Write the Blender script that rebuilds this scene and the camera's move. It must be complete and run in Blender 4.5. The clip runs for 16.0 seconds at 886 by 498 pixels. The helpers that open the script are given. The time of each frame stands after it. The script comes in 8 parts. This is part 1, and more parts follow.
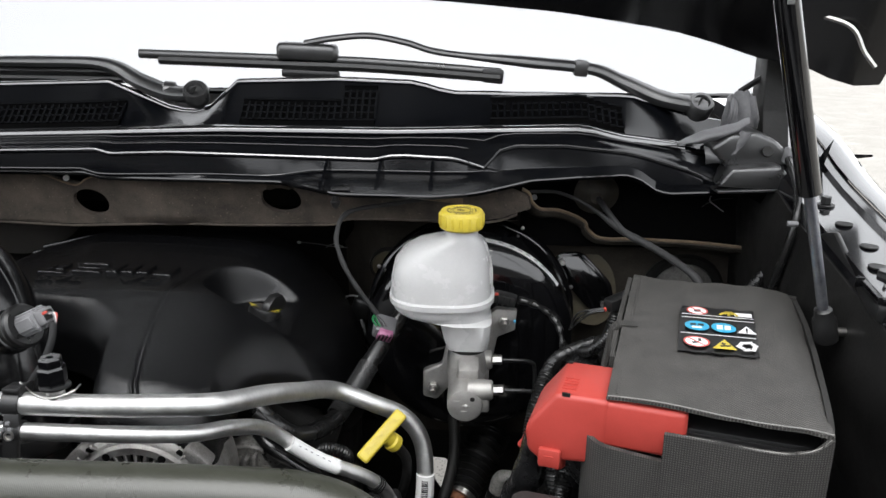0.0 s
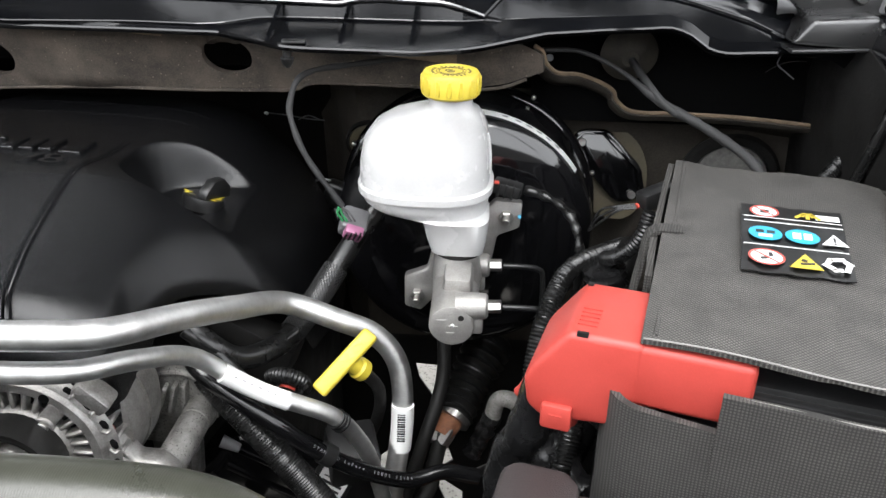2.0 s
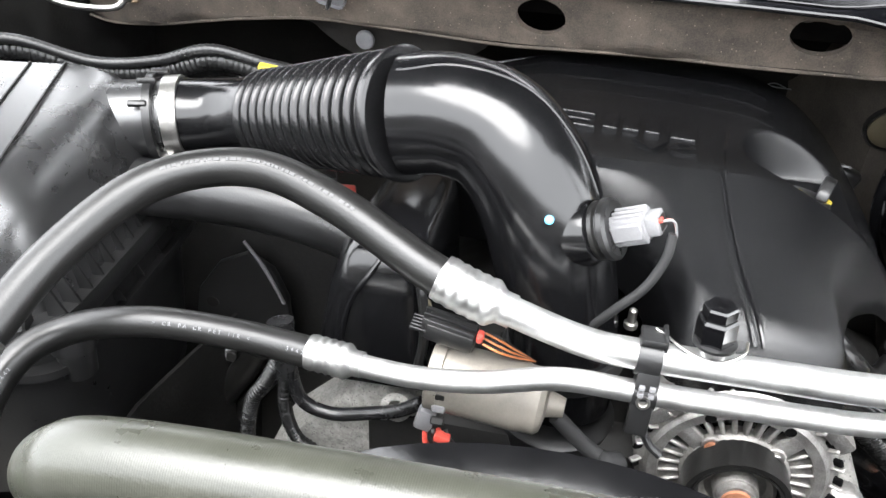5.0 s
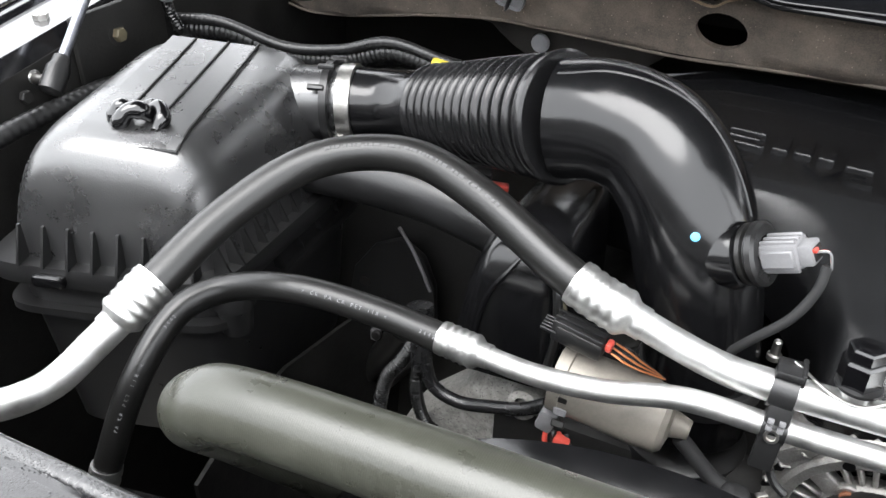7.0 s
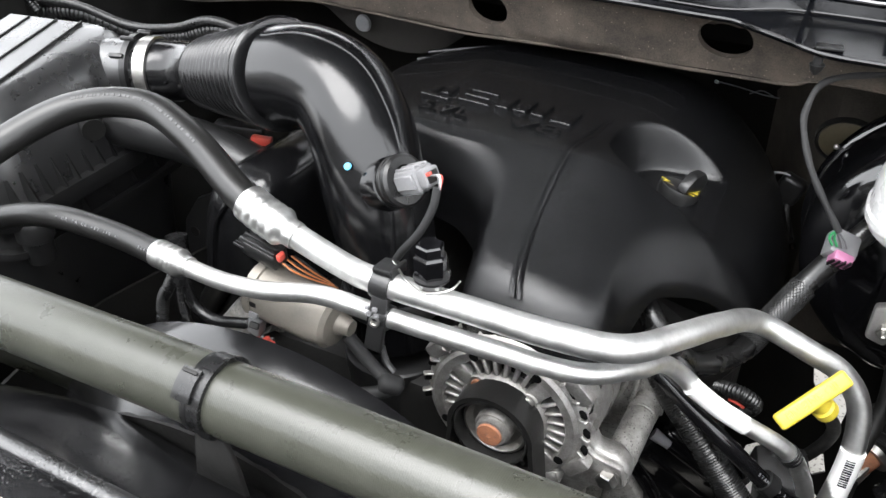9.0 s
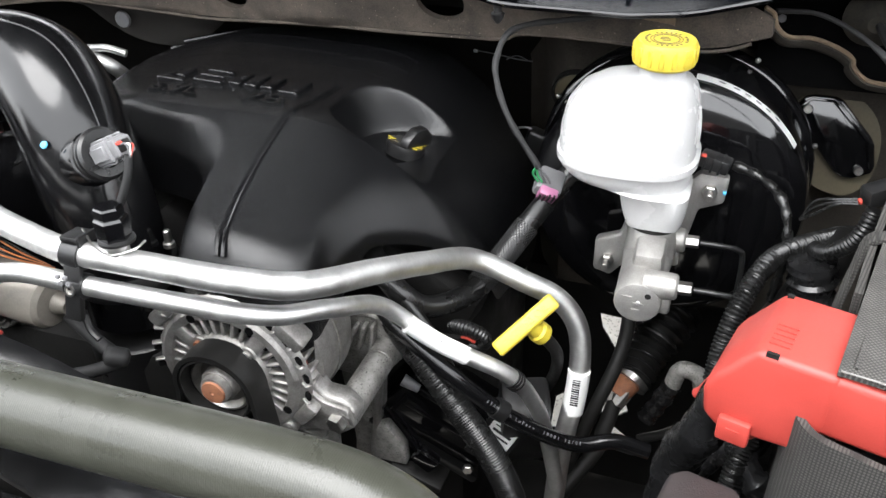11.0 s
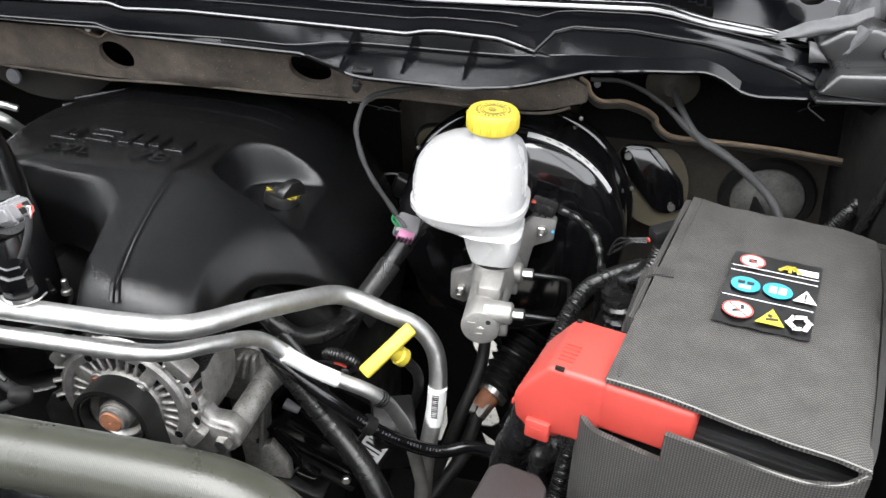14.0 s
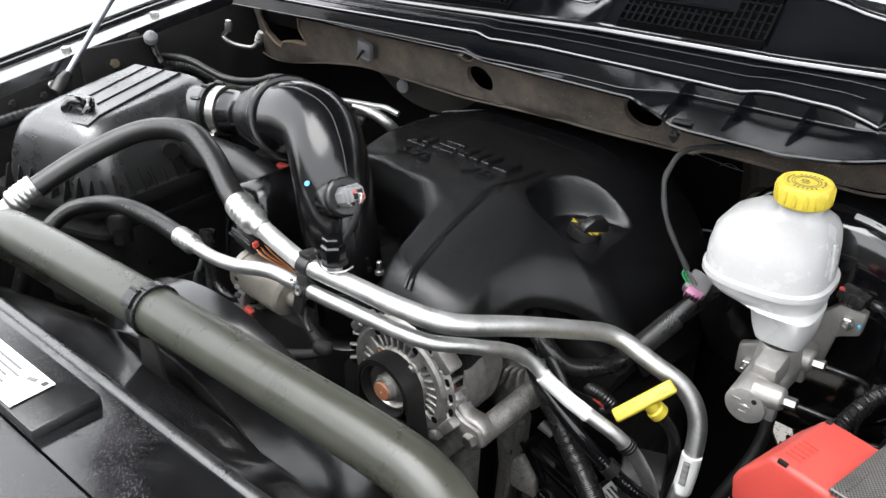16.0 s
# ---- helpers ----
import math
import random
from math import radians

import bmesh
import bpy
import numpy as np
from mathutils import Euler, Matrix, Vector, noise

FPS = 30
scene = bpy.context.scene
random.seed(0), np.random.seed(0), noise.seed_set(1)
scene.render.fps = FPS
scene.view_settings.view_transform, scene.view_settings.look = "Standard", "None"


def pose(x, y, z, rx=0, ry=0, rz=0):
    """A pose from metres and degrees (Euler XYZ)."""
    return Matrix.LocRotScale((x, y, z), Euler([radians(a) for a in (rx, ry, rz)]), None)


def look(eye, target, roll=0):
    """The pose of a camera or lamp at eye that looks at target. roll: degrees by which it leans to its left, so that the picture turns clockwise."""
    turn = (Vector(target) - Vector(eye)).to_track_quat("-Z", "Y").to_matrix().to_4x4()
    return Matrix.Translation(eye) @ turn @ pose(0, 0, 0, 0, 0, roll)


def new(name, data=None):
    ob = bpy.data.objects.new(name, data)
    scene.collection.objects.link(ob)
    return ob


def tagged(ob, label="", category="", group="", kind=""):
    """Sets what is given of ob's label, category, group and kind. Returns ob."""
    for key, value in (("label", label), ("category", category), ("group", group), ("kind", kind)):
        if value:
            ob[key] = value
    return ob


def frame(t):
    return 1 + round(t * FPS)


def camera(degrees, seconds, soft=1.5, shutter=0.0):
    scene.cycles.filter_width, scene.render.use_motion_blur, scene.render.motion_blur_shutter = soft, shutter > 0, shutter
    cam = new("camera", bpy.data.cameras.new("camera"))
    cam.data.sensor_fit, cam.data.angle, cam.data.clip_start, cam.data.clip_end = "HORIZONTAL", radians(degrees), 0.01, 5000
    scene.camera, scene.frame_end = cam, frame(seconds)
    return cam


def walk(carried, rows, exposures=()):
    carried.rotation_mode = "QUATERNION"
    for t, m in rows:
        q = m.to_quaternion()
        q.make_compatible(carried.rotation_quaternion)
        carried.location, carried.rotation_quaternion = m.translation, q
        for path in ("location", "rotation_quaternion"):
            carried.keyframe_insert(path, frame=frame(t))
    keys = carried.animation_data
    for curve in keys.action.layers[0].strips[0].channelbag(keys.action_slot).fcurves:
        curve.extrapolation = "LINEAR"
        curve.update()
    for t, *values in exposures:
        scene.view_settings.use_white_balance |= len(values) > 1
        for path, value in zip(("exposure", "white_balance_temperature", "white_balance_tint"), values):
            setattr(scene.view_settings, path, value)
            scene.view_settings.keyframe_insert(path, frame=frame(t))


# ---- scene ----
# lens and path of the camera
cam = camera(56.2, 16.0)
EXPOSURE, SKY, SUN = 1.90, 0.14, 1.5
PATH = [
    (0, (0.056, -0.017, 1.645), (-0.029, 1.88, 1.016), 0.6),
    (0.5, (0.089, 0.082, 1.608), (0.011, 1.981, 0.985), 0.9),
    (1, (0.11, 0.152, 1.574), (0.035, 2.04, 0.919), 1.0),
    (1.5, (0.111, 0.184, 1.573), (0.017, 2.02, 0.785), 0.9),
    (2, (0.076, 0.197, 1.574), (-0.036, 1.977, 0.669), 1.0),
    (2.5, (-0.004, 0.202, 1.596), (-0.074, 1.941, 0.61), 1.7),
    (3, (-0.085, 0.204, 1.599), (-0.13, 1.925, 0.582), 2.3),
    (3.5, (-0.189, 0.211, 1.604), (-0.173, 1.922, 0.567), 3.6),
    (4, (-0.286, 0.215, 1.614), (-0.385, 1.904, 0.548), 2.7),
    (4.5, (-0.357, 0.212, 1.618), (-0.593, 1.872, 0.527), 2.4),
    (5, (-0.412, 0.21, 1.617), (-0.729, 1.844, 0.508), 2.5),
    (5.2, (-0.435, 0.216, 1.617), (-0.786, 1.84, 0.504), 2.7),
    (7.3, (-0.366, 0.2, 1.621), (-1.093, 1.695, 0.507), 1.5),
    (7.5, (-0.333, 0.198, 1.623), (-1.073, 1.684, 0.508), 1.4),
    (8, (-0.258, 0.201, 1.63), (-1.02, 1.677, 0.515), 0.3),
    (8.5, (-0.177, 0.205, 1.633), (-0.939, 1.684, 0.523), 0.6),
    (9, (-0.089, 0.205, 1.639), (-0.855, 1.684, 0.532), 0.4),
    (9.2, (-0.07, 0.203, 1.638), (-0.83, 1.682, 0.527), 0.3),
    (11.3, (0.096, 0.224, 1.611), (-0.41, 1.828, 0.528), -0.8),
    (11.5, (0.107, 0.222, 1.61), (-0.37, 1.837, 0.529), -0.5),
    (12, (0.136, 0.226, 1.607), (-0.286, 1.857, 0.529), -0.6),
    (12.5, (0.152, 0.217, 1.611), (-0.167, 1.871, 0.533), -0.5),
    (13, (0.16, 0.2, 1.622), (-0.122, 1.863, 0.547), -0.5),
    (13.5, (0.15, 0.176, 1.658), (-0.155, 1.838, 0.587), -0.6),
    (14, (0.142, 0.141, 1.696), (-0.194, 1.812, 0.651), 1.4),
    (14.5, (0.147, 0.102, 1.7), (-0.426, 1.726, 0.684), 0.9),
    (15, (0.163, 0.104, 1.705), (-0.638, 1.65, 0.72), 0.1),
    (15.5, (0.195, 0.134, 1.703), (-0.81, 1.564, 0.731), -0.2),
    (16, (0.235, 0.154, 1.707), (-0.903, 1.482, 0.737), -0.5),
]
walk(cam, [(t, look(eye, target, roll)) for t, eye, target, roll in PATH], [(t, EXPOSURE + e) for t, e in ((0.0, -0.86), (1.0, -0.98), (2.0, -0.14), (3.0, 0.07), (3.5, 0.04), (5.0, 0.84), (7.4, 0.1), (9.0, 0.2), (12.5, 0.10), (14.0, 0.10), (15.0, 0.14), (15.5, 0.0), (16.0, -0.25))])

# ---- sky, sun ----
world = bpy.data.worlds.new("overcast_sky")
scene.world = world
world.use_nodes = True
wn, wl = world.node_tree.nodes, world.node_tree.links
sky = wn.new("ShaderNodeTexSky")
sky.sky_type, sky.sun_disc = "NISHITA", False
sky.sun_elevation, sky.sun_rotation = radians(70), radians(200)
soft_sky = wn.new("ShaderNodeHueSaturation")
soft_sky.inputs["Saturation"].default_value = 0.12
wl.new(sky.outputs[0], soft_sky.inputs["Color"])
cloud = wn.new("ShaderNodeMix")
cloud.data_type = "RGBA"
cloud.inputs["Factor"].default_value = 0.75
cloud.inputs["B"].default_value = (11.0, 11.25, 11.65, 1)
wl.new(soft_sky.outputs[0], cloud.inputs["A"])
wl.new(cloud.outputs["Result"], wn["Background"].inputs["Color"])
wn["Background"].inputs["Strength"].default_value = SKY
sun = new("sun", bpy.data.lights.new("sun", "SUN"))
sun.data.energy, sun.data.angle, sun.data.color = SUN, radians(50), (1.0, 0.99, 0.985)
sun_from = Vector((math.sin(radians(200)) * math.cos(radians(70)), math.cos(radians(200)) * math.cos(radians(70)), math.sin(radians(70))))
sun.matrix_world = look(sun_from * 10, (0, 0, 0))

# ---- helpers ----
WORLD_OF = {}


def thing(name, at, label, category, group="", kind=""):
    ob = new(name)
    ob.empty_display_size = 0.02
    ob.location = at
    WORLD_OF[ob.name] = Matrix.Translation(at)
    return tagged(ob, label, category, group, kind)


def finish(bm, name, material, sharp=38):
    bmesh.ops.recalc_face_normals(bm, faces=bm.faces)
    me = bpy.data.meshes.new(name)
    bm.to_mesh(me)
    bm.free()
    me.materials.append(material)
    for p in me.polygons:
        p.use_smooth = True
    me.set_sharp_from_angle(angle=radians(sharp))
    return me


def part(name, bm, material, parent=None, label="", sharp=38):
    ob = new(name, finish(bm, name, material, sharp))
    WORLD_OF[ob.name] = Matrix.Identity(4)
    if parent is not None:
        ob.parent = parent
        ob.matrix_parent_inverse = WORLD_OF[parent.name].inverted()
    return tagged(ob, label)


def solid(name, bm, material, label, category, group="", kind="", sharp=38):
    """A thing of one mesh."""
    return tagged(part(name, bm, material, None, "", sharp), label, category, group, kind)


def piece(name, me, parent, m):
    """One more object on a shared mesh, at the pose m."""
    ob = new(name, me)
    ob.parent = parent
    ob.matrix_parent_inverse = WORLD_OF[parent.name].inverted()
    ob.matrix_basis = m
    return ob


def spline(points, sub=8):
    p = [Vector(q) for q in points]
    p = [2 * p[0] - p[1]] + p + [2 * p[-1] - p[-2]]
    out = []
    for i in range(1, len(p) - 2):
        a, b, c, d = p[i - 1:i + 3]
        for k in range(sub):
            u = k / sub
            out.append(0.5 * (2 * b + (c - a) * u + (2 * a - 5 * b + 4 * c - d) * u * u + (3 * b - 3 * c + d - a) * u ** 3))
    return out + [p[-2]]


def loft(bm, rings, caps=True, closed=True):
    rows = [[bm.verts.new(v) for v in ring] for ring in rings]
    n = len(rows[0])
    for a, b in zip(rows, rows[1:]):
        for i in range(n if closed else n - 1):
            j = (i + 1) % n
            bm.faces.new((a[i], a[j], b[j], b[i]))
    if caps:
        bm.faces.new(rows[0][::-1])
        bm.faces.new(rows[-1])
    return rows


def sweep(bm, points, radius, n=16, sub=8, flat=1.0, smooth=True, caps=True):
    """A tube along points. radius: a number, or a function of the share of the way."""
    path = spline(points, sub) if smooth else [Vector(q) for q in points]
    total = sum((b - a).length for a, b in zip(path, path[1:]))
    side, done, rings = None, 0.0, []
    for i, p in enumerate(path):
        t = (path[min(i + 1, len(path) - 1)] - path[max(i - 1, 0)]).normalized()
        if side is None:
            side = t.cross(Vector((0, 0, 1)) if abs(t.z) < 0.9 else Vector((1, 0, 0))).normalized()
        side = (side - t * side.dot(t)).normalized()
        up = t.cross(side)
        if i:
            done += (p - path[i - 1]).length
        r = radius(done / total) if callable(radius) else radius
        rings.append([p + (side * math.cos(a) + up * math.sin(a) * flat) * r for a in (2 * math.pi * k / n for k in range(n))])
    loft(bm, rings, caps)
    return bm


def tube(points, radius, **kw):
    return sweep(bmesh.new(), points, radius, **kw)


def lathe(bm, profile, at, axis, n=32, caps=True):
    """Turns (along, radius) pairs about an axis through at."""
    axis = Vector(axis).normalized()
    q = axis.to_track_quat("Z", "Y").to_matrix()
    rings = [[Vector(at) + q @ Vector((r * math.cos(a), r * math.sin(a), d)) for a in (2 * math.pi * k / n for k in range(n))] for d, r in profile]
    loft(bm, rings, caps)
    return bm


def turned(profile, at, axis, n=32):
    return lathe(bmesh.new(), profile, at, axis, n)


def open_ring(profile, at, axis, n=32):
    """A turned profile with no discs across its ends."""
    bm = bmesh.new()
    lathe(bm, profile, at, axis, n, caps=False)
    return bm


def disc_pin(at, axis, r, h, n=16, edge=0.15):
    """A short round pin with eased edges."""
    e = min(r, h) * edge
    return turned([(0, r - e), (e, r), (h - e, r), (h, r - e)], at, axis, n)


def add_box(bm, size, m, bevel=0.002, seg=2):
    got = bmesh.ops.create_cube(bm, size=1.0, matrix=m @ Matrix.Diagonal((*size, 1)))
    if bevel:
        edges = {e for v in got["verts"] for e in v.link_edges}
        bmesh.ops.bevel(bm, geom=list(edges), offset=bevel, segments=seg, affect="EDGES", profile=0.5)
    return bm


def box(size, m, bevel=0.002, seg=2):
    return add_box(bmesh.new(), size, m, bevel, seg)


def prism(outline, depth, m, bevel=0.0, seg=2, bm=None):
    """An outline in the plane of m, pushed out along m's z by depth."""
    bm = bm or bmesh.new()
    lo = [bm.verts.new(m @ Vector((x, y, 0))) for x, y in outline]
    hi = [bm.verts.new(m @ Vector((x, y, depth))) for x, y in outline]
    n = len(lo)
    faces = [bm.faces.new(lo[::-1]), bm.faces.new(hi)]
    faces += [bm.faces.new((lo[i], lo[(i + 1) % n], hi[(i + 1) % n], hi[i])) for i in range(n)]
    if bevel:
        bmesh.ops.recalc_face_normals(bm, faces=faces)
        bmesh.ops.bevel(bm, geom=list({e for f in faces for e in f.edges}), offset=bevel, segments=seg, affect="EDGES", profile=0.5)
    return bm


def sheet(rows, thick=0.003):
    """A grid of points as a skin with thickness."""
    bm = bmesh.new()
    v = [[bm.verts.new(p) for p in r] for r in rows]
    for a, b in zip(v, v[1:]):
        for i in range(len(a) - 1):
            bm.faces.new((a[i], a[i + 1], b[i + 1], b[i]))
    bmesh.ops.recalc_face_normals(bm, faces=bm.faces)
    bmesh.ops.solidify(bm, geom=list(bm.faces), thickness=thick)
    return bm


def axes(origin, x, y=None, z=None):
    """A frame at origin whose x runs along x and whose z leans to z."""
    x = Vector(x).normalized()
    z = Vector(z or (0, 0, 1))
    y = z.cross(x).normalized()
    z = x.cross(y)
    return Matrix.Translation(origin) @ Matrix((x, y, z)).transposed().to_4x4()


def lettering(text, size, m, depth=0.0008):
    cu = bpy.data.curves.new("letters", "FONT")
    cu.body, cu.size, cu.extrude, cu.align_x, cu.align_y = text, size, depth, "CENTER", "CENTER"
    ob = bpy.data.objects.new("letters", cu)
    scene.collection.objects.link(ob)
    me = bpy.data.meshes.new_from_object(ob.evaluated_get(bpy.context.evaluated_depsgraph_get()))
    bpy.data.objects.remove(ob)
    bm = bmesh.new()
    bm.from_mesh(me)
    bmesh.ops.transform(bm, matrix=m, verts=bm.verts)
    bpy.data.meshes.remove(me)
    return bm


def lerp_table(table, x):
    for (a, va), (b, vb) in zip(table, table[1:]):
        if x <= b:
            u = max(0.0, (x - a) / (b - a))
            return va + (vb - va) * u
    return table[-1][1]


def smoothstep(a, b, x):
    u = min(1.0, max(0.0, (x - a) / (b - a)))
    return u * u * (3 - 2 * u)


# ---- materials ----
def material(name, light, dark, rough=(0.4, 0.6), metal=0.0, blotch=25.0, grain=400.0, bump=0.15, coat=0.0, speck=None, ior=1.5, aniso=0.0):
    """Colour between two tones by blotches and grain; roughness by the blotches; fine relief by the grain."""
    mt = bpy.data.materials.new(name)
    mt.use_nodes = True
    n, l = mt.node_tree.nodes, mt.node_tree.links
    b = n["Principled BSDF"]
    co = n.new("ShaderNodeTexCoord")
    big = n.new("ShaderNodeTexNoise")
    big.inputs["Scale"].default_value, big.inputs["Detail"].default_value, big.inputs["Roughness"].default_value = blotch, 6, 0.65
    fine = n.new("ShaderNodeTexNoise")
    fine.inputs["Scale"].default_value, fine.inputs["Detail"].default_value = grain, 3
    l.new(co.outputs["Object"], big.inputs["Vector"]), l.new(co.outputs["Object"], fine.inputs["Vector"])
    mixer = n.new("ShaderNodeMath")
    mixer.operation, mixer.inputs[1].default_value = "MULTIPLY_ADD", 0.35
    shift = n.new("ShaderNodeMath")
    shift.operation, shift.inputs[1].default_value = "SUBTRACT", 0.17
    l.new(fine.outputs["Fac"], mixer.inputs[0]), l.new(big.outputs["Fac"], shift.inputs[0]), l.new(shift.outputs[0], mixer.inputs[2])
    ramp = n.new("ShaderNodeValToRGB")
    ramp.color_ramp.elements[0].position, ramp.color_ramp.elements[1].position = 0.3, 0.7
    ramp.color_ramp.elements[0].color, ramp.color_ramp.elements[1].color = (*dark, 1), (*light, 1)
    l.new(mixer.outputs[0], ramp.inputs[0])
    colour = ramp.outputs[0]
    if speck:
        spots = n.new("ShaderNodeTexVoronoi")
        spots.inputs["Scale"].default_value = speck[0]
        cut = n.new("ShaderNodeMath")
        cut.operation, cut.inputs[1].default_value = "LESS_THAN", speck[0] * speck[1]
        some, both, tone = n.new("ShaderNodeMath"), n.new("ShaderNodeMath"), n.new("ShaderNodeSeparateColor")
        some.operation, some.inputs[1].default_value, both.operation = "LESS_THAN", 0.32, "MULTIPLY"
        l.new(spots.outputs["Color"], tone.inputs[0]), l.new(tone.outputs[0], some.inputs[0])
        l.new(cut.outputs[0], both.inputs[0]), l.new(some.outputs[0], both.inputs[1])
        mx = n.new("ShaderNodeMix")
        mx.data_type = "RGBA"
        mx.inputs["B"].default_value = (*speck[2], 1)
        l.new(co.outputs["Object"], spots.inputs["Vector"]), l.new(spots.outputs["Distance"], cut.inputs[0])
        l.new(both.outputs[0], mx.inputs["Factor"]), l.new(colour, mx.inputs["A"])
        colour = mx.outputs["Result"]
    l.new(colour, b.inputs["Base Color"])
    rr = n.new("ShaderNodeMapRange")
    rr.inputs["From Min"].default_value, rr.inputs["From Max"].default_value = 0.3, 0.7
    rr.inputs["To Min"].default_value, rr.inputs["To Max"].default_value = rough
    l.new(big.outputs["Fac"], rr.inputs["Value"]), l.new(rr.outputs[0], b.inputs["Roughness"])
    b.inputs["Metallic"].default_value, b.inputs["IOR"].default_value = metal, ior
    b.inputs["Coat Weight"].default_value, b.inputs["Coat Roughness"].default_value = coat, 0.08
    b.inputs["Anisotropic"].default_value = aniso
    if bump:
        bp = n.new("ShaderNodeBump")
        bp.inputs["Strength"].default_value, bp.inputs["Distance"].default_value = bump, 0.001
        l.new(fine.outputs["Fac"], bp.inputs["Height"]), l.new(bp.outputs[0], b.inputs["Normal"])
    return mt


def banded(mt, direction, scale, strength=0.4, second=None, dist=0.0006):
    """Adds fine ribs (or a weave, with a second direction) to a material's relief."""
    n, l = mt.node_tree.nodes, mt.node_tree.links
    co = n.new("ShaderNodeTexCoord")
    waves = []
    for d in (direction, second):
        if d is None:
            continue
        w = n.new("ShaderNodeTexWave")
        w.bands_direction, w.inputs["Scale"].default_value, w.inputs["Distortion"].default_value = d, scale, 0.6
        w.inputs["Detail"].default_value = 1
        l.new(co.outputs["Object"], w.inputs["Vector"])
        waves.append(w.outputs["Fac"])
    height = waves[0]
    if len(waves) > 1:
        m = n.new("ShaderNodeMath")
        m.operation = "MULTIPLY"
        l.new(waves[0], m.inputs[0]), l.new(waves[1], m.inputs[1])
        height = m.outputs[0]
    bp = n.new("ShaderNodeBump")
    bp.inputs["Strength"].default_value, bp.inputs["Distance"].default_value = strength, dist
    l.new(height, bp.inputs["Height"])
    b = n["Principled BSDF"]
    if b.inputs["Normal"].links:
        l.new(b.inputs["Normal"].links[0].from_socket, bp.inputs["Normal"])
    l.new(bp.outputs[0], b.inputs["Normal"])
    return mt


def woven(mt, period, strength, turn, threads="XY"):
    """Adds the regular knots of a coarse weave whose threads run along two turned axes and upright."""
    n, l = mt.node_tree.nodes, mt.node_tree.links
    b, co, turned_co, bp = n["Principled BSDF"], n.new("ShaderNodeTexCoord"), n.new("ShaderNodeMapping"), n.new("ShaderNodeBump")
    turned_co.inputs["Rotation"].default_value = (0, 0, turn)
    l.new(co.outputs["Object"], turned_co.inputs["Vector"])
    total = None
    for axis in threads:
        w = n.new("ShaderNodeTexWave")
        w.bands_direction, w.inputs["Scale"].default_value, w.inputs["Distortion"].default_value = axis, 0.314 / period, 0.55
        l.new(turned_co.outputs[0], w.inputs["Vector"])
        if total is None:
            total = w.outputs["Fac"]
        else:
            add = n.new("ShaderNodeMath")
            add.operation = "MULTIPLY"
            l.new(total, add.inputs[0]), l.new(w.outputs["Fac"], add.inputs[1])
            total = add.outputs[0]
    bp.inputs["Strength"].default_value, bp.inputs["Distance"].default_value = strength, 0.0008
    l.new(total, bp.inputs["Height"])
    l.new(b.inputs["Normal"].links[0].from_socket, bp.inputs["Normal"]), l.new(bp.outputs[0], b.inputs["Normal"])
    shade, old, tone = n.new("ShaderNodeMix"), b.inputs["Base Color"].links[0].from_socket, n.new("ShaderNodeMapRange")
    shade.data_type, shade.blend_type, shade.inputs["Factor"].default_value = "RGBA", "MULTIPLY", 0.8
    tone.inputs["From Min"].default_value, tone.inputs["From Max"].default_value, tone.inputs["To Min"].default_value, tone.inputs["To Max"].default_value = 0.0, 0.6, 0.25, 1.5
    l.new(total, tone.inputs["Value"]), l.new(old, shade.inputs["A"]), l.new(tone.outputs[0], shade.inputs["B"])
    l.new(shade.outputs["Result"], b.inputs["Base Color"])
    return mt


COVER = material("grained_black_plastic", (0.0055, 0.0056, 0.0062), (0.0032, 0.0033, 0.0037), (0.15, 0.23), grain=1500, bump=0.42, ior=1.5)
INTAKE = material("satin_black_plastic", (0.0045, 0.0045, 0.005), (0.003, 0.003, 0.0033), (0.13, 0.23), blotch=40, grain=300, bump=0.05)
LID = material("lid_black_plastic", (0.020, 0.020, 0.0205), (0.014, 0.014, 0.0145), (0.24, 0.34), grain=700, bump=0.12, ior=1.95)
def wet(mt, amount=0.35, size=420):
    """Adds scattered water drops to a material's relief."""
    n, l = mt.node_tree.nodes, mt.node_tree.links
    co, cells, spread, keep, bp, b = n.new("ShaderNodeTexCoord"), n.new("ShaderNodeTexVoronoi"), n.new("ShaderNodeTexNoise"), n.new("ShaderNodeMath"), n.new("ShaderNodeBump"), n["Principled BSDF"]
    cells.inputs["Scale"].default_value, spread.inputs["Scale"].default_value = size, 26
    drop = n.new("ShaderNodeMapRange")
    drop.inputs["From Min"].default_value, drop.inputs["From Max"].default_value, drop.inputs["To Min"].default_value, drop.inputs["To Max"].default_value = 0.12, 0.34, 1.0, 0.0
    patch = n.new("ShaderNodeMapRange")
    patch.inputs["From Min"].default_value, patch.inputs["From Max"].default_value = 0.5, 0.62
    keep.operation = "MULTIPLY"
    bp.inputs["Strength"].default_value, bp.inputs["Distance"].default_value = amount, 0.001
    l.new(co.outputs["Object"], cells.inputs["Vector"]), l.new(co.outputs["Object"], spread.inputs["Vector"])
    l.new(cells.outputs["Distance"], drop.inputs["Value"]), l.new(spread.outputs["Fac"], patch.inputs["Value"])
    l.new(drop.outputs[0], keep.inputs[0]), l.new(patch.outputs[0], keep.inputs[1]), l.new(keep.outputs[0], bp.inputs["Height"])
    if b.inputs["Normal"].links:
        l.new(b.inputs["Normal"].links[0].from_socket, bp.inputs["Normal"])
    l.new(bp.outputs[0], b.inputs["Normal"])
    return mt


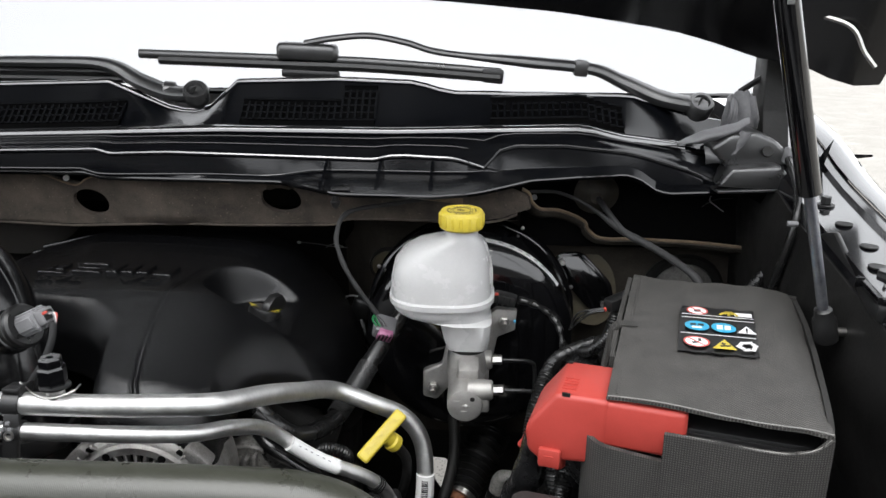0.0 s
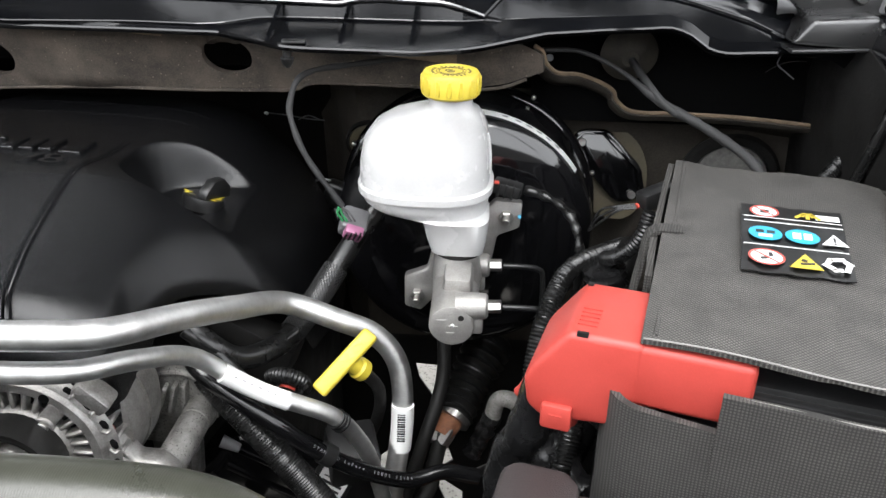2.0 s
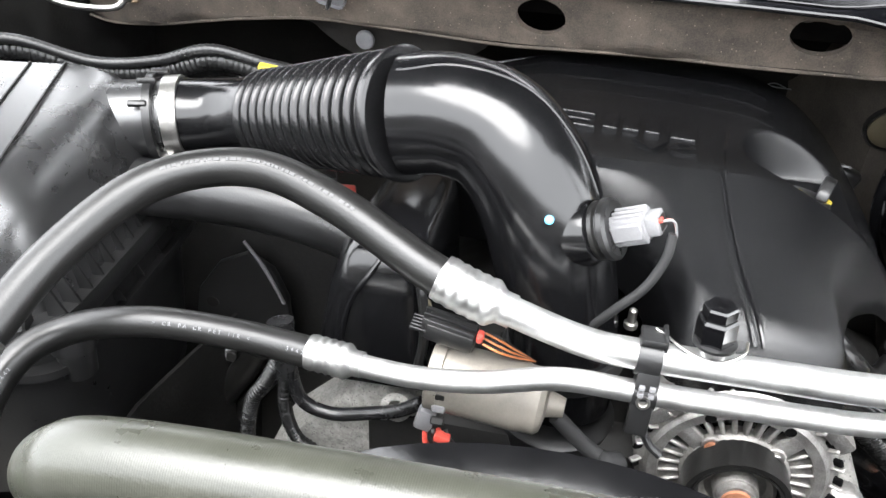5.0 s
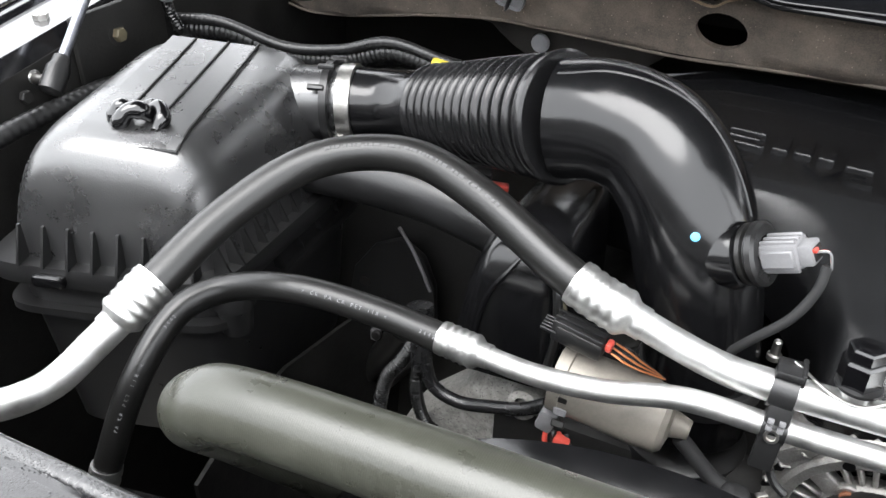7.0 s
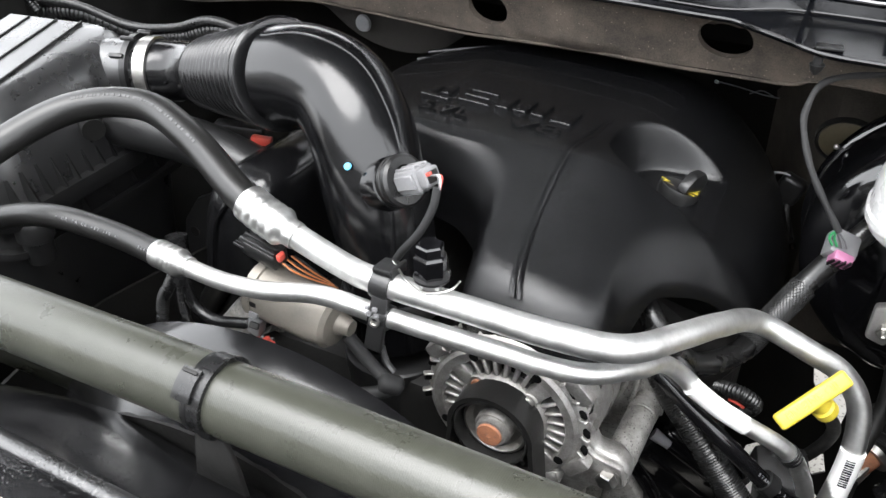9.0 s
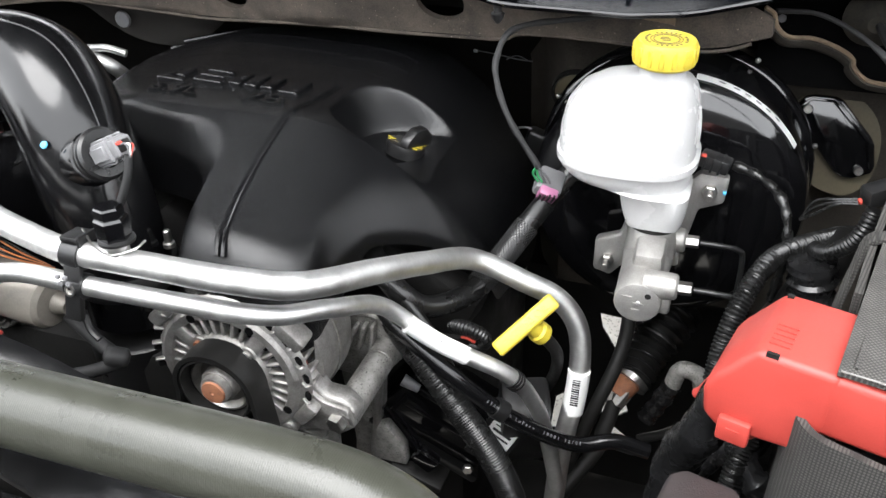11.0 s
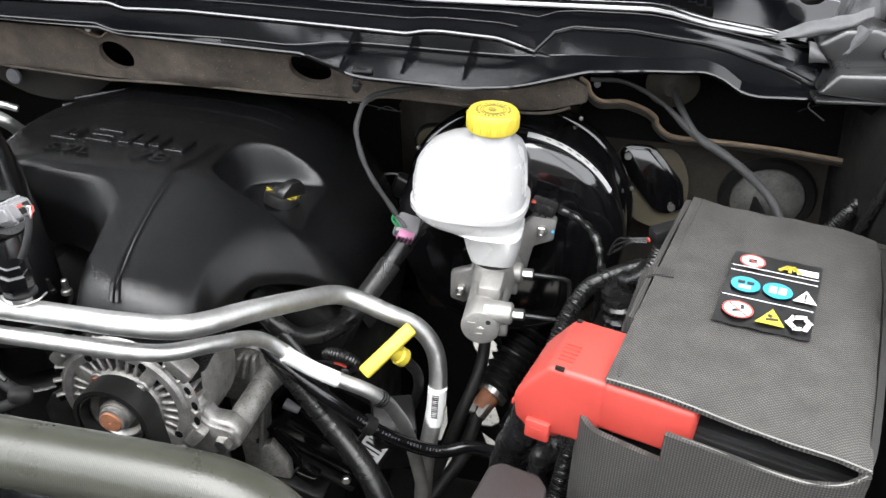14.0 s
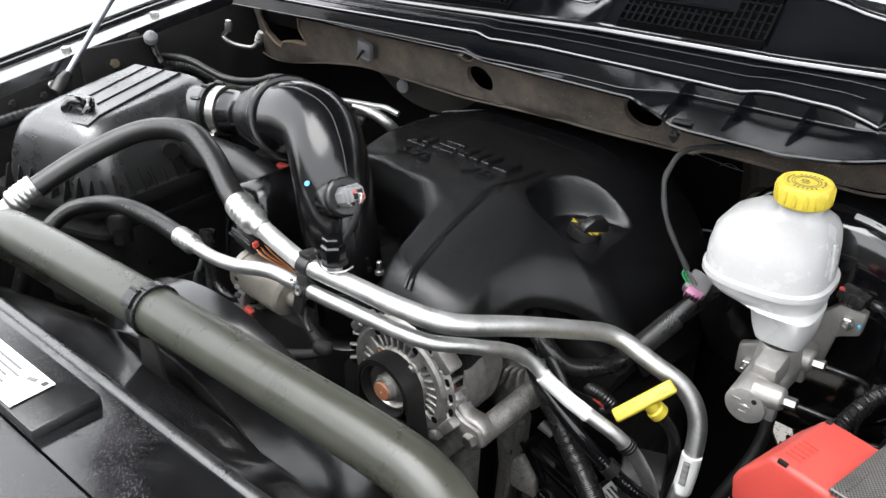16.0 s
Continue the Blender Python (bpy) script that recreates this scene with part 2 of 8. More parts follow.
WETGLOSS = wet(material("wet_black_plastic", (0.006, 0.006, 0.0065), (0.004, 0.004, 0.0045), (0.10, 0.22), grain=200, bump=0.04, ior=1.65))
WETCREST = wet(material("wet_polished_crest", (0.012, 0.012, 0.0125), (0.008, 0.008, 0.0085), (0.22, 0.40), grain=300, bump=0.5, ior=1.75, coat=0.2), 0.6, 600)
WETLID = wet(material("wet_grained_plastic", (0.010, 0.010, 0.0105), (0.006, 0.006, 0.0065), (0.16, 0.30), grain=700, bump=0.2, ior=1.6))
SEAL = material("soft_grey_rubber", (0.15, 0.15, 0.155), (0.10, 0.10, 0.104), (0.4, 0.55), blotch=60, grain=500, bump=0.3)
COWL = material("cowl_black_plastic", (0.0038, 0.0041, 0.0052), (0.0024, 0.0027, 0.0034), (0.11, 0.19), grain=900, bump=0.10, ior=1.42)
BLACK = material("plain_black_plastic", (0.013, 0.013, 0.0134), (0.008, 0.008, 0.0081), (0.26, 0.42), grain=500, bump=0.12)
CLIPBLACK = material("clip_black_plastic", (0.008, 0.008, 0.0085), (0.005, 0.005, 0.005), (0.2, 0.34), grain=500, bump=0.08)
GLOSS = material("glossy_black_paint", (0.004, 0.004, 0.0045), (0.003, 0.003, 0.0035), (0.06, 0.12), grain=200, bump=0.02, coat=0.6)
# Used for dark grimy metal and, painted on, for shade inside holes.
SHADOW = material("shaded_grimy_black", (0.014, 0.0136, 0.013), (0.006, 0.0059, 0.0057), (0.4, 0.7), grain=250, bump=0.3, ior=1.35)
BEAD = material("polished_black_edge", (0.006, 0.006, 0.0065), (0.004, 0.004, 0.0045), (0.10, 0.16), grain=200, bump=0.02, coat=0.8, ior=2.3)
WIPER = material("satin_wiper_paint", (0.016, 0.016, 0.0165), (0.011, 0.011, 0.0115), (0.26, 0.38), grain=500, bump=0.06, ior=1.9)
# Near-black colour for shade inside openings and gaps that are only plates.
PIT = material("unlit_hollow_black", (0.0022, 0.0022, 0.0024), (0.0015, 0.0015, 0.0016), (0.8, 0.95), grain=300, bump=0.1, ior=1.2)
RUBBER = material("black_rubber", (0.010, 0.0098, 0.0095), (0.006, 0.006, 0.0058), (0.28, 0.4), grain=600, bump=0.15)
HOSE = banded(material("ribbed_grey_rubber", (0.038, 0.039, 0.031), (0.026, 0.027, 0.021), (0.24, 0.36), grain=500, bump=0.1), "X", 250, 0.08)
LOOM = material("convoluted_loom_plastic", (0.01, 0.01, 0.01), (0.006, 0.006, 0.006), (0.2, 0.34), grain=300, bump=0.1)
TAPE = material("cloth_tape", (0.017, 0.017, 0.0175), (0.009, 0.009, 0.0095), (0.6, 0.8), grain=900, bump=0.4)
GREYTAPE = material("grey_cloth_tape", (0.030, 0.030, 0.0305), (0.016, 0.016, 0.0165), (0.6, 0.8), grain=700, bump=0.6)
VINYL = material("wrinkled_vinyl_tape", (0.012, 0.012, 0.0125), (0.007, 0.007, 0.0075), (0.18, 0.32), blotch=60, grain=110, bump=0.9)
MOTTLE_DARK = material("grimy_grommet_rubber", (0.05, 0.045, 0.035), (0.02, 0.018, 0.015), (0.5, 0.7), blotch=80, grain=400, bump=0.3)
ALLOY = material("drawn_aluminium", (0.68, 0.68, 0.67), (0.52, 0.52, 0.51), (0.44, 0.60), metal=1.0, blotch=60, grain=250, bump=0.08, aniso=0.3)
CAST = material("cast_aluminium", (0.46, 0.45, 0.43), (0.24, 0.23, 0.22), (0.42, 0.6), metal=0.85, blotch=70, grain=700, bump=0.5)
DIRTCAST = material("grimy_cast_aluminium", (0.36, 0.35, 0.335), (0.17, 0.165, 0.155), (0.5, 0.68), metal=0.7, blotch=90, grain=600, bump=0.6, speck=(520, 0.0006, (0.09, 0.085, 0.08)))
CYLINDER = material("machined_casting", (0.44, 0.43, 0.41), (0.31, 0.30, 0.285), (0.46, 0.6), metal=0.75, blotch=50, grain=800, bump=0.4)
MOTORCASE = material("dull_motor_case", (0.235, 0.215, 0.185), (0.17, 0.155, 0.135), (0.42, 0.55), metal=0.25, blotch=60, grain=500, bump=0.1)
ROUGHCAST = material("rough_grey_casting", (0.36, 0.35, 0.33), (0.17, 0.165, 0.155), (0.6, 0.8), metal=0.4, blotch=150, grain=500, bump=0.7, speck=(520, 0.0006, (0.10, 0.10, 0.095)))
STEEL = material("zinc_steel", (0.55, 0.54, 0.52), (0.38, 0.37, 0.35), (0.28, 0.42), metal=1.0, blotch=120, grain=400, bump=0.1)
RUST = material("rusty_steel", (0.36, 0.15, 0.075), (0.20, 0.085, 0.05), (0.6, 0.8), metal=0.2, blotch=200, grain=900, bump=0.3)
COPPER = material("lacquered_windings", (0.22, 0.05, 0.035), (0.10, 0.02, 0.016), (0.3, 0.5), metal=0.3, blotch=300, grain=500, bump=0.2)
FELT = material("brown_grey_felt", (0.118, 0.095, 0.076), (0.030, 0.025, 0.021), (0.85, 0.95), blotch=16, grain=600, bump=0.6, speck=(220, 0.0007, (0.20, 0.165, 0.13)))
FELTEDGE = material("tan_felt_edge", (0.24, 0.175, 0.115), (0.13, 0.095, 0.065), (0.85, 0.95), blotch=60, grain=700, bump=0.5)
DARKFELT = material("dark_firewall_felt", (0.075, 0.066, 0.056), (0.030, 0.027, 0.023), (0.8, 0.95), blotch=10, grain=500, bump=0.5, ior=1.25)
# Darker tone of the blanket felt, for its lower lobe.
DIMFELT = material("dark_lower_felt", (0.024, 0.021, 0.018), (0.010, 0.009, 0.008), (0.85, 0.95), blotch=14, grain=600, bump=0.6)
# Near-black firewall felt: the shade behind the engine is put into its colour.
BLACKFELT = material("shaded_firewall_felt", (0.012, 0.011, 0.010), (0.005, 0.0047, 0.0043), (0.8, 0.95), blotch=10, grain=500, bump=0.5, ior=1.2)
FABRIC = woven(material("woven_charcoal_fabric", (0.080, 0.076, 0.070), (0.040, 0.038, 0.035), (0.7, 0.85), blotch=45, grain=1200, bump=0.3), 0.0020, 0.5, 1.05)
# Same jacket fabric, darker: shade on its upright walls is put into the colour.
FABRICWALL = woven(material("woven_charcoal_shaded_side", (0.048, 0.046, 0.042), (0.030, 0.028, 0.026), (0.7, 0.85), blotch=45, grain=1200, bump=0.3), 0.0021, 0.5, 0.265, "XZ")
RED = material("red_plastic", (0.40, 0.047, 0.036), (0.33, 0.038, 0.029), (0.42, 0.55), blotch=30, grain=900, bump=0.1)
BELLOWS = material("bellows_black_rubber", (0.0075, 0.0075, 0.008), (0.005, 0.005, 0.0053), (0.17, 0.28), blotch=60, grain=400, bump=0.06)
PLUGGREY = material("light_grey_plug_plastic", (0.20, 0.20, 0.205), (0.145, 0.145, 0.15), (0.42, 0.55), grain=500, bump=0.12)
RODSTEEL = material("blued_steel_rod", (0.34, 0.35, 0.38), (0.22, 0.23, 0.26), (0.3, 0.42), metal=0.9, blotch=90, grain=400, bump=0.05)
YELLOW = material("yellow_plastic", (0.55, 0.44, 0.045), (0.47, 0.37, 0.035), (0.35, 0.5), blotch=60, grain=700, bump=0.12)
MILK = material("milky_plastic", (0.48, 0.48, 0.478), (0.43, 0.43, 0.427), (0.2, 0.3), blotch=18, grain=400, bump=0.04)
MILK.node_tree.nodes["Principled BSDF"].inputs["Subsurface Weight"].default_value = 0.2
MILK.node_tree.nodes["Principled BSDF"].inputs["Subsurface Radius"].default_value = (0.02, 0.02, 0.02)
GREYPLUG = material("grey_connector_plastic", (0.165, 0.165, 0.17), (0.12, 0.12, 0.125), (0.4, 0.55), grain=700, bump=0.1)
PINK = material("pink_plastic", (0.34, 0.13, 0.23), (0.27, 0.10, 0.18), (0.4, 0.5), grain=700, bump=0.05)
GREENWIRE = material("green_wire", (0.05, 0.38, 0.14), (0.04, 0.30, 0.11), (0.4, 0.5), bump=0)
ORANGEWIRE = material("orange_wire", (0.50, 0.18, 0.07), (0.40, 0.14, 0.05), (0.4, 0.5), bump=0)
BLUEDOT = material("blue_paint", (0.10, 0.46, 0.72), (0.08, 0.40, 0.64), (0.4, 0.5), bump=0)
PAPER = material("white_sticker", (0.78, 0.78, 0.77), (0.72, 0.72, 0.71), (0.4, 0.55), blotch=40, grain=500, bump=0.03)
INK = material("black_print", (0.02, 0.02, 0.02), (0.015, 0.015, 0.015), (0.4, 0.5), bump=0)
STICKERBLACK = material("black_sticker", (0.005, 0.005, 0.005), (0.0035, 0.0035, 0.0035), (0.3, 0.4), grain=300, bump=0.05, ior=1.35)
STICKERBLUE = material("blue_print", (0.02, 0.33, 0.52), (0.02, 0.29, 0.47), (0.3, 0.4), bump=0)
STICKERRED = material("red_print", (0.52, 0.075, 0.055), (0.44, 0.06, 0.045), (0.3, 0.4), bump=0)
GREYINK = material("grey_print", (0.13, 0.13, 0.13), (0.1, 0.1, 0.1), (0.5, 0.6), bump=0)
FUSEBOX = material("brown_black_plastic", (0.03, 0.024, 0.024), (0.02, 0.016, 0.016), (0.5, 0.65), grain=900, bump=0.35)
OLIVE = material("olive_brown_metal", (0.09, 0.075, 0.045), (0.06, 0.05, 0.03), (0.5, 0.7), grain=300, bump=0.2)
SILVERFOIL = material("bright_foil", (0.66, 0.66, 0.65), (0.46, 0.46, 0.45), (0.34, 0.5), metal=1.0, blotch=90, grain=150, bump=0.4)
CONCRETE = material("speckled_concrete", (0.30, 0.285, 0.26), (0.20, 0.19, 0.17), (0.8, 0.95), blotch=3, grain=160, bump=0.5, speck=(130, 0.0035, (0.12, 0.11, 0.10)))
PAINT = material("black_car_paint", (0.008, 0.008, 0.009), (0.006, 0.006, 0.007), (0.12, 0.2), blotch=8, grain=300, bump=0.01, coat=1.0)
HOODIN = material("black_hood_underside", (0.004, 0.004, 0.0044), (0.0025, 0.0025, 0.0028), (0.16, 0.3), blotch=12, grain=300, bump=0.03, ior=1.4)
# Colour of the added, unseen wall that darkens front reflections.
BLOCKWALL = material("light_block_wall", (0.10, 0.098, 0.095), (0.06, 0.058, 0.056), (0.8, 0.95), blotch=2, grain=60, bump=0.4)
CABIN = material("grey_cabin_trim", (0.16, 0.16, 0.165), (0.12, 0.12, 0.125), (0.6, 0.8), blotch=6, grain=500, bump=0.2)

GLASS = bpy.data.materials.new("windscreen_glass")
GLASS.use_nodes = True
gn, gl = GLASS.node_tree.nodes, GLASS.node_tree.links
gn.remove(gn["Principled BSDF"])
g_clear, g_shine, g_mix, g_fres = gn.new("ShaderNodeBsdfTransparent"), gn.new("ShaderNodeBsdfGlossy"), gn.new("ShaderNodeMixShader"), gn.new("ShaderNodeFresnel")
g_clear.inputs[0].default_value, g_shine.inputs["Roughness"].default_value, g_fres.inputs[0].default_value = (0.80, 0.84, 0.82, 1), 0.02, 6.0
gl.new(g_fres.outputs[0], g_mix.inputs[0]), gl.new(g_clear.outputs[0], g_mix.inputs[1]), gl.new(g_shine.outputs[0], g_mix.inputs[2])
gl.new(g_mix.outputs[0], gn["Material Output"].inputs[0])
from mathutils.geometry import delaunay_2d_cdt

# ---- setting: ground, body of the truck ----
bm = bmesh.new()
bmesh.ops.create_circle(bm, cap_ends=True, radius=900, segments=64)
solid("ground", bm, CONCRETE, "speckled light concrete paving under the truck", "ground", kind="structure")


def fender_edge(y):
    return lerp_table([(-0.3, 1.20), (0.3, 1.27), (0.655, 1.332), (0.79, 1.352), (0.95, 1.376), (1.3, 1.42), (2.6, 1.45)], y)


def right_edge(y):
    return lerp_table([(-0.3, 1.24), (0.3, 1.31), (0.6, 1.365), (0.867, 1.404), (0.938, 1.414), (1.019, 1.432), (1.076, 1.452), (1.2, 1.472), (2.6, 1.48)], y)


def fender(name, x, out, label, fender_edge):
    """A fender: top ledge, outer skin and inner apron; out is the outward side."""
    top = thing(name, (x, 0.6, 0.5), label, "fender")
    ys = [-0.25 + 0.05 * i for i in range(34)]
    part("outer_skin", sheet([[(x + out * dx, y, fender_edge(y) + dz) for y in ys] for dx, dz in ((0.0, 0.0), (0.015, 0.003), (0.035, -0.006), (0.055, -0.03), (0.09, -0.12), (0.11, -0.30), (0.10, -0.55), (0.08, -0.85))], 0.002), PAINT, top)
    part("top_ledge", sheet([[(x - out * dx, y, fender_edge(y) + dz) for y in ys] for dx, dz in ((-0.001, -0.004), (0.010, -0.006), (0.014, -0.012), (0.062, -0.016), (0.066, -0.035))], 0.002), PAINT, top)
    part("apron", sheet([[(x - out * dx, y, fender_edge(y) + dz) for y in ys] for dx, dz in ((0.066, -0.035), (0.075, -0.12), (0.05, -0.3), (0.02, -0.65), (0.02, -1.05))], 0.002), SHADOW, top)
    return top


left_fender = fender("fender", -1.15, -1, "glossy black fender with a bolted ledge beside the air box", fender_edge)
right_fender = fender("fender", 0.492, 1, "glossy black fender with a bolted ledge beside the battery", right_edge)
for y in (0.62, 0.78, 0.95):
    z = fender_edge(y)
    part("ledge_bolt", disc_pin((-1.112, y, z - 0.016), (0, 0, 1), 0.008, 0.008, 6), STEEL, left_fender)
for x, y in ((0.452, 0.921), (0.455, 0.70)):
    part("ledge_bolt", disc_pin((x, y, right_edge(y) - 0.015), (0, 0, 1), 0.010, 0.003, 20), BLACK, right_fender)
    part("ledge_bolt", disc_pin((x, y, right_edge(y) - 0.012), (0, 0, 1), 0.006, 0.009, 6), BLACK, right_fender)
# Dark discs laid on the ledge paint the shade inside its holes.
for x, y in ((0.453, 0.869), (0.458, 0.815), (0.448, 0.77)):
    part("ledge_hole_shade", disc_pin((x, y, right_edge(y) - 0.0138), (0, 0, 1), 0.009, 0.0014, 20), SHADOW, right_fender)

part("inner_panel", box((0.008, 0.13, 0.085), pose(-1.074, 0.845, 1.300, 0, 0, 0), 0.003), SHADOW, left_fender)
part("rusty_bolt", disc_pin((-1.070, 0.835, 1.310), (1, 0, 0.1), 0.008, 0.008, 6), OLIVE, left_fender, "brown bolt head")
part("bolt_washer", disc_pin((-1.072, 0.835, 1.310), (1, 0, 0.1), 0.012, 0.003, 16), SHADOW, left_fender)
for y in (0.66, 0.71, 0.93):
    part("panel_bolt", disc_pin((-1.076, y, 1.285), (1, 0, 0.1), 0.007, 0.007, 6), SHADOW, left_fender)

part("fender_loom", tube([(-1.045, 0.60, 1.270), (-1.050, 0.66, 1.272), (-1.052, 0.72, 1.272), (-1.055, 0.78, 1.270), (-1.060, 0.86, 1.262), (-1.070, 0.95, 1.275)], lambda q: 0.0095 * (1 + 0.05 * math.sin(230 * q)), n=14, sub=30), BLACK, left_fender, "black corrugated loom along the apron")
peg = part("grey_peg", turned([(0.0, 0.005), (0.006, 0.011), (0.016, 0.012), (0.022, 0.008), (0.026, 0.0)], (-1.062, 0.905, 1.330), (0.5, -0.2, 1), 14), GREYPLUG, left_fender, "pale grey plastic peg")
part("peg_stem", tube([(-1.062, 0.906, 1.332), (-1.060, 0.909, 1.312), (-1.056, 0.914, 1.296)], lambda q: 0.006 * (1 + 0.1 * math.sin(60 * q)), n=10, sub=14), LOOM, peg)

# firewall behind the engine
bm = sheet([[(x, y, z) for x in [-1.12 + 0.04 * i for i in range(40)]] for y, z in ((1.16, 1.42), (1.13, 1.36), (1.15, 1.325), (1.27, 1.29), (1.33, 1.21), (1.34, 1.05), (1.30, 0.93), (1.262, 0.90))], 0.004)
firewall = solid("wall_firewall", bm, BLACKFELT, "felt-lined steel firewall behind the engine, coloured near black for shade", "firewall", kind="structure")
for nm, x, y0, y1, z0, z1 in (("wall_cowl_side_left", -1.10, 0.9, 1.3, 0.5, 1.28), ("wall_cowl_side_right", 0.47, 0.9, 1.3, 0.5, 1.36)):
    solid(nm, box((0.01, y1 - y0, z1 - z0), pose(x, (y0 + y1) / 2, (z0 + z1) / 2)), SHADOW, "grimy black sheet metal at the end of the firewall", "panel", kind="structure")

# Added dark panel: keeps bright paving from showing through gaps in the bay.
solid("bay_floor_mask", box((1.75, 0.88, 0.02), pose(-0.33, 0.80, 0.47), 0.005), SHADOW, "black panel added under the engine to hide the bright paving", "skid plate")
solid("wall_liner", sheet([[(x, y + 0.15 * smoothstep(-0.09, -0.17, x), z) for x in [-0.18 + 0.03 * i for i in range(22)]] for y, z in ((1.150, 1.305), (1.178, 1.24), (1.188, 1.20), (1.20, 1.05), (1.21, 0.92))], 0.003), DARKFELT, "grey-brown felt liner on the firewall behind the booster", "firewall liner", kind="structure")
grommet_disc = thing("firewall_disc", (-0.075, 1.16, 1.22), "round olive rubber disc let into the brown felt firewall", "plug")
part("face", turned([(0.0, 0.029), (-0.004, 0.029), (-0.006, 0.026), (-0.006, 0.0)], (-0.076, 1.176, 1.222), (0, 1, 0.35), 28), OLIVE, grommet_disc)
part("rim", turned([(0.0, 0.029), (-0.007, 0.031), (-0.007, 0.033), (0.0, 0.034)], (-0.076, 1.178, 1.222), (0, 1, 0.35), 28), SHADOW, grommet_disc)
toe = thing("toe_board", (-0.3, 1.25, 0.7), "grimy dark toe board with gaps that show the paving", "panel")
toe_gaps = [[(-0.029, 0.842), (0.007, 0.840), (0.032, 0.812), (0.028, 0.732), (0.004, 0.770), (-0.023, 0.815)], [(-0.002, 0.627), (0.049, 0.589), (0.050, 0.559), (0.022, 0.563)], [(0.215, 0.582), (0.252, 0.590), (0.252, 0.567), (0.215, 0.552)], [(-0.013, 0.640), (-0.006, 0.665), (0.021, 0.690), (0.032, 0.655), (0.016, 0.640)], [(-0.091, 0.547), (-0.053, 0.568), (-0.056, 0.505), (-0.078, 0.500)], [(-0.086, 0.656), (-0.067, 0.674), (-0.064, 0.634), (-0.076, 0.585), (-0.093, 0.582)]]
bm = bmesh.new()
edges = []
for lp in [[(-1.12, 0.45), (-1.12, 0.91), (0.58, 0.91), (0.58, 0.45)]] + toe_gaps:
    vs = [bm.verts.new((x, 1.252, z)) for x, z in lp]
    edges += [bm.edges.new((vs[i], vs[(i + 1) % len(vs)])) for i in range(len(vs))]
bmesh.ops.triangle_fill(bm, use_beauty=True, use_dissolve=False, edges=edges)
bmesh.ops.recalc_face_normals(bm, faces=bm.faces)
bmesh.ops.solidify(bm, geom=list(bm.faces), thickness=0.004)
part("board", bm, SHADOW, toe)

# Black sheet added where there is only deep shade under the cowl.
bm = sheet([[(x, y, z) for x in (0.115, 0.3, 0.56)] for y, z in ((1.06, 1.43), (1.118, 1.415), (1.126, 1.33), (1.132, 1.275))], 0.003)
solid("wall_plenum_shade", bm, PIT, "black sheet standing in for the shade under the cowl behind the booster", "panel", kind="structure")
# Out of view; added to keep ground light out of the engine bay.
solid("wall_front_blocker", box((1.75, 0.06, 0.9), pose(-0.275, -0.10, 0.80), 0.02), PAINT, "plain black truck front, added out of view to block ground light", "bumper", kind="structure")


def holed_panel(outline, holes, y_of, thick, material_, name, parent, label=""):
    """A sheet in x and z with round or oval openings through it."""
    loops = [outline] + [[(cx + rx * math.cos(2 * math.pi * k / 28), cz + rz * math.sin(2 * math.pi * k / 28)) for k in range(28)] for cx, cz, rx, rz in holes]
    flat, edges = [], []
    for lp in loops:
        n0 = len(flat)
        flat += [Vector(p) for p in lp]
        edges += [(n0 + i, n0 + (i + 1) % len(lp)) for i in range(len(lp))]

    def inside(p, lp):
        odd = False
        for (xa, za), (xb, zb) in zip(lp, lp[1:] + lp[:1]):
            if (za > p[1]) != (zb > p[1]) and p[0] < (xb - xa) * (p[1] - za) / (zb - za) + xa:
                odd = not odd
        return odd

    solid_at = lambda p: inside(p, loops[0]) and not any(inside(p, lp) for lp in loops[1:])
    x0, x1 = min(p[0] for p in outline), max(p[0] for p in outline)
    z0, z1 = min(p[1] for p in outline), max(p[1] for p in outline)
    nx, nz = int((x1 - x0) / 0.02), int((z1 - z0) / 0.02)
    flat += [Vector((x0 + (x1 - x0) * (i + 0.5) / nx, z0 + (z1 - z0) * (j + 0.5) / nz)) for i in range(nx) for j in range(nz)]
    pts2, _, tris, _, _, _ = delaunay_2d_cdt(flat, edges, [], 0, 1e-6)
    bm = bmesh.new()
    vs = [bm.verts.new((p.x, y_of(p.x, p.y), p.y)) for p in pts2]
    for t in tris:
        mid = [sum(pts2[k][c] for k in t) / 3 for c in (0, 1)]
        if solid_at(mid):
            bm.faces.new([vs[k] for k in t])
    bmesh.ops.delete(bm, geom=[v for v in bm.verts if not v.link_faces], context="VERTS")
    bmesh.ops.recalc_face_normals(bm, faces=bm.faces)
    bmesh.ops.solidify(bm, geom=list(bm.faces), thickness=thick)
    return part(name, bm, material_, parent, label, sharp=80)


# felt blanket under the cowl, with its openings
blanket = thing("insulation_blanket", (-0.4, 1.08, 1.33), "brown-grey felt insulation blanket with oval openings below the cowl", "insulation")
low_edge = [(-1.065, 1.262), (-1.03, 1.256), (-0.97, 1.262), (-0.90, 1.276), (-0.84, 1.288), (-0.76, 1.300), (-0.70, 1.302), (-0.60, 1.301), (-0.52, 1.301), (-0.45, 1.306), (-0.36, 1.312), (-0.28, 1.314), (-0.20, 1.318), (-0.14, 1.322), (-0.11, 1.332), (0.02, 1.334), (0.06, 1.335), (0.085, 1.340), (0.105, 1.349)]
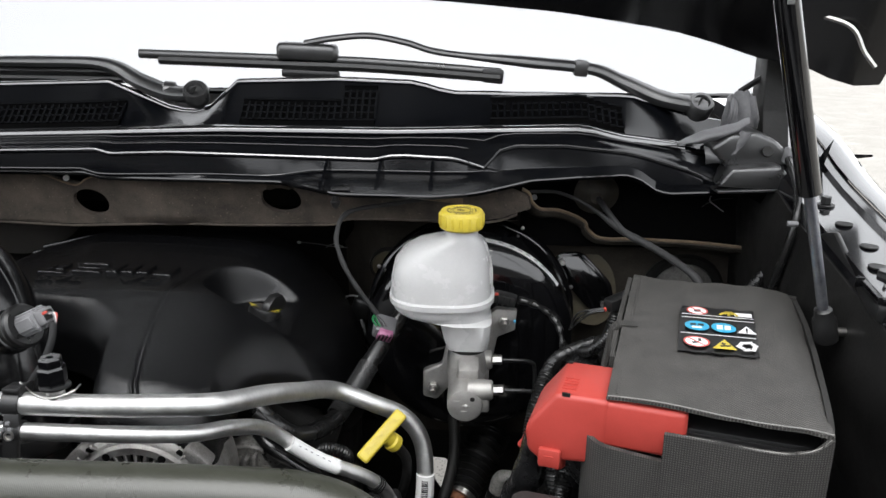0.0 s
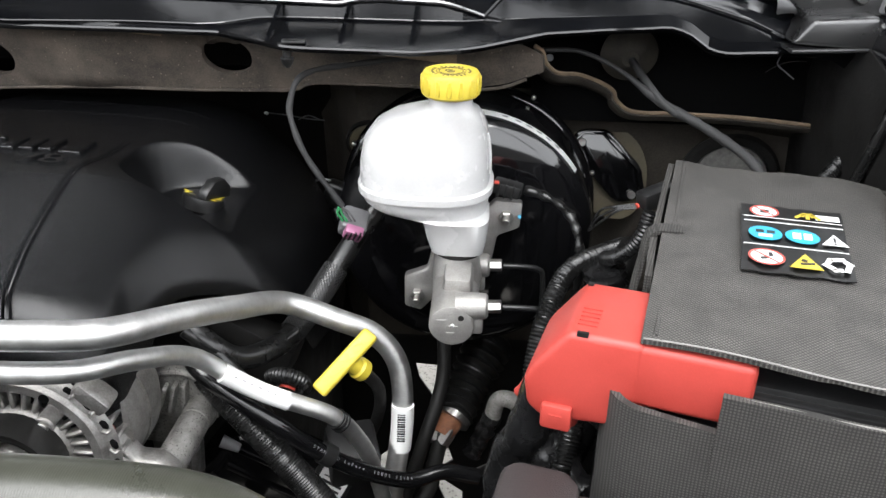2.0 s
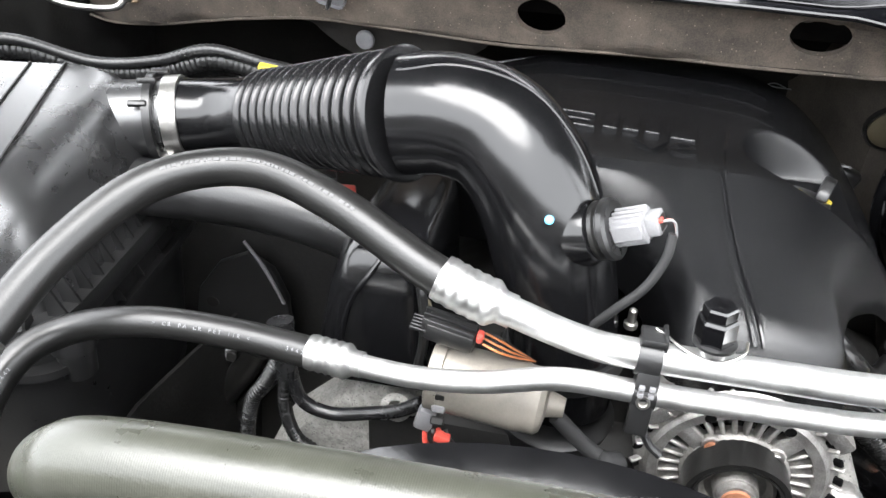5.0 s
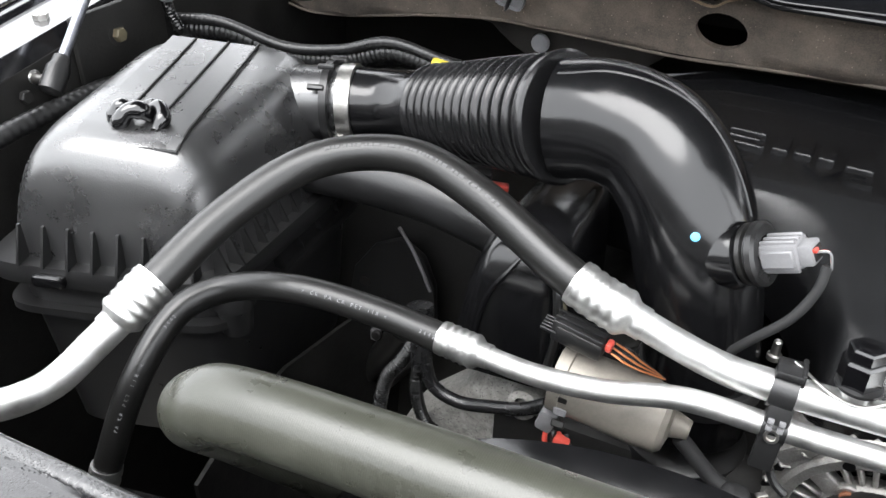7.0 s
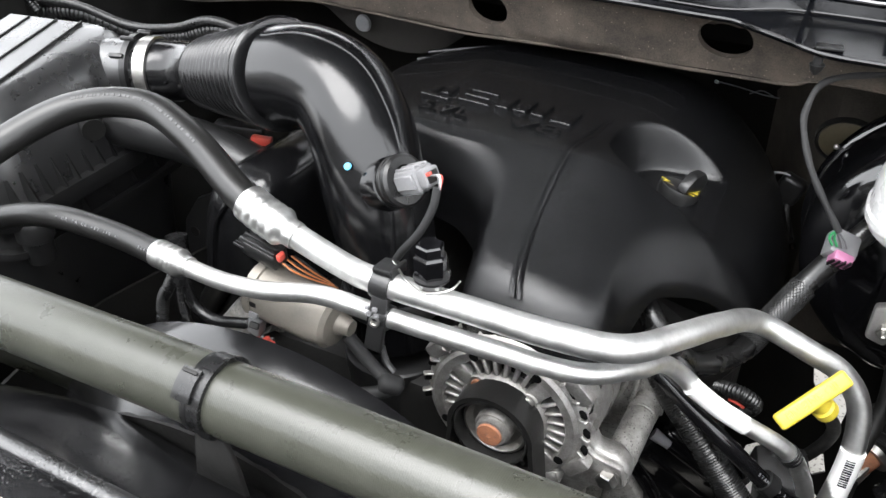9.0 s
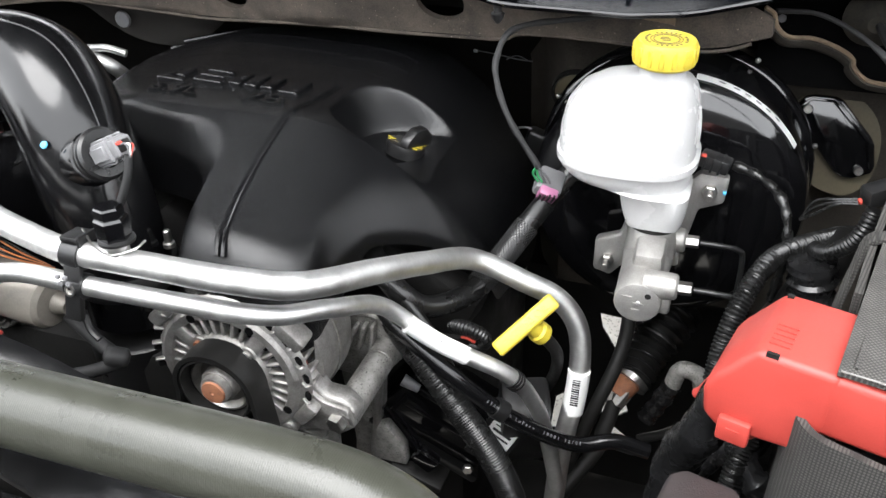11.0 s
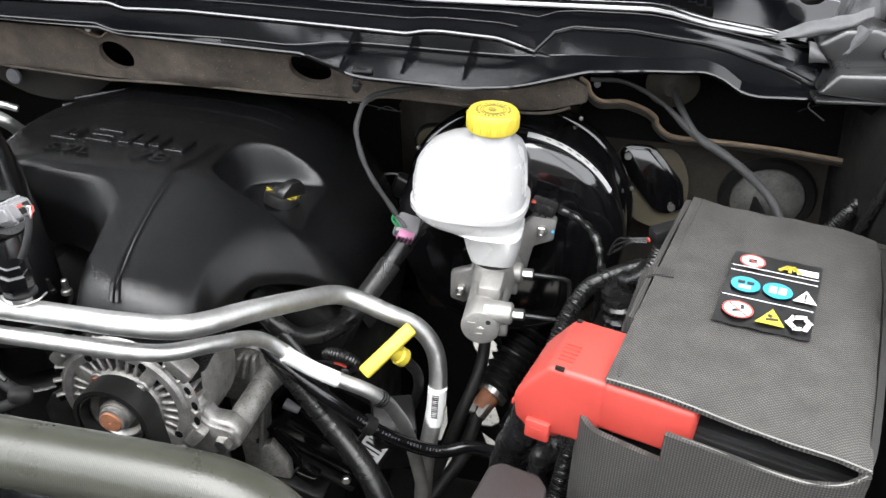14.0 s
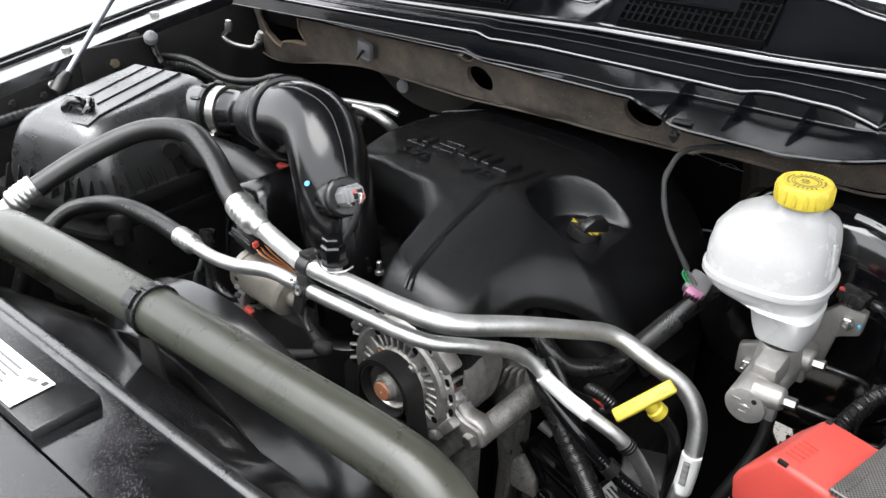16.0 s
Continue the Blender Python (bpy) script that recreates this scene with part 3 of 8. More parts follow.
top_edge = [(0.122, 1.356), (0.120, 1.372), (0.105, 1.380), (0.05, 1.392), (-0.02, 1.386), (-0.06, 1.374), (-0.10, 1.374), (-0.12, 1.40), (-0.27, 1.40), (-0.278, 1.376), (-0.303, 1.3775), (-0.334, 1.381), (-0.36, 1.40), (-0.455, 1.40), (-0.467, 1.379), (-0.483, 1.374), (-0.500, 1.364), (-0.523, 1.369), (-0.553, 1.378), (-0.60, 1.382), (-0.64, 1.40), (-0.78, 1.40), (-0.895, 1.40), (-0.908, 1.362), (-0.914, 1.335), (-0.905, 1.310), (-0.940, 1.309), (-0.972, 1.303), (-0.985, 1.292), (-1.005, 1.297), (-1.028, 1.312), (-1.04, 1.34), (-1.045, 1.40), (-1.065, 1.40)]
holed_panel(low_edge + top_edge, [(-0.487, 1.337, 0.027, 0.020), (-0.212, 1.354, 0.028, 0.0205)], lambda x, z: 1.055 - 0.08 * (x + 0.2) + 0.25 * (1.34 - z) + 0.006 * math.sin(x * 21) + 1.3 * max(0.0, z - 1.374), 0.008, FELT, "felt_sheet", blanket)
part("felt_edge", tube([(x, 1.052 - 0.08 * (x + 0.2) + 0.25 * (1.34 - z), z) for x, z in low_edge], 0.0018, n=6, sub=4), FELT, blanket)
part("upper_edge", tube([(x, 1.053 - 0.08 * (x + 0.2) + 0.25 * (1.34 - z) + 0.006 * math.sin(x * 21), z) for x, z in ((-0.905, 1.372), (-0.914, 1.335), (-0.905, 1.310), (-0.940, 1.309), (-0.972, 1.303), (-0.985, 1.292), (-1.005, 1.297), (-1.028, 1.312))], 0.0022, n=6, sub=4), FELTEDGE, blanket, "torn tan upper edge")
on_felt = lambda x, z: 1.049 - 0.08 * (x + 0.2) + 0.25 * (1.34 - z) + 0.006 * math.sin(x * 21) + 1.3 * max(0.0, z - 1.374)
for run in (((-0.467, 1.379), (-0.483, 1.374), (-0.500, 1.364), (-0.523, 1.369), (-0.553, 1.378), (-0.60, 1.382)), ((-0.278, 1.376), (-0.303, 1.3775), (-0.334, 1.381))):
    part("upper_edge", tube([(x, on_felt(x, z), z) for x, z in run], 0.0014, n=6, sub=4), FELTEDGE, blanket, "torn tan upper edge")
part("torn_edge", sheet([[(x, 1.012 + dy, z + dz + 0.001 * math.sin(170 * x)) for x, z in ((-0.036, 1.3715), (-0.018, 1.370), (0.0, 1.3685), (0.018, 1.3665), (0.035, 1.365))] for dy, dz in ((0.0, 0.0), (0.002, 0.006), (0.012, 0.012))], 0.003), FELTEDGE, blanket, "torn tan felt edge")
part("pale_stud", disc_pin((-0.512, 1.072, 1.374), (0, -1, 0), 0.004, 0.004, 12), PAPER, blanket)
part("retainer_plate", box((0.034, 0.004, 0.030), pose(-0.716, 1.074, 1.343, 8, 12, 0), 0.006), GREYPLUG, blanket)
part("retainer_pin", turned([(0, 0.003), (0.018, 0.0026), (0.022, 0.001)], (-0.716, 1.072, 1.341), (0.1, -1, -0.5), 10), BLACK, blanket)
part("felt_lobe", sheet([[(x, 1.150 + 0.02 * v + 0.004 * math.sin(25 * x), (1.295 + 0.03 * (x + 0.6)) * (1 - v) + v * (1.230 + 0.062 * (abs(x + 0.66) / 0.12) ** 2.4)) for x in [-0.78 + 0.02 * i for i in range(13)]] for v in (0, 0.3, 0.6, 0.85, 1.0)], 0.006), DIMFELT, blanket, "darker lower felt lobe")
part("lobe_stud", turned([(0, 0.012), (-0.004, 0.011), (-0.006, 0.006), (-0.006, 0.0)], (-0.70, 1.145, 1.268), (0, 1, 0), 16), GREYPLUG, blanket)
WAVE = [(0.112, 1.364), (0.121, 1.358), (0.126, 1.346), (0.139, 1.337), (0.164, 1.3355), (0.190, 1.327), (0.204, 1.318), (0.2075, 1.309), (0.221, 1.298), (0.240, 1.295), (0.270, 1.2955), (0.355, 1.293), (0.454, 1.2845)]
wave_y = lambda x: 1.042 + 0.058 * smoothstep(0.112, 0.185, x)
wave = spline([(x, wave_y(x), z + 0.25 * (1.100 - wave_y(x))) for x, z in WAVE], 5)
part("firewall_apron", sheet([[(p.x, p.y + (1.100 + dy - p.y) * smoothstep(0.0, 0.2, k) + dy * (1 - smoothstep(0.0, 0.2, k)), p.z * (1 - k) + 1.02 * k) for p in wave] for dy, k in ((0.0, 0.0), (0.004, 0.02), (0.030, 0.05), (0.066, 0.10), (0.086, 0.18), (0.092, 0.30), (0.096, 0.6), (0.100, 1.0))], 0.004), DARKFELT, blanket, "dark brown apron with a wavy upper edge", sharp=60)
part("apron_edge", tube([(p.x, p.y - 0.001, p.z + 0.001) for p in wave], 0.0022, n=8, sub=1), FELTEDGE, blanket, "tan upper edge of the apron")
part("cable_tab", disc_pin((0.131, 1.090, 1.356), (0, -1, 0.2), 0.004, 0.003, 12), GREYPLUG, blanket)

# ---- cowl panel ----
cowl = thing("cowl_panel", (-0.25, 1.05, 1.38), "black grained plastic cowl panel with moulded ribs and air grilles", "cowl panel")
xs = [-0.98 + 0.02 * i for i in range(74)]


def cowl_top(x):
    return lerp_table([(-1.0, 1.478), (-0.62, 1.494), (-0.46, 1.500), (-0.418, 1.482), (-0.37, 1.462), (-0.33, 1.461), (-0.31, 1.474), (-0.285, 1.503), (-0.14, 1.508), (-0.035, 1.505), (0.012, 1.492), (0.255, 1.492), (0.31, 1.476), (0.36, 1.462), (0.5, 1.44)], x)


def cowl_white(x):
    return lerp_table([(-1.0, 1.424), (-0.6, 1.437), (-0.284, 1.449), (-0.06, 1.450), (0.19, 1.458), (0.234, 1.447), (0.307, 1.438), (0.4, 1.420), (0.5, 1.41)], x)


def cowl_back(x):
    return 0.10 * max(0.0, abs(x + 0.25) - 0.45) ** 1.3


def cowl_ledge(x):
    return lerp_table([(-1.05, 1.410), (-0.566, 1.424), (-0.439, 1.428), (-0.424, 1.423), (-0.343, 1.426), (-0.197, 1.424), (-0.081, 1.422), (-0.052, 1.428), (0.027, 1.425), (0.056, 1.415), (0.070, 1.409), (0.082, 1.440), (0.162, 1.442), (0.247, 1.434), (0.317, 1.414), (0.375, 1.390), (0.52, 1.378)], x)


def ledge_y(x):
    return 1.015 + 0.6 * cowl_back(x) + 0.012 * smoothstep(0.04, 0.10, x)


LOW = [(-1.05, 1.06, 1.378), (-0.70, 1.022, 1.392), (-0.455, 1.018, 1.395), (-0.437, 1.021, 1.388), (-0.30, 1.008, 1.391), (-0.20, 1.0, 1.392), (-0.16, 0.972, 1.393), (-0.114, 0.938, 1.394), (0.0, 0.936, 1.394), (0.05, 0.950, 1.395), (0.12, 1.0, 1.400), (0.18, 1.012, 1.403), (0.249, 1.014, 1.407), (0.288, 1.028, 1.380), (0.43, 1.03, 1.386), (0.52, 1.035, 1.385)]


def cowl_low(x):
    return lerp_table([(a, c) for a, b, c in LOW], x)


def low_y(x):
    return lerp_table([(a, b) for a, b, c in LOW], x)


def mid_at(x):
    """The crease above the lower shelf of the apron."""
    deep = smoothstep(-0.21, -0.15, x)
    return min(ledge_y(x) - 0.002, low_y(x) + 0.006 + 0.075 * deep), min(cowl_ledge(x) - 0.004, cowl_low(x) + 0.006 + 0.006 * deep)


part("grille_face", sheet([[(x, 1.060 + cowl_back(x) + (1.125 - 1.06) * u ** 0.8, cowl_white(x) + (cowl_top(x) - cowl_white(x)) * u) for x in xs] for u in (0, 0.15, 0.3, 0.45, 0.6, 0.75, 0.9, 1.0)], 0.003), COWL, cowl)
part("rear_flange", sheet([[(x, 1.125 + cowl_back(x) + dy, cowl_top(x) + dz) for x in xs] for dy, dz in ((0, 0), (0.008, 0.0), (0.012, -0.02), (0.05, -0.035))], 0.003), COWL, cowl)
bead = [(x, 1.055 + cowl_back(x), cowl_white(x) + 0.0035) for x in xs if x < 0.33]
LIP = ((-0.0042, -0.0065), (-0.0036, -0.0024), (-0.0020, -0.0009), (0.0, 0.0), (0.0020, 0.0006), (0.0040, 0.00105), (0.0058, 0.0012))
part("front_bead", sheet([[(x, y + dy, z + dz) for x, y, z in bead] for dy, dz in LIP], 0.0015), BEAD, cowl, "glossy rolled front bead", sharp=75)
part("rear_bead", sheet([[(x, 1.1225 + cowl_back(x) + dy * 0.6, cowl_top(x) + 0.0022 + dz * 0.6) for x in xs if x < 0.36] for dy, dz in LIP], 0.0012), BEAD, cowl, "glossy rolled rear edge", sharp=75)
rows = []
for u in (0.0, 0.2, 0.4, 0.6, 0.8, 1.0):
    rows.append([(x, (1.056 + cowl_back(x)) * (1 - u) + (ledge_y(x) + 0.003) * u - 0.010 * smoothstep(0.55, 0.6, u) * (1 - u), cowl_white(x) - 0.004 + (cowl_ledge(x) - cowl_white(x) + 0.005) * u) for x in xs])
for dy, dz in ((0.0, 0.0), (-0.001, -0.003), (0.001, -0.006)):
    rows.append([(x, ledge_y(x) + dy, cowl_ledge(x) + dz) for x in xs])
rows.append([(x, *mid_at(x)) for x in xs])
for u in (0.02, 0.35, 0.7, 0.97, 1.0):
    rows.append([(x, mid_at(x)[0] + (low_y(x) - mid_at(x)[0]) * u, mid_at(x)[1] - 0.001 + (cowl_low(x) + 0.001 - mid_at(x)[1]) * u) for x in xs])
rows.append([(x, low_y(x) + 0.001, cowl_low(x) - 0.002) for x in xs])
rows.append([(x, low_y(x) + 0.016, cowl_low(x) - 0.001) for x in xs])
part("front_apron", sheet(rows, 0.002), COWL, cowl, sharp=22)
edge_line = lambda u, lift: [(x, (1.056 + cowl_back(x)) * (1 - u) + (ledge_y(x) + 0.003) * u - lift, cowl_white(x) + (cowl_ledge(x) - cowl_white(x)) * u) for x in xs]
part("apron_crease", tube([p for p in edge_line(0.30, 0.0004) if p[0] < 0.34], 0.0009, n=6, sub=1), COWL, cowl)
part("apron_crease", tube([p for p in edge_line(0.58, 0.0055) if p[0] < 0.05], 0.0009, n=6, sub=1), COWL, cowl)
part("ledge_bead", tube([(x, ledge_y(x) - 0.001, cowl_ledge(x) - 0.001) for x in xs if x < 0.072], 0.0018, n=6, sub=3), BEAD, cowl)
part("ledge_bead", tube([(x, ledge_y(x) - 0.001, cowl_ledge(x) - 0.001) for x in xs if 0.08 < x < 0.345], 0.0014, n=6, sub=3), INTAKE, cowl)
part("lower_bead", tube([(x, low_y(x) - 0.001, cowl_low(x) + 0.0005) for x in xs if x < 0.43], 0.0019, n=6, sub=2), GLOSS, cowl)
part("lower_bead", tube([(x, low_y(x) + 0.004, cowl_low(x) - 0.003) for x in xs if x < 0.43], 0.0016, n=6, sub=2), INTAKE, cowl)
part("middle_bead", tube([(x, mid_at(x)[0] - 0.001, mid_at(x)[1] + 0.0008) for x in xs if x < 0.068], 0.0011, n=6, sub=2), GLOSS, cowl)
part("apron_tip", turned([(0.0, 0.006), (0.012, 0.0035), (0.020, 0.0008)], (0.062, 1.018, 1.407), (1, 0.1, -0.05), 10), INTAKE, cowl)
yz = Matrix(((0, 0, 1, 0), (1, 0, 0, 0), (0, 1, 0, 0), (0, 0, 0, 1)))
for x in (-0.140, -0.072, -0.006):
    part("stiffening_rib", prism([(1.012, 1.4205), (1.010, 1.403), (0.952, 1.396), (0.958, 1.3985)], 0.004, Matrix.Translation((x, 0, 0)) @ yz), COWL, cowl)
part("cowl_clip", turned([(0, 0.004), (0.006, 0.004), (0.007, 0.0065), (0.012, 0.005), (0.016, 0.002)], (-0.118, 0.946, 1.390), (0, 0, -1), 10), BLACK, cowl)
part("clip_plate", box((0.022, 0.012, 0.003), pose(-0.112, 0.950, 1.3975, 0, 0, 8), 0.0012), BLACK, cowl)

# grilles: bars over near-black plates that stand in for shaded wells
bar_x = finish(box((1.0, 0.005, 0.0022), Matrix.Identity(4), 0), "grille_bar", COWL)
bar_z = finish(box((0.0032, 0.006, 1.0), Matrix.Identity(4), 0), "grille_bar", COWL)


def grille(x0, x1, height, tall_from=None, tall=0.0):
    """Near-black plates, painted as shaded wells, crossed by bars."""
    cells = round((x1 - x0) / 0.0090)
    for i in range(cells):
        xa, xb = x0 + (x1 - x0) * i / cells, x0 + (x1 - x0) * (i + 1) / cells
        hgt = tall if tall_from is not None and xa >= tall_from else height
        xm = (xa + xb) / 2
        base = cowl_white(xm) + 0.004

        def at(z, lift):
            u = (z - cowl_white(xm)) / (cowl_top(xm) - cowl_white(xm))
            return 1.060 + cowl_back(xm) + 0.065 * max(u, 0) ** 0.8 - lift
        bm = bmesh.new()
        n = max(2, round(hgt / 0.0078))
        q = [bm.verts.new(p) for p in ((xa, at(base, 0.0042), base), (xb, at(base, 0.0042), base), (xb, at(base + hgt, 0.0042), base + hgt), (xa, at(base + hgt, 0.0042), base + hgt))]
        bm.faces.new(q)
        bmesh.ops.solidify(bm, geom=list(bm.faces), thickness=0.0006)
        part("grille_well_shade", bm, PIT, cowl)
        lean = math.degrees(math.atan2(at(base, 0) - at(base + hgt, 0), hgt))
        piece("grille_bar", bar_z, cowl, pose(xa, at(base + hgt / 2, 0.0058), base + hgt / 2, lean) @ Matrix.Diagonal((1, 1, hgt, 1)))
        for k in range(n + 1):
            z = base + hgt * k / n
            piece("grille_bar", bar_x, cowl, pose(xm, at(z, 0.0058), z) @ Matrix.Diagonal((xb - xa, 1, 1, 1)))
    piece("grille_bar", bar_z, cowl, pose(x1, at(base + hgt / 2, 0.0058), base + hgt / 2, lean) @ Matrix.Diagonal((1, 1, hgt, 1)))


grille(-0.265, -0.085, 0.030, -0.135, 0.048)
grille(0.068, 0.243, 0.030)
grille(-0.66, -0.43, 0.030)

# cowl end piece and crumpled seal beside the hinge
xz = Matrix(((1, 0, 0, 0), (0, 0, -1, 0), (0, 1, 0, 0), (0, 0, 0, 1)))
part("end_cap", prism([(0.345, 1.440), (0.375, 1.405), (0.43, 1.402), (0.452, 1.412), (0.448, 1.432), (0.425, 1.452), (0.40, 1.462), (0.37, 1.458)], 0.055, Matrix.Translation((0, 1.085, 0)) @ xz, 0.006, 3), WIPER, cowl)
part("end_cap", prism([(0.352, 1.396), (0.368, 1.420), (0.428, 1.424), (0.437, 1.415), (0.437, 1.392)], 0.05, Matrix.Translation((0, 1.055, 0)) @ xz, 0.005, 3), WIPER, cowl)
part("end_cap_screw", disc_pin((0.415, 1.028, 1.437), (0, -1, 0.5), 0.007, 0.004, 14), SHADOW, cowl)
part("end_flange", box((0.15, 0.06, 0.004), pose(0.425, 1.035, 1.393, 0, -2, 3), 0.0015), WIPER, cowl)
seal = thing("weather_seal", (0.35, 1.05, 1.43), "crumpled soft grey weather seal at the cowl corner", "seal")


def ribbon(name, low, high, wave, y0, bulge):
    """A soft strip between two lines in x and z, swelling towards the front."""
    lo_, hi_ = spline([(x, 0, z) for x, z in low], 6), spline([(x, 0, z) for x, z in high], 6)
    rows_ = []
    for v in [k / 8 for k in range(9)]:
        rows_.append([(a.x + (b.x - a.x) * v, y0 + 0.012 * i / len(lo_) - bulge * math.sin(math.pi * v) + wave * math.sin(0.9 * i + 5 * v), a.z + (b.z - a.z) * v + wave * 0.6 * math.sin(1.3 * i)) for i, (a, b) in enumerate(zip(lo_, hi_))])
    part(name, sheet(rows_, 0.003), SEAL, seal, sharp=60)


ribbon("flap", [(0.306, 1.442), (0.345, 1.446), (0.378, 1.456), (0.391, 1.466)], [(0.303, 1.445), (0.333, 1.460), (0.370, 1.469), (0.394, 1.478)], 0.0008, 1.036, 0.010)
ribbon("curl", [(0.384, 1.462), (0.374, 1.444), (0.362, 1.432), (0.340, 1.438)], [(0.392, 1.460), (0.384, 1.437), (0.368, 1.424), (0.345, 1.419)], 0.0008, 1.034, 0.006)
ribbon("upright", [(0.366, 1.458), (0.385, 1.455), (0.405, 1.454), (0.419, 1.458)], [(0.371, 1.497), (0.386, 1.505), (0.403, 1.503), (0.412, 1.490)], 0.0025, 1.078, 0.004)
ribbon("fold", [(0.372, 1.462), (0.376, 1.463), (0.380, 1.462), (0.384, 1.462)], [(0.374, 1.494), (0.379, 1.497), (0.384, 1.496), (0.389, 1.493)], 0.0006, 1.070, 0.008)

# ---- unseen dark wall added in front of the truck to dim front light ----
tagged(part("wall_light_block", box((9.0, 0.2, 2.3), pose(-0.3, -2.4, 1.15), 0.01), BLOCKWALL, None), "plain dark wall added out of view to dim reflections and front light", "wall", kind="structure")

# ---- windscreen and cabin ----
bow = lambda x: 0.22 * ((x + 0.25) / 0.9) ** 2
rows = [[(x, 1.15 + 0.75 * u + bow(x), 1.485 + 0.40 * u - 0.02 * ((x + 0.25) / 0.9) ** 2) for x in [-1.05 + 0.1 * i for i in range(17)]] for u in (0, 0.3, 0.6, 0.95, 1.3)]
glass_ob = tagged(part("window_1", sheet(rows, 0.005), GLASS, None), "clear raked windscreen with a black lower band", "windscreen", kind="structure")
glass_ob.visible_shadow = False
rows = [[(x, 1.146 + 0.75 * u + bow(x), 1.486 + 0.40 * u - 0.02 * ((x + 0.25) / 0.9) ** 2) for x in [-1.05 + 0.1 * i for i in range(17)]] for u in (0.0, 0.006)]
part("lower_band", sheet(rows, 0.001), BLACK, glass_ob, "black printed band")
bm = bmesh.new()
loft(bm, [[(x, y, z) for x in (-1.05, -0.6, -0.25, 0.1, 0.40)] for y, z in ((1.33, 1.46), (1.5, 1.52), (1.85, 1.50), (2.0, 1.3), (2.0, 1.0))], caps=False, closed=False)
bmesh.ops.solidify(bm, geom=list(bm.faces), thickness=0.02)
solid("dashboard", bm, CABIN, "grey padded dashboard behind the windscreen", "dashboard")
cab = thing("truck_cab", (-0.25, 2.4, 0.6), "black painted truck cab with grey trim behind the windscreen", "truck cab")
part("roof", sheet([[(x, y, z + 0.02 - 0.04 * ((x + 0.25) / 0.8) ** 2) for x in [-1.0 + 0.15 * i for i in range(11)]] for y, z in ((2.15, 2.02), (2.35, 2.08), (2.7, 2.10), (3.1, 2.06))], 0.03), PAINT, cab)
part("rear_wall", box((1.6, 0.03, 1.4), pose(-0.25, 3.1, 1.36), 0.01), CABIN, cab)
for x in (-1.09, 0.43):
    part("door", box((0.05, 1.9, 0.60), pose(x, 2.45, 0.95), 0.02), PAINT, cab)

# ---- open hood ----
hood = thing("hood", (-0.25, 1.2, 1.5), "open black hood with ribbed inner frame held up by struts", "hood")


def hood_at(x, u, lift=0.0):
    """u runs from the hinge edge (0) to the front edge (1)."""
    e = lerp_table([(0.0, 1.63), (0.345, 1.609), (0.494, 1.597), (0.570, 1.586), (0.632, 1.578), (0.660, 1.572), (0.700, 1.560), (0.735, 1.549), (0.775, 1.546), (0.807, 1.531), (0.842, 1.520), (0.87, 1.522)], abs(x + 0.33))
    y = 1.20 - 0.16 * smoothstep(0.56, 0.68, abs(x + 0.33)) - 0.66 * u + lift * 0.80
    z = e + (1.63 - e) * 0.6 * smoothstep(0.0, 0.9, u) + 0.90 * u + 0.04 * math.sin(math.pi * u) + lift * 0.58
    return (x, y, z)


hx = [-1.195 + 0.03 * i for i in range(59)]
part("outer_panel", sheet([[hood_at(x, u, 0.05) for x in hx] for u in [i / 12 for i in range(13)]], 0.003), HOODIN, hood)
for nm, us, sel in (("rear_rail", (0.0, 0.03, 0.10, 0.13), hx), ("front_rail", (0.86, 0.9, 0.96, 1.0), hx), ("cross_rail", (0.45, 0.48, 0.53, 0.56), hx)):
    part(nm, sheet([[hood_at(x, u, d) for x in sel] for u, d in zip(us, (0.004 if nm == "rear_rail" else 0.045, 0.0, 0.0, 0.045))], 0.003), HOODIN, hood)
part("rear_flange", sheet([[hood_at(x, 0.0, d) for x in hx] for d in (0.002, 0.02, 0.052)], 0.003), HOODIN, hood)
for xa in (-1.17, -0.71, -0.36, 0.0, 0.44):
    part("long_rail", sheet([[hood_at(xa + dx, 0.05 + 0.9 * k / 10, d) for k in range(11)] for dx, d in ((0, 0.045), (0.015, 0.002), (0.06, 0.002), (0.08, 0.045))], 0.003), HOODIN, hood)
for x in (0.42, -1.06):
    hinge = part("hinge", prism([(0, 0), (0.05, 0.0), (0.07, 0.08), (0.075, 0.17), (0.03, 0.18), (0.02, 0.10), (0, 0.05)], 0.034, Matrix.Translation((x, 1.06, 1.38)) @ Matrix(((0, 0, 1, 0), (1, 0, 0, 0), (0, 1, 0, 0), (0, 0, 0, 1))), 0.003), SHADOW, hood)
    part("hinge_bolt", disc_pin((x + 0.017, 1.058, 1.40), (0, -1, 0.2), 0.008, 0.007, 6), BLACK, hinge)
part("hinge_pocket", box((0.045, 0.05, 0.13), pose(0.445, 1.13, 1.42), 0.01), SHADOW, hood)
part("cable", tube([(0.40, 1.02, 1.66), (0.44, 1.05, 1.62), (0.452, 1.07, 1.575), (0.43, 1.10, 1.53), (0.40, 1.12, 1.50)], 0.004, n=8), BLACK, hood, "washer hose along the hinge")
part("cable_clip", box((0.026, 0.012, 0.014), pose(0.452, 1.062, 1.570, 0, 8, 0), 0.003), GREYPLUG, hood)
part("trim_line", tube([(0.440, 1.005, 1.606), (0.478, 0.99, 1.592), (0.495, 0.985, 1.565), (0.508, 0.98, 1.548)], 0.003, n=6), STEEL, hood)

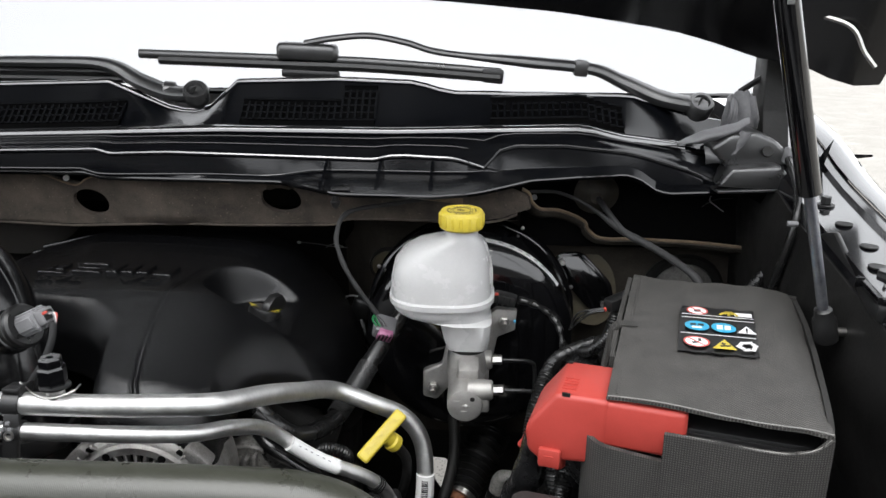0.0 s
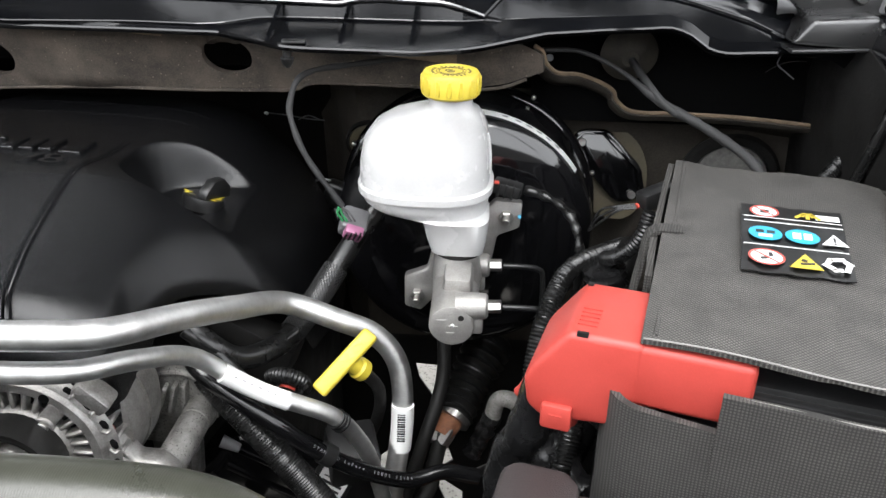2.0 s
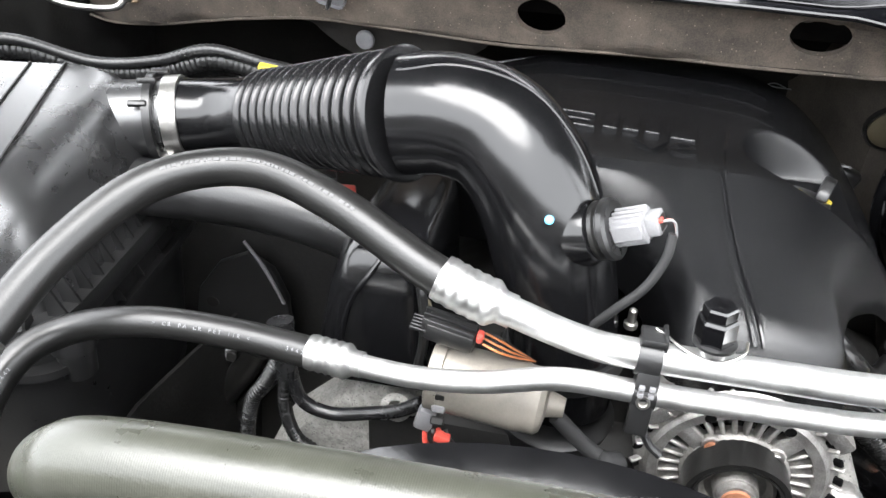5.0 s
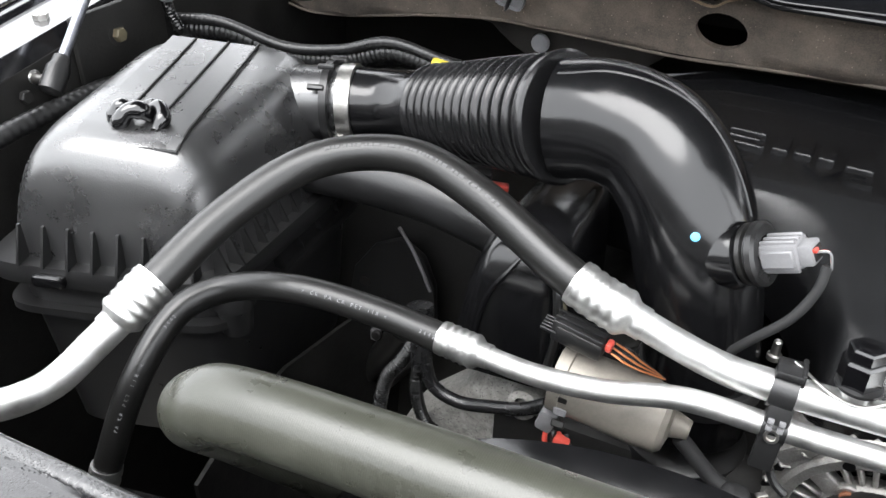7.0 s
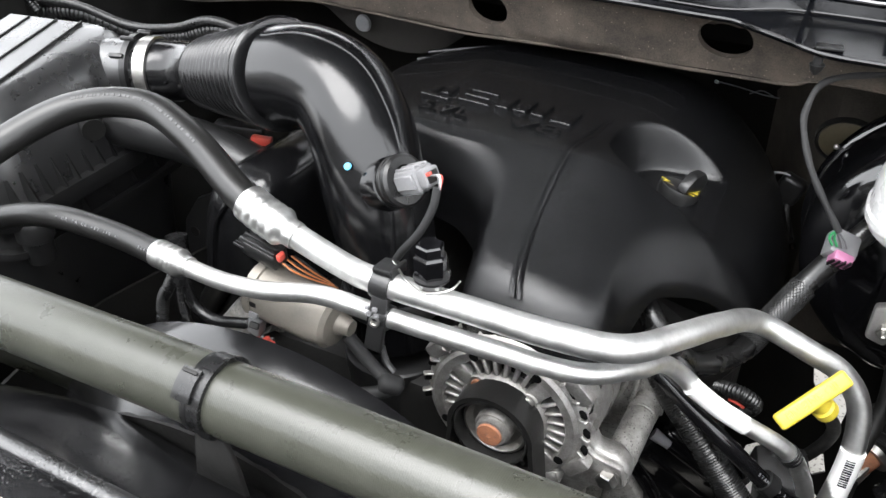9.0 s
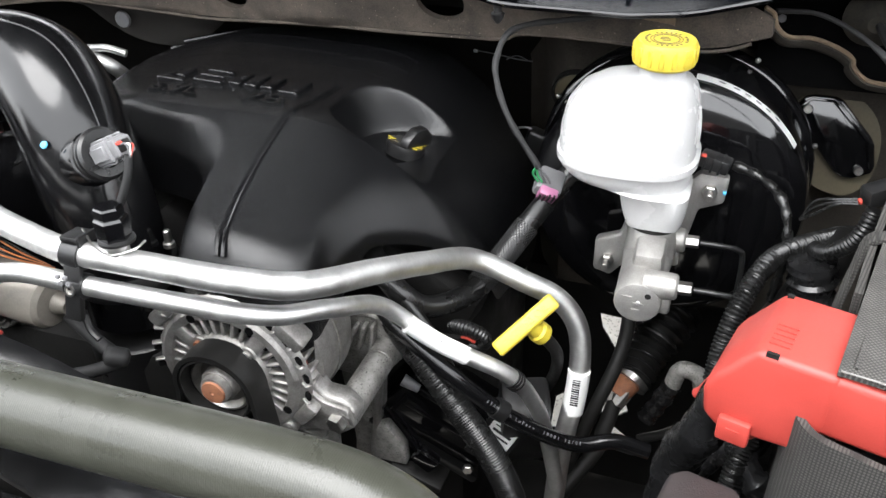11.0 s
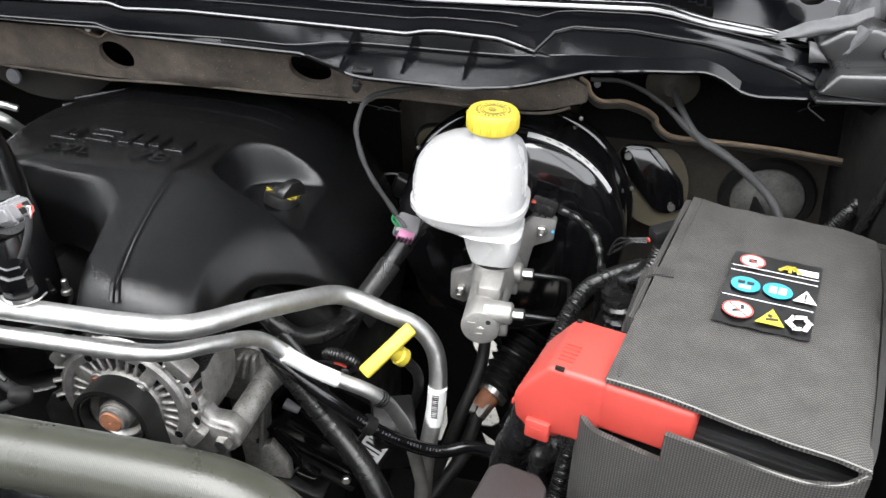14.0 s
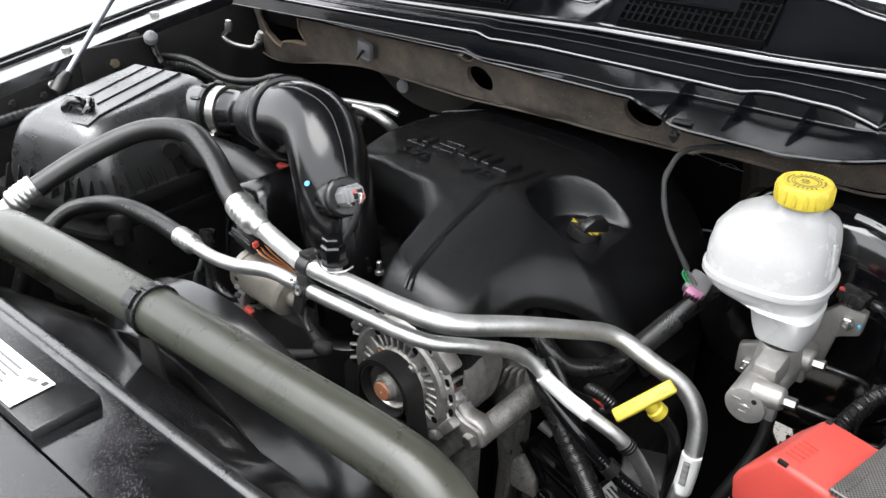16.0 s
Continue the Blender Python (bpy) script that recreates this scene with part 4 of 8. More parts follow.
# ---- wipers ----
def wiper(points, pivot, label):
    w = thing("wiper_arm", pivot, label, "wiper", "windscreen wipers")
    part("arm", tube(points, lambda s: 0.0150 - 0.0045 * smoothstep(0.12, 0.32, s) - 0.0045 * smoothstep(0.42, 0.62, s), n=12, flat=0.75), WIPER, w)
    part("pivot_cap", turned([(-0.020, 0.012), (-0.012, 0.017), (0.004, 0.0175), (0.008, 0.015), (0.008, 0.011), (0.004, 0.009), (0.003, 0.0)], pivot, (0.1, -0.65, 0.75), 24), WIPER, w)
    return w


right_wiper = wiper([(0.345, 1.10, 1.483), (0.30, 1.125, 1.488), (0.25, 1.14, 1.507), (0.205, 1.145, 1.524), (0.12, 1.145, 1.532), (0.0, 1.145, 1.543), (-0.05, 1.145, 1.556), (-0.10, 1.145, 1.564), (-0.15, 1.145, 1.560), (-0.19, 1.145, 1.553)], (0.345, 1.10, 1.484), "black wiper arm with its long blade parked on the windscreen")
part("blade", tube([(-0.43, 1.165, 1.534), (-0.25, 1.155, 1.531), (-0.10, 1.15, 1.528), (0.08, 1.145, 1.517)], 0.0060, n=10, flat=1.1), WIPER, right_wiper)
part("blade_rubber", tube([(-0.40, 1.159, 1.5265), (-0.25, 1.149, 1.5240), (-0.10, 1.144, 1.5210), (0.08, 1.139, 1.5105)], 0.0065, n=8), RUBBER, right_wiper)
part("blade_end", box((0.030, 0.014, 0.020), pose(0.070, 1.143, 1.513, 0, 5, 0), 0.004), BLACK, right_wiper)
part("carrier_foot", box((0.080, 0.018, 0.012), pose(-0.182, 1.143, 1.512, 0, 2, 0), 0.004), BLACK, right_wiper)
part("arm_collar", box((0.020, 0.018, 0.022), pose(0.190, 1.143, 1.525, 0, 6, 0), 0.004), WIPER, right_wiper)
part("blade_carrier", box((0.085, 0.028, 0.024), pose(-0.187, 1.150, 1.541, 0, 2, 0), 0.008, 3), WIPER, right_wiper)
left_wiper = wiper([(-0.330, 1.095, 1.487), (-0.37, 1.11, 1.487), (-0.42, 1.13, 1.500), (-0.47, 1.14, 1.521), (-0.56, 1.14, 1.524), (-0.75, 1.15, 1.520), (-0.95, 1.17, 1.51)], (-0.330, 1.095, 1.490), "black wiper arm on its pivot in the cowl notch")
part("blade", tube([(-0.45, 1.152, 1.510), (-0.7, 1.165, 1.508), (-0.95, 1.185, 1.497)], 0.0085, n=8, flat=1.1), WIPER, left_wiper)
part("blade_rubber", tube([(-0.45, 1.150, 1.499), (-0.7, 1.163, 1.497), (-0.95, 1.183, 1.486)], 0.0055, n=8), RUBBER, left_wiper)
part("arm_knuckle", turned([(-0.008, 0.012), (-0.006, 0.0145), (0.006, 0.0145), (0.008, 0.012)], (-0.372, 1.112, 1.488), (1, 0.1, -0.1), 20), WIPER, left_wiper)

# ---- engine and the dark space under it ----
block = thing("engine_block", (-0.30, 0.9, 0.55), "grimy cast engine block under the plastic cover", "engine")
part("cylinder_block", box((0.42, 0.30, 0.42), pose(-0.33, 1.01, 0.86), 0.03), SHADOW, block)
part("crankcase", box((0.26, 0.16, 0.40), pose(-0.41, 0.81, 0.89), 0.03), SHADOW, block)
# Cast cover coloured near-black: the shade beside the alternator is in its colour.
part("timing_cover", box((0.30, 0.05, 0.40), pose(-0.42, 0.715, 0.92), 0.02), SHADOW, block, "cast timing cover coloured black for the shade around it")
part("head_casting", box((0.15, 0.30, 0.12), pose(-0.20, 1.02, 1.09, 0, 30, 0), 0.02), SHADOW, block)
part("head_casting", box((0.15, 0.42, 0.12), pose(-0.48, 0.96, 1.10, 0, -30, 0), 0.02), SHADOW, block)
part("housing_lug", turned([(0, 0.014), (0.010, 0.013), (0.011, 0.007), (0.004, 0.006), (0.004, 0.0)], (-0.538, 0.697, 1.128), (0, -1, 0.3), 20), ROUGHCAST, block)
part("front_housing", prism([(-0.665, 1.03), (-0.65, 1.054), (-0.612, 1.092), (-0.577, 1.137), (-0.546, 1.139), (-0.526, 1.132), (-0.518, 1.11), (-0.515, 1.06), (-0.515, 0.95), (-0.67, 0.95)], 0.06, Matrix.Translation((0, 0.757, 0)) @ Matrix(((1, 0, 0, 0), (0, 0, -1, 0), (0, 1, 0, 0), (0, 0, 0, 1))), 0.006), ROUGHCAST, block, "speckled grey cast housing")
part("oil_filler_neck", turned([(0, 0.03), (0.08, 0.03), (0.085, 0.027)], (-0.205, 0.945, 1.14), (0, 0, 1), 24), SHADOW, block)
for x, nm in ((-0.86, "frame_rail"), (0.30, "frame_rail")):
    solid(nm, box((0.09, 2.2, 0.16), pose(x, 0.8, 0.62), 0.012), SHADOW, "black steel frame rail of the truck", "frame rail", "frame rails")
solid("steering_gear", box((0.7, 0.10, 0.10), pose(-0.25, 1.05, 0.62), 0.02), SHADOW, "grimy steering gear crossing the frame", "steering gear")

# ---- engine cover ----
engine_cover = thing("engine_cover", (-0.30, 0.88, 1.20), "domed black grained plastic engine cover with raised lettering", "engine cover")


def cover_z(x, y):
    z = 1.2925 - 0.215 * max(0.0, 0.865 - y) - 0.006 * smoothstep(0.875, 0.93, y)
    s = max(0.0, x + 0.285)
    z -= 4.1 * s * s
    z -= 0.20 * max(0.0, -0.47 - x)
    dx, dy = x + 0.211, y - 0.932
    d = (abs(dx / (0.069 if dx < 0 else 0.100)) ** 2.3 + abs(dy / 0.066) ** 2.3) ** (1 / 2.3)
    if d < 1.0:
        floor_z = 1.2345 - 0.03 * dx
        z = min(z, floor_z + max(0.0, z - floor_z) * smoothstep(0.76, 1.0, d))
    return z


outline = spline([(-0.340, 0.745, 0), (-0.328, 0.704, 0), (-0.305, 0.688, 0), (-0.26, 0.682, 0), (-0.222, 0.686, 0), (-0.206, 0.700, 0), (-0.205, 0.744, 0), (-0.192, 0.793, 0), (-0.169, 0.828, 0), (-0.150, 0.850, 0), (-0.131, 0.867, 0), (-0.115, 0.893, 0), (-0.106, 0.95, 0), (-0.098, 1.05, 0), (-0.112, 1.11, 0), (-0.16, 1.145, 0), (-0.30, 1.155, 0), (-0.46, 1.15, 0), (-0.58, 1.10, 0), (-0.605, 1.0, 0), (-0.56, 0.88, 0), (-0.47, 0.845, 0), (-0.40, 0.832, 0), (-0.358, 0.795, 0), (-0.340, 0.745, 0)], 18)[:-1]
centre = Vector((-0.29, 0.90, 0))
skirt = lambda o: 1.0 - 0.72 * smoothstep(-0.215, -0.190, o.x) * smoothstep(0.935, 0.885, o.y) * smoothstep(0.70, 0.76, o.y)
rings = []
for s in [0.0005] + [i / 190 for i in range(1, 158)] + [0.84, 0.87, 0.90, 0.925, 0.95, 0.97, 0.985, 1.0]:
    ring = []
    for o in outline:
        p = centre + (o - centre) * s
        d = (o - centre).length * (1 - s)
        drop = 0.030 * (0.4 + 0.6 * skirt(o)) * max(0.0, 1 - d / 0.034) ** 2.2
        ring.append((p.x, p.y, cover_z(p.x, p.y) - drop))
    rings.append(ring)
for deep in (0.015, 0.055):
    rings.append([(centre + (o - centre) * 1.006).to_tuple()[:2] + (cover_z(o.x, o.y) - 0.030 * (0.4 + 0.6 * skirt(o)) - deep * skirt(o),) for o in outline])
bm = bmesh.new()
loft(bm, rings)
shell = part("shell", bm, COVER, engine_cover, sharp=60)


def on_cover(x, y, lift=0.0):
    return Vector((x, y, cover_z(x, y) + lift))


seam = spline([(-0.296, 0.965, 0), (-0.301, 0.93, 0), (-0.306, 0.88, 0), (-0.304, 0.82, 0), (-0.297, 0.76, 0), (-0.286, 0.71, 0), (-0.281, 0.693, 0)], 6)
part("seam_ridge", tube([on_cover(p.x + 0.0062, p.y, -0.0008 - 0.02 * max(0, (0.712 - p.y) / 0.03) ** 2.2) for p in seam], 0.0020, n=8, sub=2), INTAKE, engine_cover, "raised moulding seam")
part("seam_ridge", tube([on_cover(p.x, p.y, -0.0012 - 0.02 * max(0, (0.712 - p.y) / 0.03) ** 2.2) for p in seam], 0.0028, n=8, sub=2), COVER, engine_cover, "raised moulding seam")
for top, r in ((1.022, 0.0030), (1.057, 0.0034), (1.092, 0.0036), (1.120, 0.0030)):
    arc = [(-0.575 + 0.33 * i / 24, top - 0.75 * (-0.575 + 0.33 * i / 24 + 0.415) ** 2) for i in range(25)]
    part("back_rib", tube([on_cover(x, y, -0.0024) for x, y in arc], r, n=8, sub=1, flat=0.9), COVER, engine_cover)
# raised emblem of plain slabs
for x0, x1, y0, y1 in ((-0.492, -0.458, 0.927, 0.934), (-0.490, -0.480, 0.937, 0.962), (-0.472, -0.462, 0.937, 0.962), (-0.449, -0.413, 0.930, 0.937), (-0.448, -0.418, 0.944, 0.950), (-0.447, -0.414, 0.958, 0.965), (-0.406, -0.392, 0.932, 0.964), (-0.387, -0.372, 0.932, 0.964), (-0.367, -0.353, 0.931, 0.963), (-0.344, -0.321, 0.925, 0.960)):
    xm, ym = (x0 + x1) / 2, (y0 + y1) / 2
    slope = math.degrees(math.atan2(cover_z(xm, y1) - cover_z(xm, y0), y1 - y0))
    part("emblem_bar", box((x1 - x0, y1 - y0, 0.0080), pose(xm, ym, cover_z(xm, ym) + 0.0004, slope, 0, -4), 0.0018, 3), COVER, engine_cover)
part("raised_lettering", lettering("V8", 0.030, pose(-0.350, 0.897, cover_z(-0.35, 0.897) + 0.0015) @ Matrix.Diagonal((1.75, 1, 1, 1)), 0.0022), COVER, engine_cover)
part("raised_lettering", lettering("5.7L", 0.026, pose(-0.445, 0.894, cover_z(-0.445, 0.894) + 0.0015) @ Matrix.Diagonal((1.3, 1, 1, 1)), 0.0022), COVER, engine_cover)

# front left wing of the cover, over the coils
wing = thing("coil_cover", (-0.57, 0.74, 1.10), "black moulded plastic cover over the ignition coils", "engine cover")
rings = []
for z, x0, x1, y0, y1 in ((1.150, -0.616, -0.500, 0.684, 0.82), (1.19, -0.608, -0.510, 0.684, 0.83), (1.235, -0.600, -0.514, 0.687, 0.84), (1.262, -0.592, -0.518, 0.694, 0.845), (1.275, -0.582, -0.523, 0.706, 0.842), (1.279, -0.566, -0.532, 0.730, 0.830)):
    cx, cy, a, b = (x0 + x1) / 2, (y0 + y1) / 2, (x1 - x0) / 2, (y1 - y0) / 2
    rings.append([(cx + a * math.copysign(abs(math.cos(t)) ** 0.45, math.cos(t)), cy + b * math.copysign(abs(math.sin(t)) ** 0.45, math.sin(t)), z + 0.20 * (cx + a * math.cos(t) + 0.56) * 0.6 - 0.08 * (cy + b * math.sin(t) - 0.76)) for t in (2 * math.pi * k / 48 for k in range(48))])
bm = bmesh.new()
loft(bm, rings)
part("shell", bm, INTAKE, wing, sharp=60)
part("seam_ridge", tube([(-0.584, 0.684, 1.185), (-0.575, 0.685, 1.231), (-0.560, 0.690, 1.258), (-0.549, 0.706, 1.274), (-0.542, 0.76, 1.277)], 0.0022, n=8), INTAKE, wing)
part("edge_lip", tube([(-0.522, 0.684, 1.17), (-0.516, 0.685, 1.21), (-0.519, 0.690, 1.245), (-0.527, 0.702, 1.266)], 0.004, n=8), BLACK, wing)

# oil filler cap
cap = thing("oil_filler_cap", (-0.207, 0.935, 1.243), "black twist oil filler cap with yellow oil-can marks", "cap")
cm = axes((-0.211, 0.935, 1.2368), (1, 0, -0.25), z=(0.25, 0.22, 1))
part("base", turned([(-0.004, 0.0195), (0.005, 0.0205), (0.009, 0.0195), (0.010, 0.0)], cm @ Vector((0, 0, 0)), cm.to_3x3() @ Vector((0, 0, 1)), 30), BLACK, cap)
part("wing_grip", prism([(-0.021, 0), (0.021, 0), (0.018, 0.012), (0.006, 0.020), (-0.010, 0.018), (-0.019, 0.008)], 0.011, cm @ pose(0.0045, 0.001, 0.010, 90, 0, 70), 0.002), BLACK, cap)
for dx, dy, a, sx, sy in ((0.012, -0.006, 10, 0.010, 0.0022), (0.012, 0.000, 10, 0.010, 0.0022), (0.0072, -0.003, 10, 0.0022, 0.007), (0.0168, -0.003, 10, 0.0022, 0.007), (0.010, -0.012, -20, 0.012, 0.002), (0.016, 0.006, 40, 0.006, 0.002)):
    part("printed_mark", box((sx, sy, 0.0006), cm @ pose(dx, dy, 0.0102, 0, 0, a), 0), YELLOW, cap)
for dx, dy, a, sx, sy in ((-0.014, -0.006, 60, 0.009, 0.0022), (-0.017, -0.002, -20, 0.006, 0.002), (-0.010, -0.010, 0, 0.008, 0.0012)):
    part("worn_mark", box((sx, sy, 0.0006), cm @ pose(dx, dy, 0.0102, 0, 0, a), 0), OLIVE if sx == 0.008 else YELLOW, cap)
# Near-black disc painted as the shaded hole beside the cap.
part("vent_hole_shade", disc_pin(cm @ Vector((0.026, -0.006, -0.0035)), cm.to_3x3() @ Vector((0, 0, 1)), 0.006, 0.0008, 16), PIT, cap)

# ---- intake duct ----
duct = thing("intake_duct", (-0.55, 0.8, 1.25), "glossy black plastic intake duct with a corrugated section", "air duct")
elbow = [(-0.555, 0.781, 1.348), (-0.52, 0.778, 1.354), (-0.485, 0.771, 1.348), (-0.458, 0.757, 1.328), (-0.440, 0.745, 1.298), (-0.428, 0.738, 1.262), (-0.418, 0.734, 1.225), (-0.412, 0.732, 1.185), (-0.411, 0.732, 1.14)]
part("elbow", tube(elbow, lambda s: 0.0465 - 0.003 * smoothstep(0.5, 0.8, s), n=40, sub=8), INTAKE, duct)
line, ep = [], spline(elbow, 6)
for i in range(1, len(ep) - 14):
    t_ = (ep[i + 1] - ep[i - 1]).normalized()
    c_ = Vector((0.37, -0.82, 0.42))
    c_ = (c_ - t_ * c_.dot(t_)).normalized()
    s_ = t_.cross(c_)
    s_ = -s_ if s_.dot(Vector((0.5, 0.3, 1))) < 0 else s_
    line.append(ep[i] + (c_ * 0.72 + s_ * 0.694) * (0.0465 - 0.003 * smoothstep(0.5, 0.8, i / len(ep))))
part("parting_line", tube(line, 0.0013, n=6, sub=2), INTAKE, duct)
bel = [Vector((-0.704, 0.849, 1.298)), Vector((-0.66, 0.830, 1.312)), Vector((-0.605, 0.803, 1.332)), Vector((-0.557, 0.7825, 1.3475))]
part("bellows", tube(bel, lambda s: 0.0372 + 0.0105 * s + 0.0100 * (abs(math.sin(math.pi * 14 * s)) ** 0.6 - 0.64), n=48, sub=74), BELLOWS, duct, "corrugated black rubber bellows", sharp=75)
part("inlet_neck", tube([(-0.80, 0.845, 1.286), (-0.775, 0.853, 1.286), (-0.745, 0.857, 1.289), (-0.70, 0.848, 1.299)], lambda s: 0.0348 - 0.0012 * math.sin(math.pi * s) + 0.003 * smoothstep(0.75, 1.0, s), n=36), INTAKE, duct)
cuff_axis = (bel[3] - bel[2]).normalized()
part("cuff", turned([(-0.005, 0.046), (-0.005, 0.0515), (-0.002, 0.0528), (0.002, 0.0528), (0.004, 0.0505), (0.004, 0.044)], bel[3], cuff_axis, 48), BELLOWS, duct, "raised black rubber cuff")
clamp = part("hose_clamp", turned([(-0.007, 0.0355), (-0.007, 0.0375), (0.007, 0.0375), (0.007, 0.0355)], (-0.790, 0.848, 1.286), (1, 0.28, 0.05), 36), STEEL, duct, "bright steel worm-drive clamp")
part("clamp_screw", box((0.012, 0.018, 0.010), pose(-0.790, 0.822, 1.256, 30, 0, 15), 0.002), STEEL, clamp)
part("lower_ring", turned([(0, 0.047), (0.01, 0.050), (0.02, 0.047)], (-0.412, 0.732, 1.175), (0, 0, 1), 36), BLACK, duct)
part("blue_mark", turned([(0, 0.0034), (0.0012, 0.0030), (0.0018, 0.0)], (-0.434, 0.7015, 1.3205), (0.05, -0.75, 0.66), 12), BLUEDOT, duct)
# temperature sensor in the elbow
ax = Vector((0.86, -0.24, 0.45)).normalized()
boss = Vector((-0.396, 0.7185, 1.3085))
sensor = thing("air_temperature_sensor", boss, "grey air temperature sensor plugged into the intake duct", "sensor")
part("boss", turned([(-0.030, 0.026), (-0.012, 0.0245), (-0.006, 0.0225), (-0.004, 0.019)], boss, ax, 36), INTAKE, sensor, "moulded boss of the duct")
part("collar", turned([(-0.010, 0.0195), (0.002, 0.0195), (0.004, 0.0225), (0.008, 0.0225), (0.010, 0.020), (0.010, 0.013), (0.006, 0.011), (0.003, 0.0)], boss, ax, 30), BLACK, sensor)
part("seal_ring", turned([(-0.006, 0.0185), (-0.003, 0.0215), (0.0, 0.0215), (0.002, 0.0185)], boss, ax, 30), RUBBER, sensor)
sm = ax.to_track_quat("Z", "Y").to_matrix().to_4x4()
at_plug = lambda x, y, z: Matrix.Translation(boss) @ sm @ Matrix.Translation((x, y, z))
part("plug", box((0.0215, 0.0185, 0.026), at_plug(0, 0, 0.021), 0.002, 2), PLUGGREY, sensor, "light grey ribbed plug")
part("plug_nose", box((0.0165, 0.0150, 0.012), at_plug(0, 0, 0.037), 0.002, 2), PLUGGREY, sensor)
for k in (-1, 0, 1):
    part("plug_rib", box((0.0028, 0.0035, 0.024), at_plug(0.0068 * k, 0.0098, 0.021), 0.0008, 1), PLUGGREY, sensor)
    part("plug_rib", box((0.0028, 0.0035, 0.024), at_plug(0.0068 * k, -0.0098, 0.021), 0.0008, 1), PLUGGREY, sensor)
for k in (-1, 1):
    part("plug_rib", box((0.0035, 0.012, 0.022), at_plug(0.0112 * k, 0, 0.021), 0.0008, 1), PLUGGREY, sensor)
# Flat dark block gives the plug's open end its inner shade.
part("plug_opening_shade", box((0.0115, 0.0095, 0.002), at_plug(0, 0, 0.0430), 0.0005, 1), SHADOW, sensor)
tip = boss + ax * 0.043
for k, mt_ in enumerate((STICKERRED, PAPER, GREYPLUG)):
    off = Vector((0.0, 0.004 - 0.004 * k, 0.002 * k - 0.002))
    part("wire", tube([tip - ax * 0.004 + off, tip + ax * 0.008 + off + Vector((0, 0, -0.001)), tip + ax * 0.010 + Vector((0.002, -0.006, -0.010))], 0.0008, n=6), mt_, sensor)
part("latch", box((0.005, 0.003, 0.004), at_plug(-0.004, 0.003, 0.0435), 0.0008), STICKERRED, sensor)
part("cable", tube([tip + ax * 0.008 + Vector((0.001, -0.005, -0.008)), tip + Vector((0.006, -0.012, -0.022)), tip + Vector((-0.004, -0.016, -0.045)), tip + Vector((-0.022, -0.014, -0.070)), tip + Vector((-0.040, -0.006, -0.100))], 0.0034, n=10), TAPE, sensor, "cloth-wrapped sensor cable")

# ---- air box ----
air_box = thing("air_filter_box", (-0.93, 0.73, 1.02), "black plastic air filter box with a domed ribbed lid", "air filter")


def rounded_ring(x0, x1, y0, y1, z, power=0.35, n=64):
    cx, cy, a, b = (x0 + x1) / 2, (y0 + y1) / 2, (x1 - x0) / 2, (y1 - y0) / 2
    return [(cx + a * math.copysign(abs(math.cos(t)) ** power, math.cos(t)), cy + b * math.copysign(abs(math.sin(t)) ** power, math.sin(t)), z) for t in (2 * math.pi * k / n for k in range(n))]


AIR = Matrix.Translation((-0.89, 0.74, 0)) @ Matrix.Rotation(radians(16), 4, "Z")
LID_FOOT = ((-0.142, -0.125), (0.058, -0.125), (0.118, 0.120), (-0.120, 0.125))
LID_HEAD = ((-0.070, -0.078), (0.024, -0.078), (0.064, 0.112), (-0.064, 0.106))
lid_top = lambda u, v: 1.3085 + 0.075 * (v + 0.09) - 0.05 * u


def quad_ring(foot, grow, power, n=72):
    """A rounded ring over four corners, grown about its middle."""
    ring = []
    cu, cv = sum(p[0] for p in foot) / 4, sum(p[1] for p in foot) / 4
    for t in (2 * math.pi * k / n for k in range(n)):
        a, b = (1 + math.copysign(abs(math.cos(t)) ** power, math.cos(t))) / 2, (1 + math.copysign(abs(math.sin(t)) ** power, math.sin(t))) / 2
        u = (foot[0][0] * (1 - a) + foot[1][0] * a) * (1 - b) + (foot[3][0] * (1 - a) + foot[2][0] * a) * b
        v = (foot[0][1] * (1 - a) + foot[1][1] * a) * (1 - b) + (foot[3][1] * (1 - a) + foot[2][1] * a) * b
        ring.append((cu + (u - cu) * grow, cv + (v - cv) * grow))
    return ring


foot_ring, head_ring = quad_ring(LID_FOOT, 1.0, 0.32), quad_ring(LID_HEAD, 1.0, 0.42)
rings = []
for f, g in ((0.0, 0.0), (0.03, 0.12), (0.07, 0.25), (0.12, 0.39), (0.19, 0.54), (0.28, 0.68), (0.39, 0.80), (0.52, 0.89), (0.66, 0.95), (0.80, 0.98), (0.92, 0.995), (1.0, 1.0)):
    ring = []
    for (ua, va), (ub, vb) in zip(foot_ring, head_ring):
        u, v = ua + (ub - ua) * f, va + (vb - va) * f
        ring.append(AIR @ Vector((u, v, 1.205 + (lid_top(u, v) - 1.205) * g)))
    rings.append(ring)
for grow in (0.8, 0.5, 0.2):
    rings.append([AIR @ Vector((u, v, lid_top(u, v))) for u, v in quad_ring(LID_HEAD, grow, 0.42)])
bm = bmesh.new()
loft(bm, rings)
lid = part("lid", bm, LID, air_box, sharp=70)
lid_h = lambda u, v: lid_top(u, v) + 0.0012 - 0.006 * smoothstep(-0.076, -0.092, v)
plate_rows = [[AIR @ Vector((-0.066 + 0.090 * u + 0.001 * v, -0.090 + 0.196 * v, lid_h(-0.066 + 0.090 * u, -0.090 + 0.196 * v))) for u in [k / 6 for k in range(7)]] for v in [k / 16 for k in range(17)]]
part("lid_plate", sheet(plate_rows, 0.003), LID, lid)
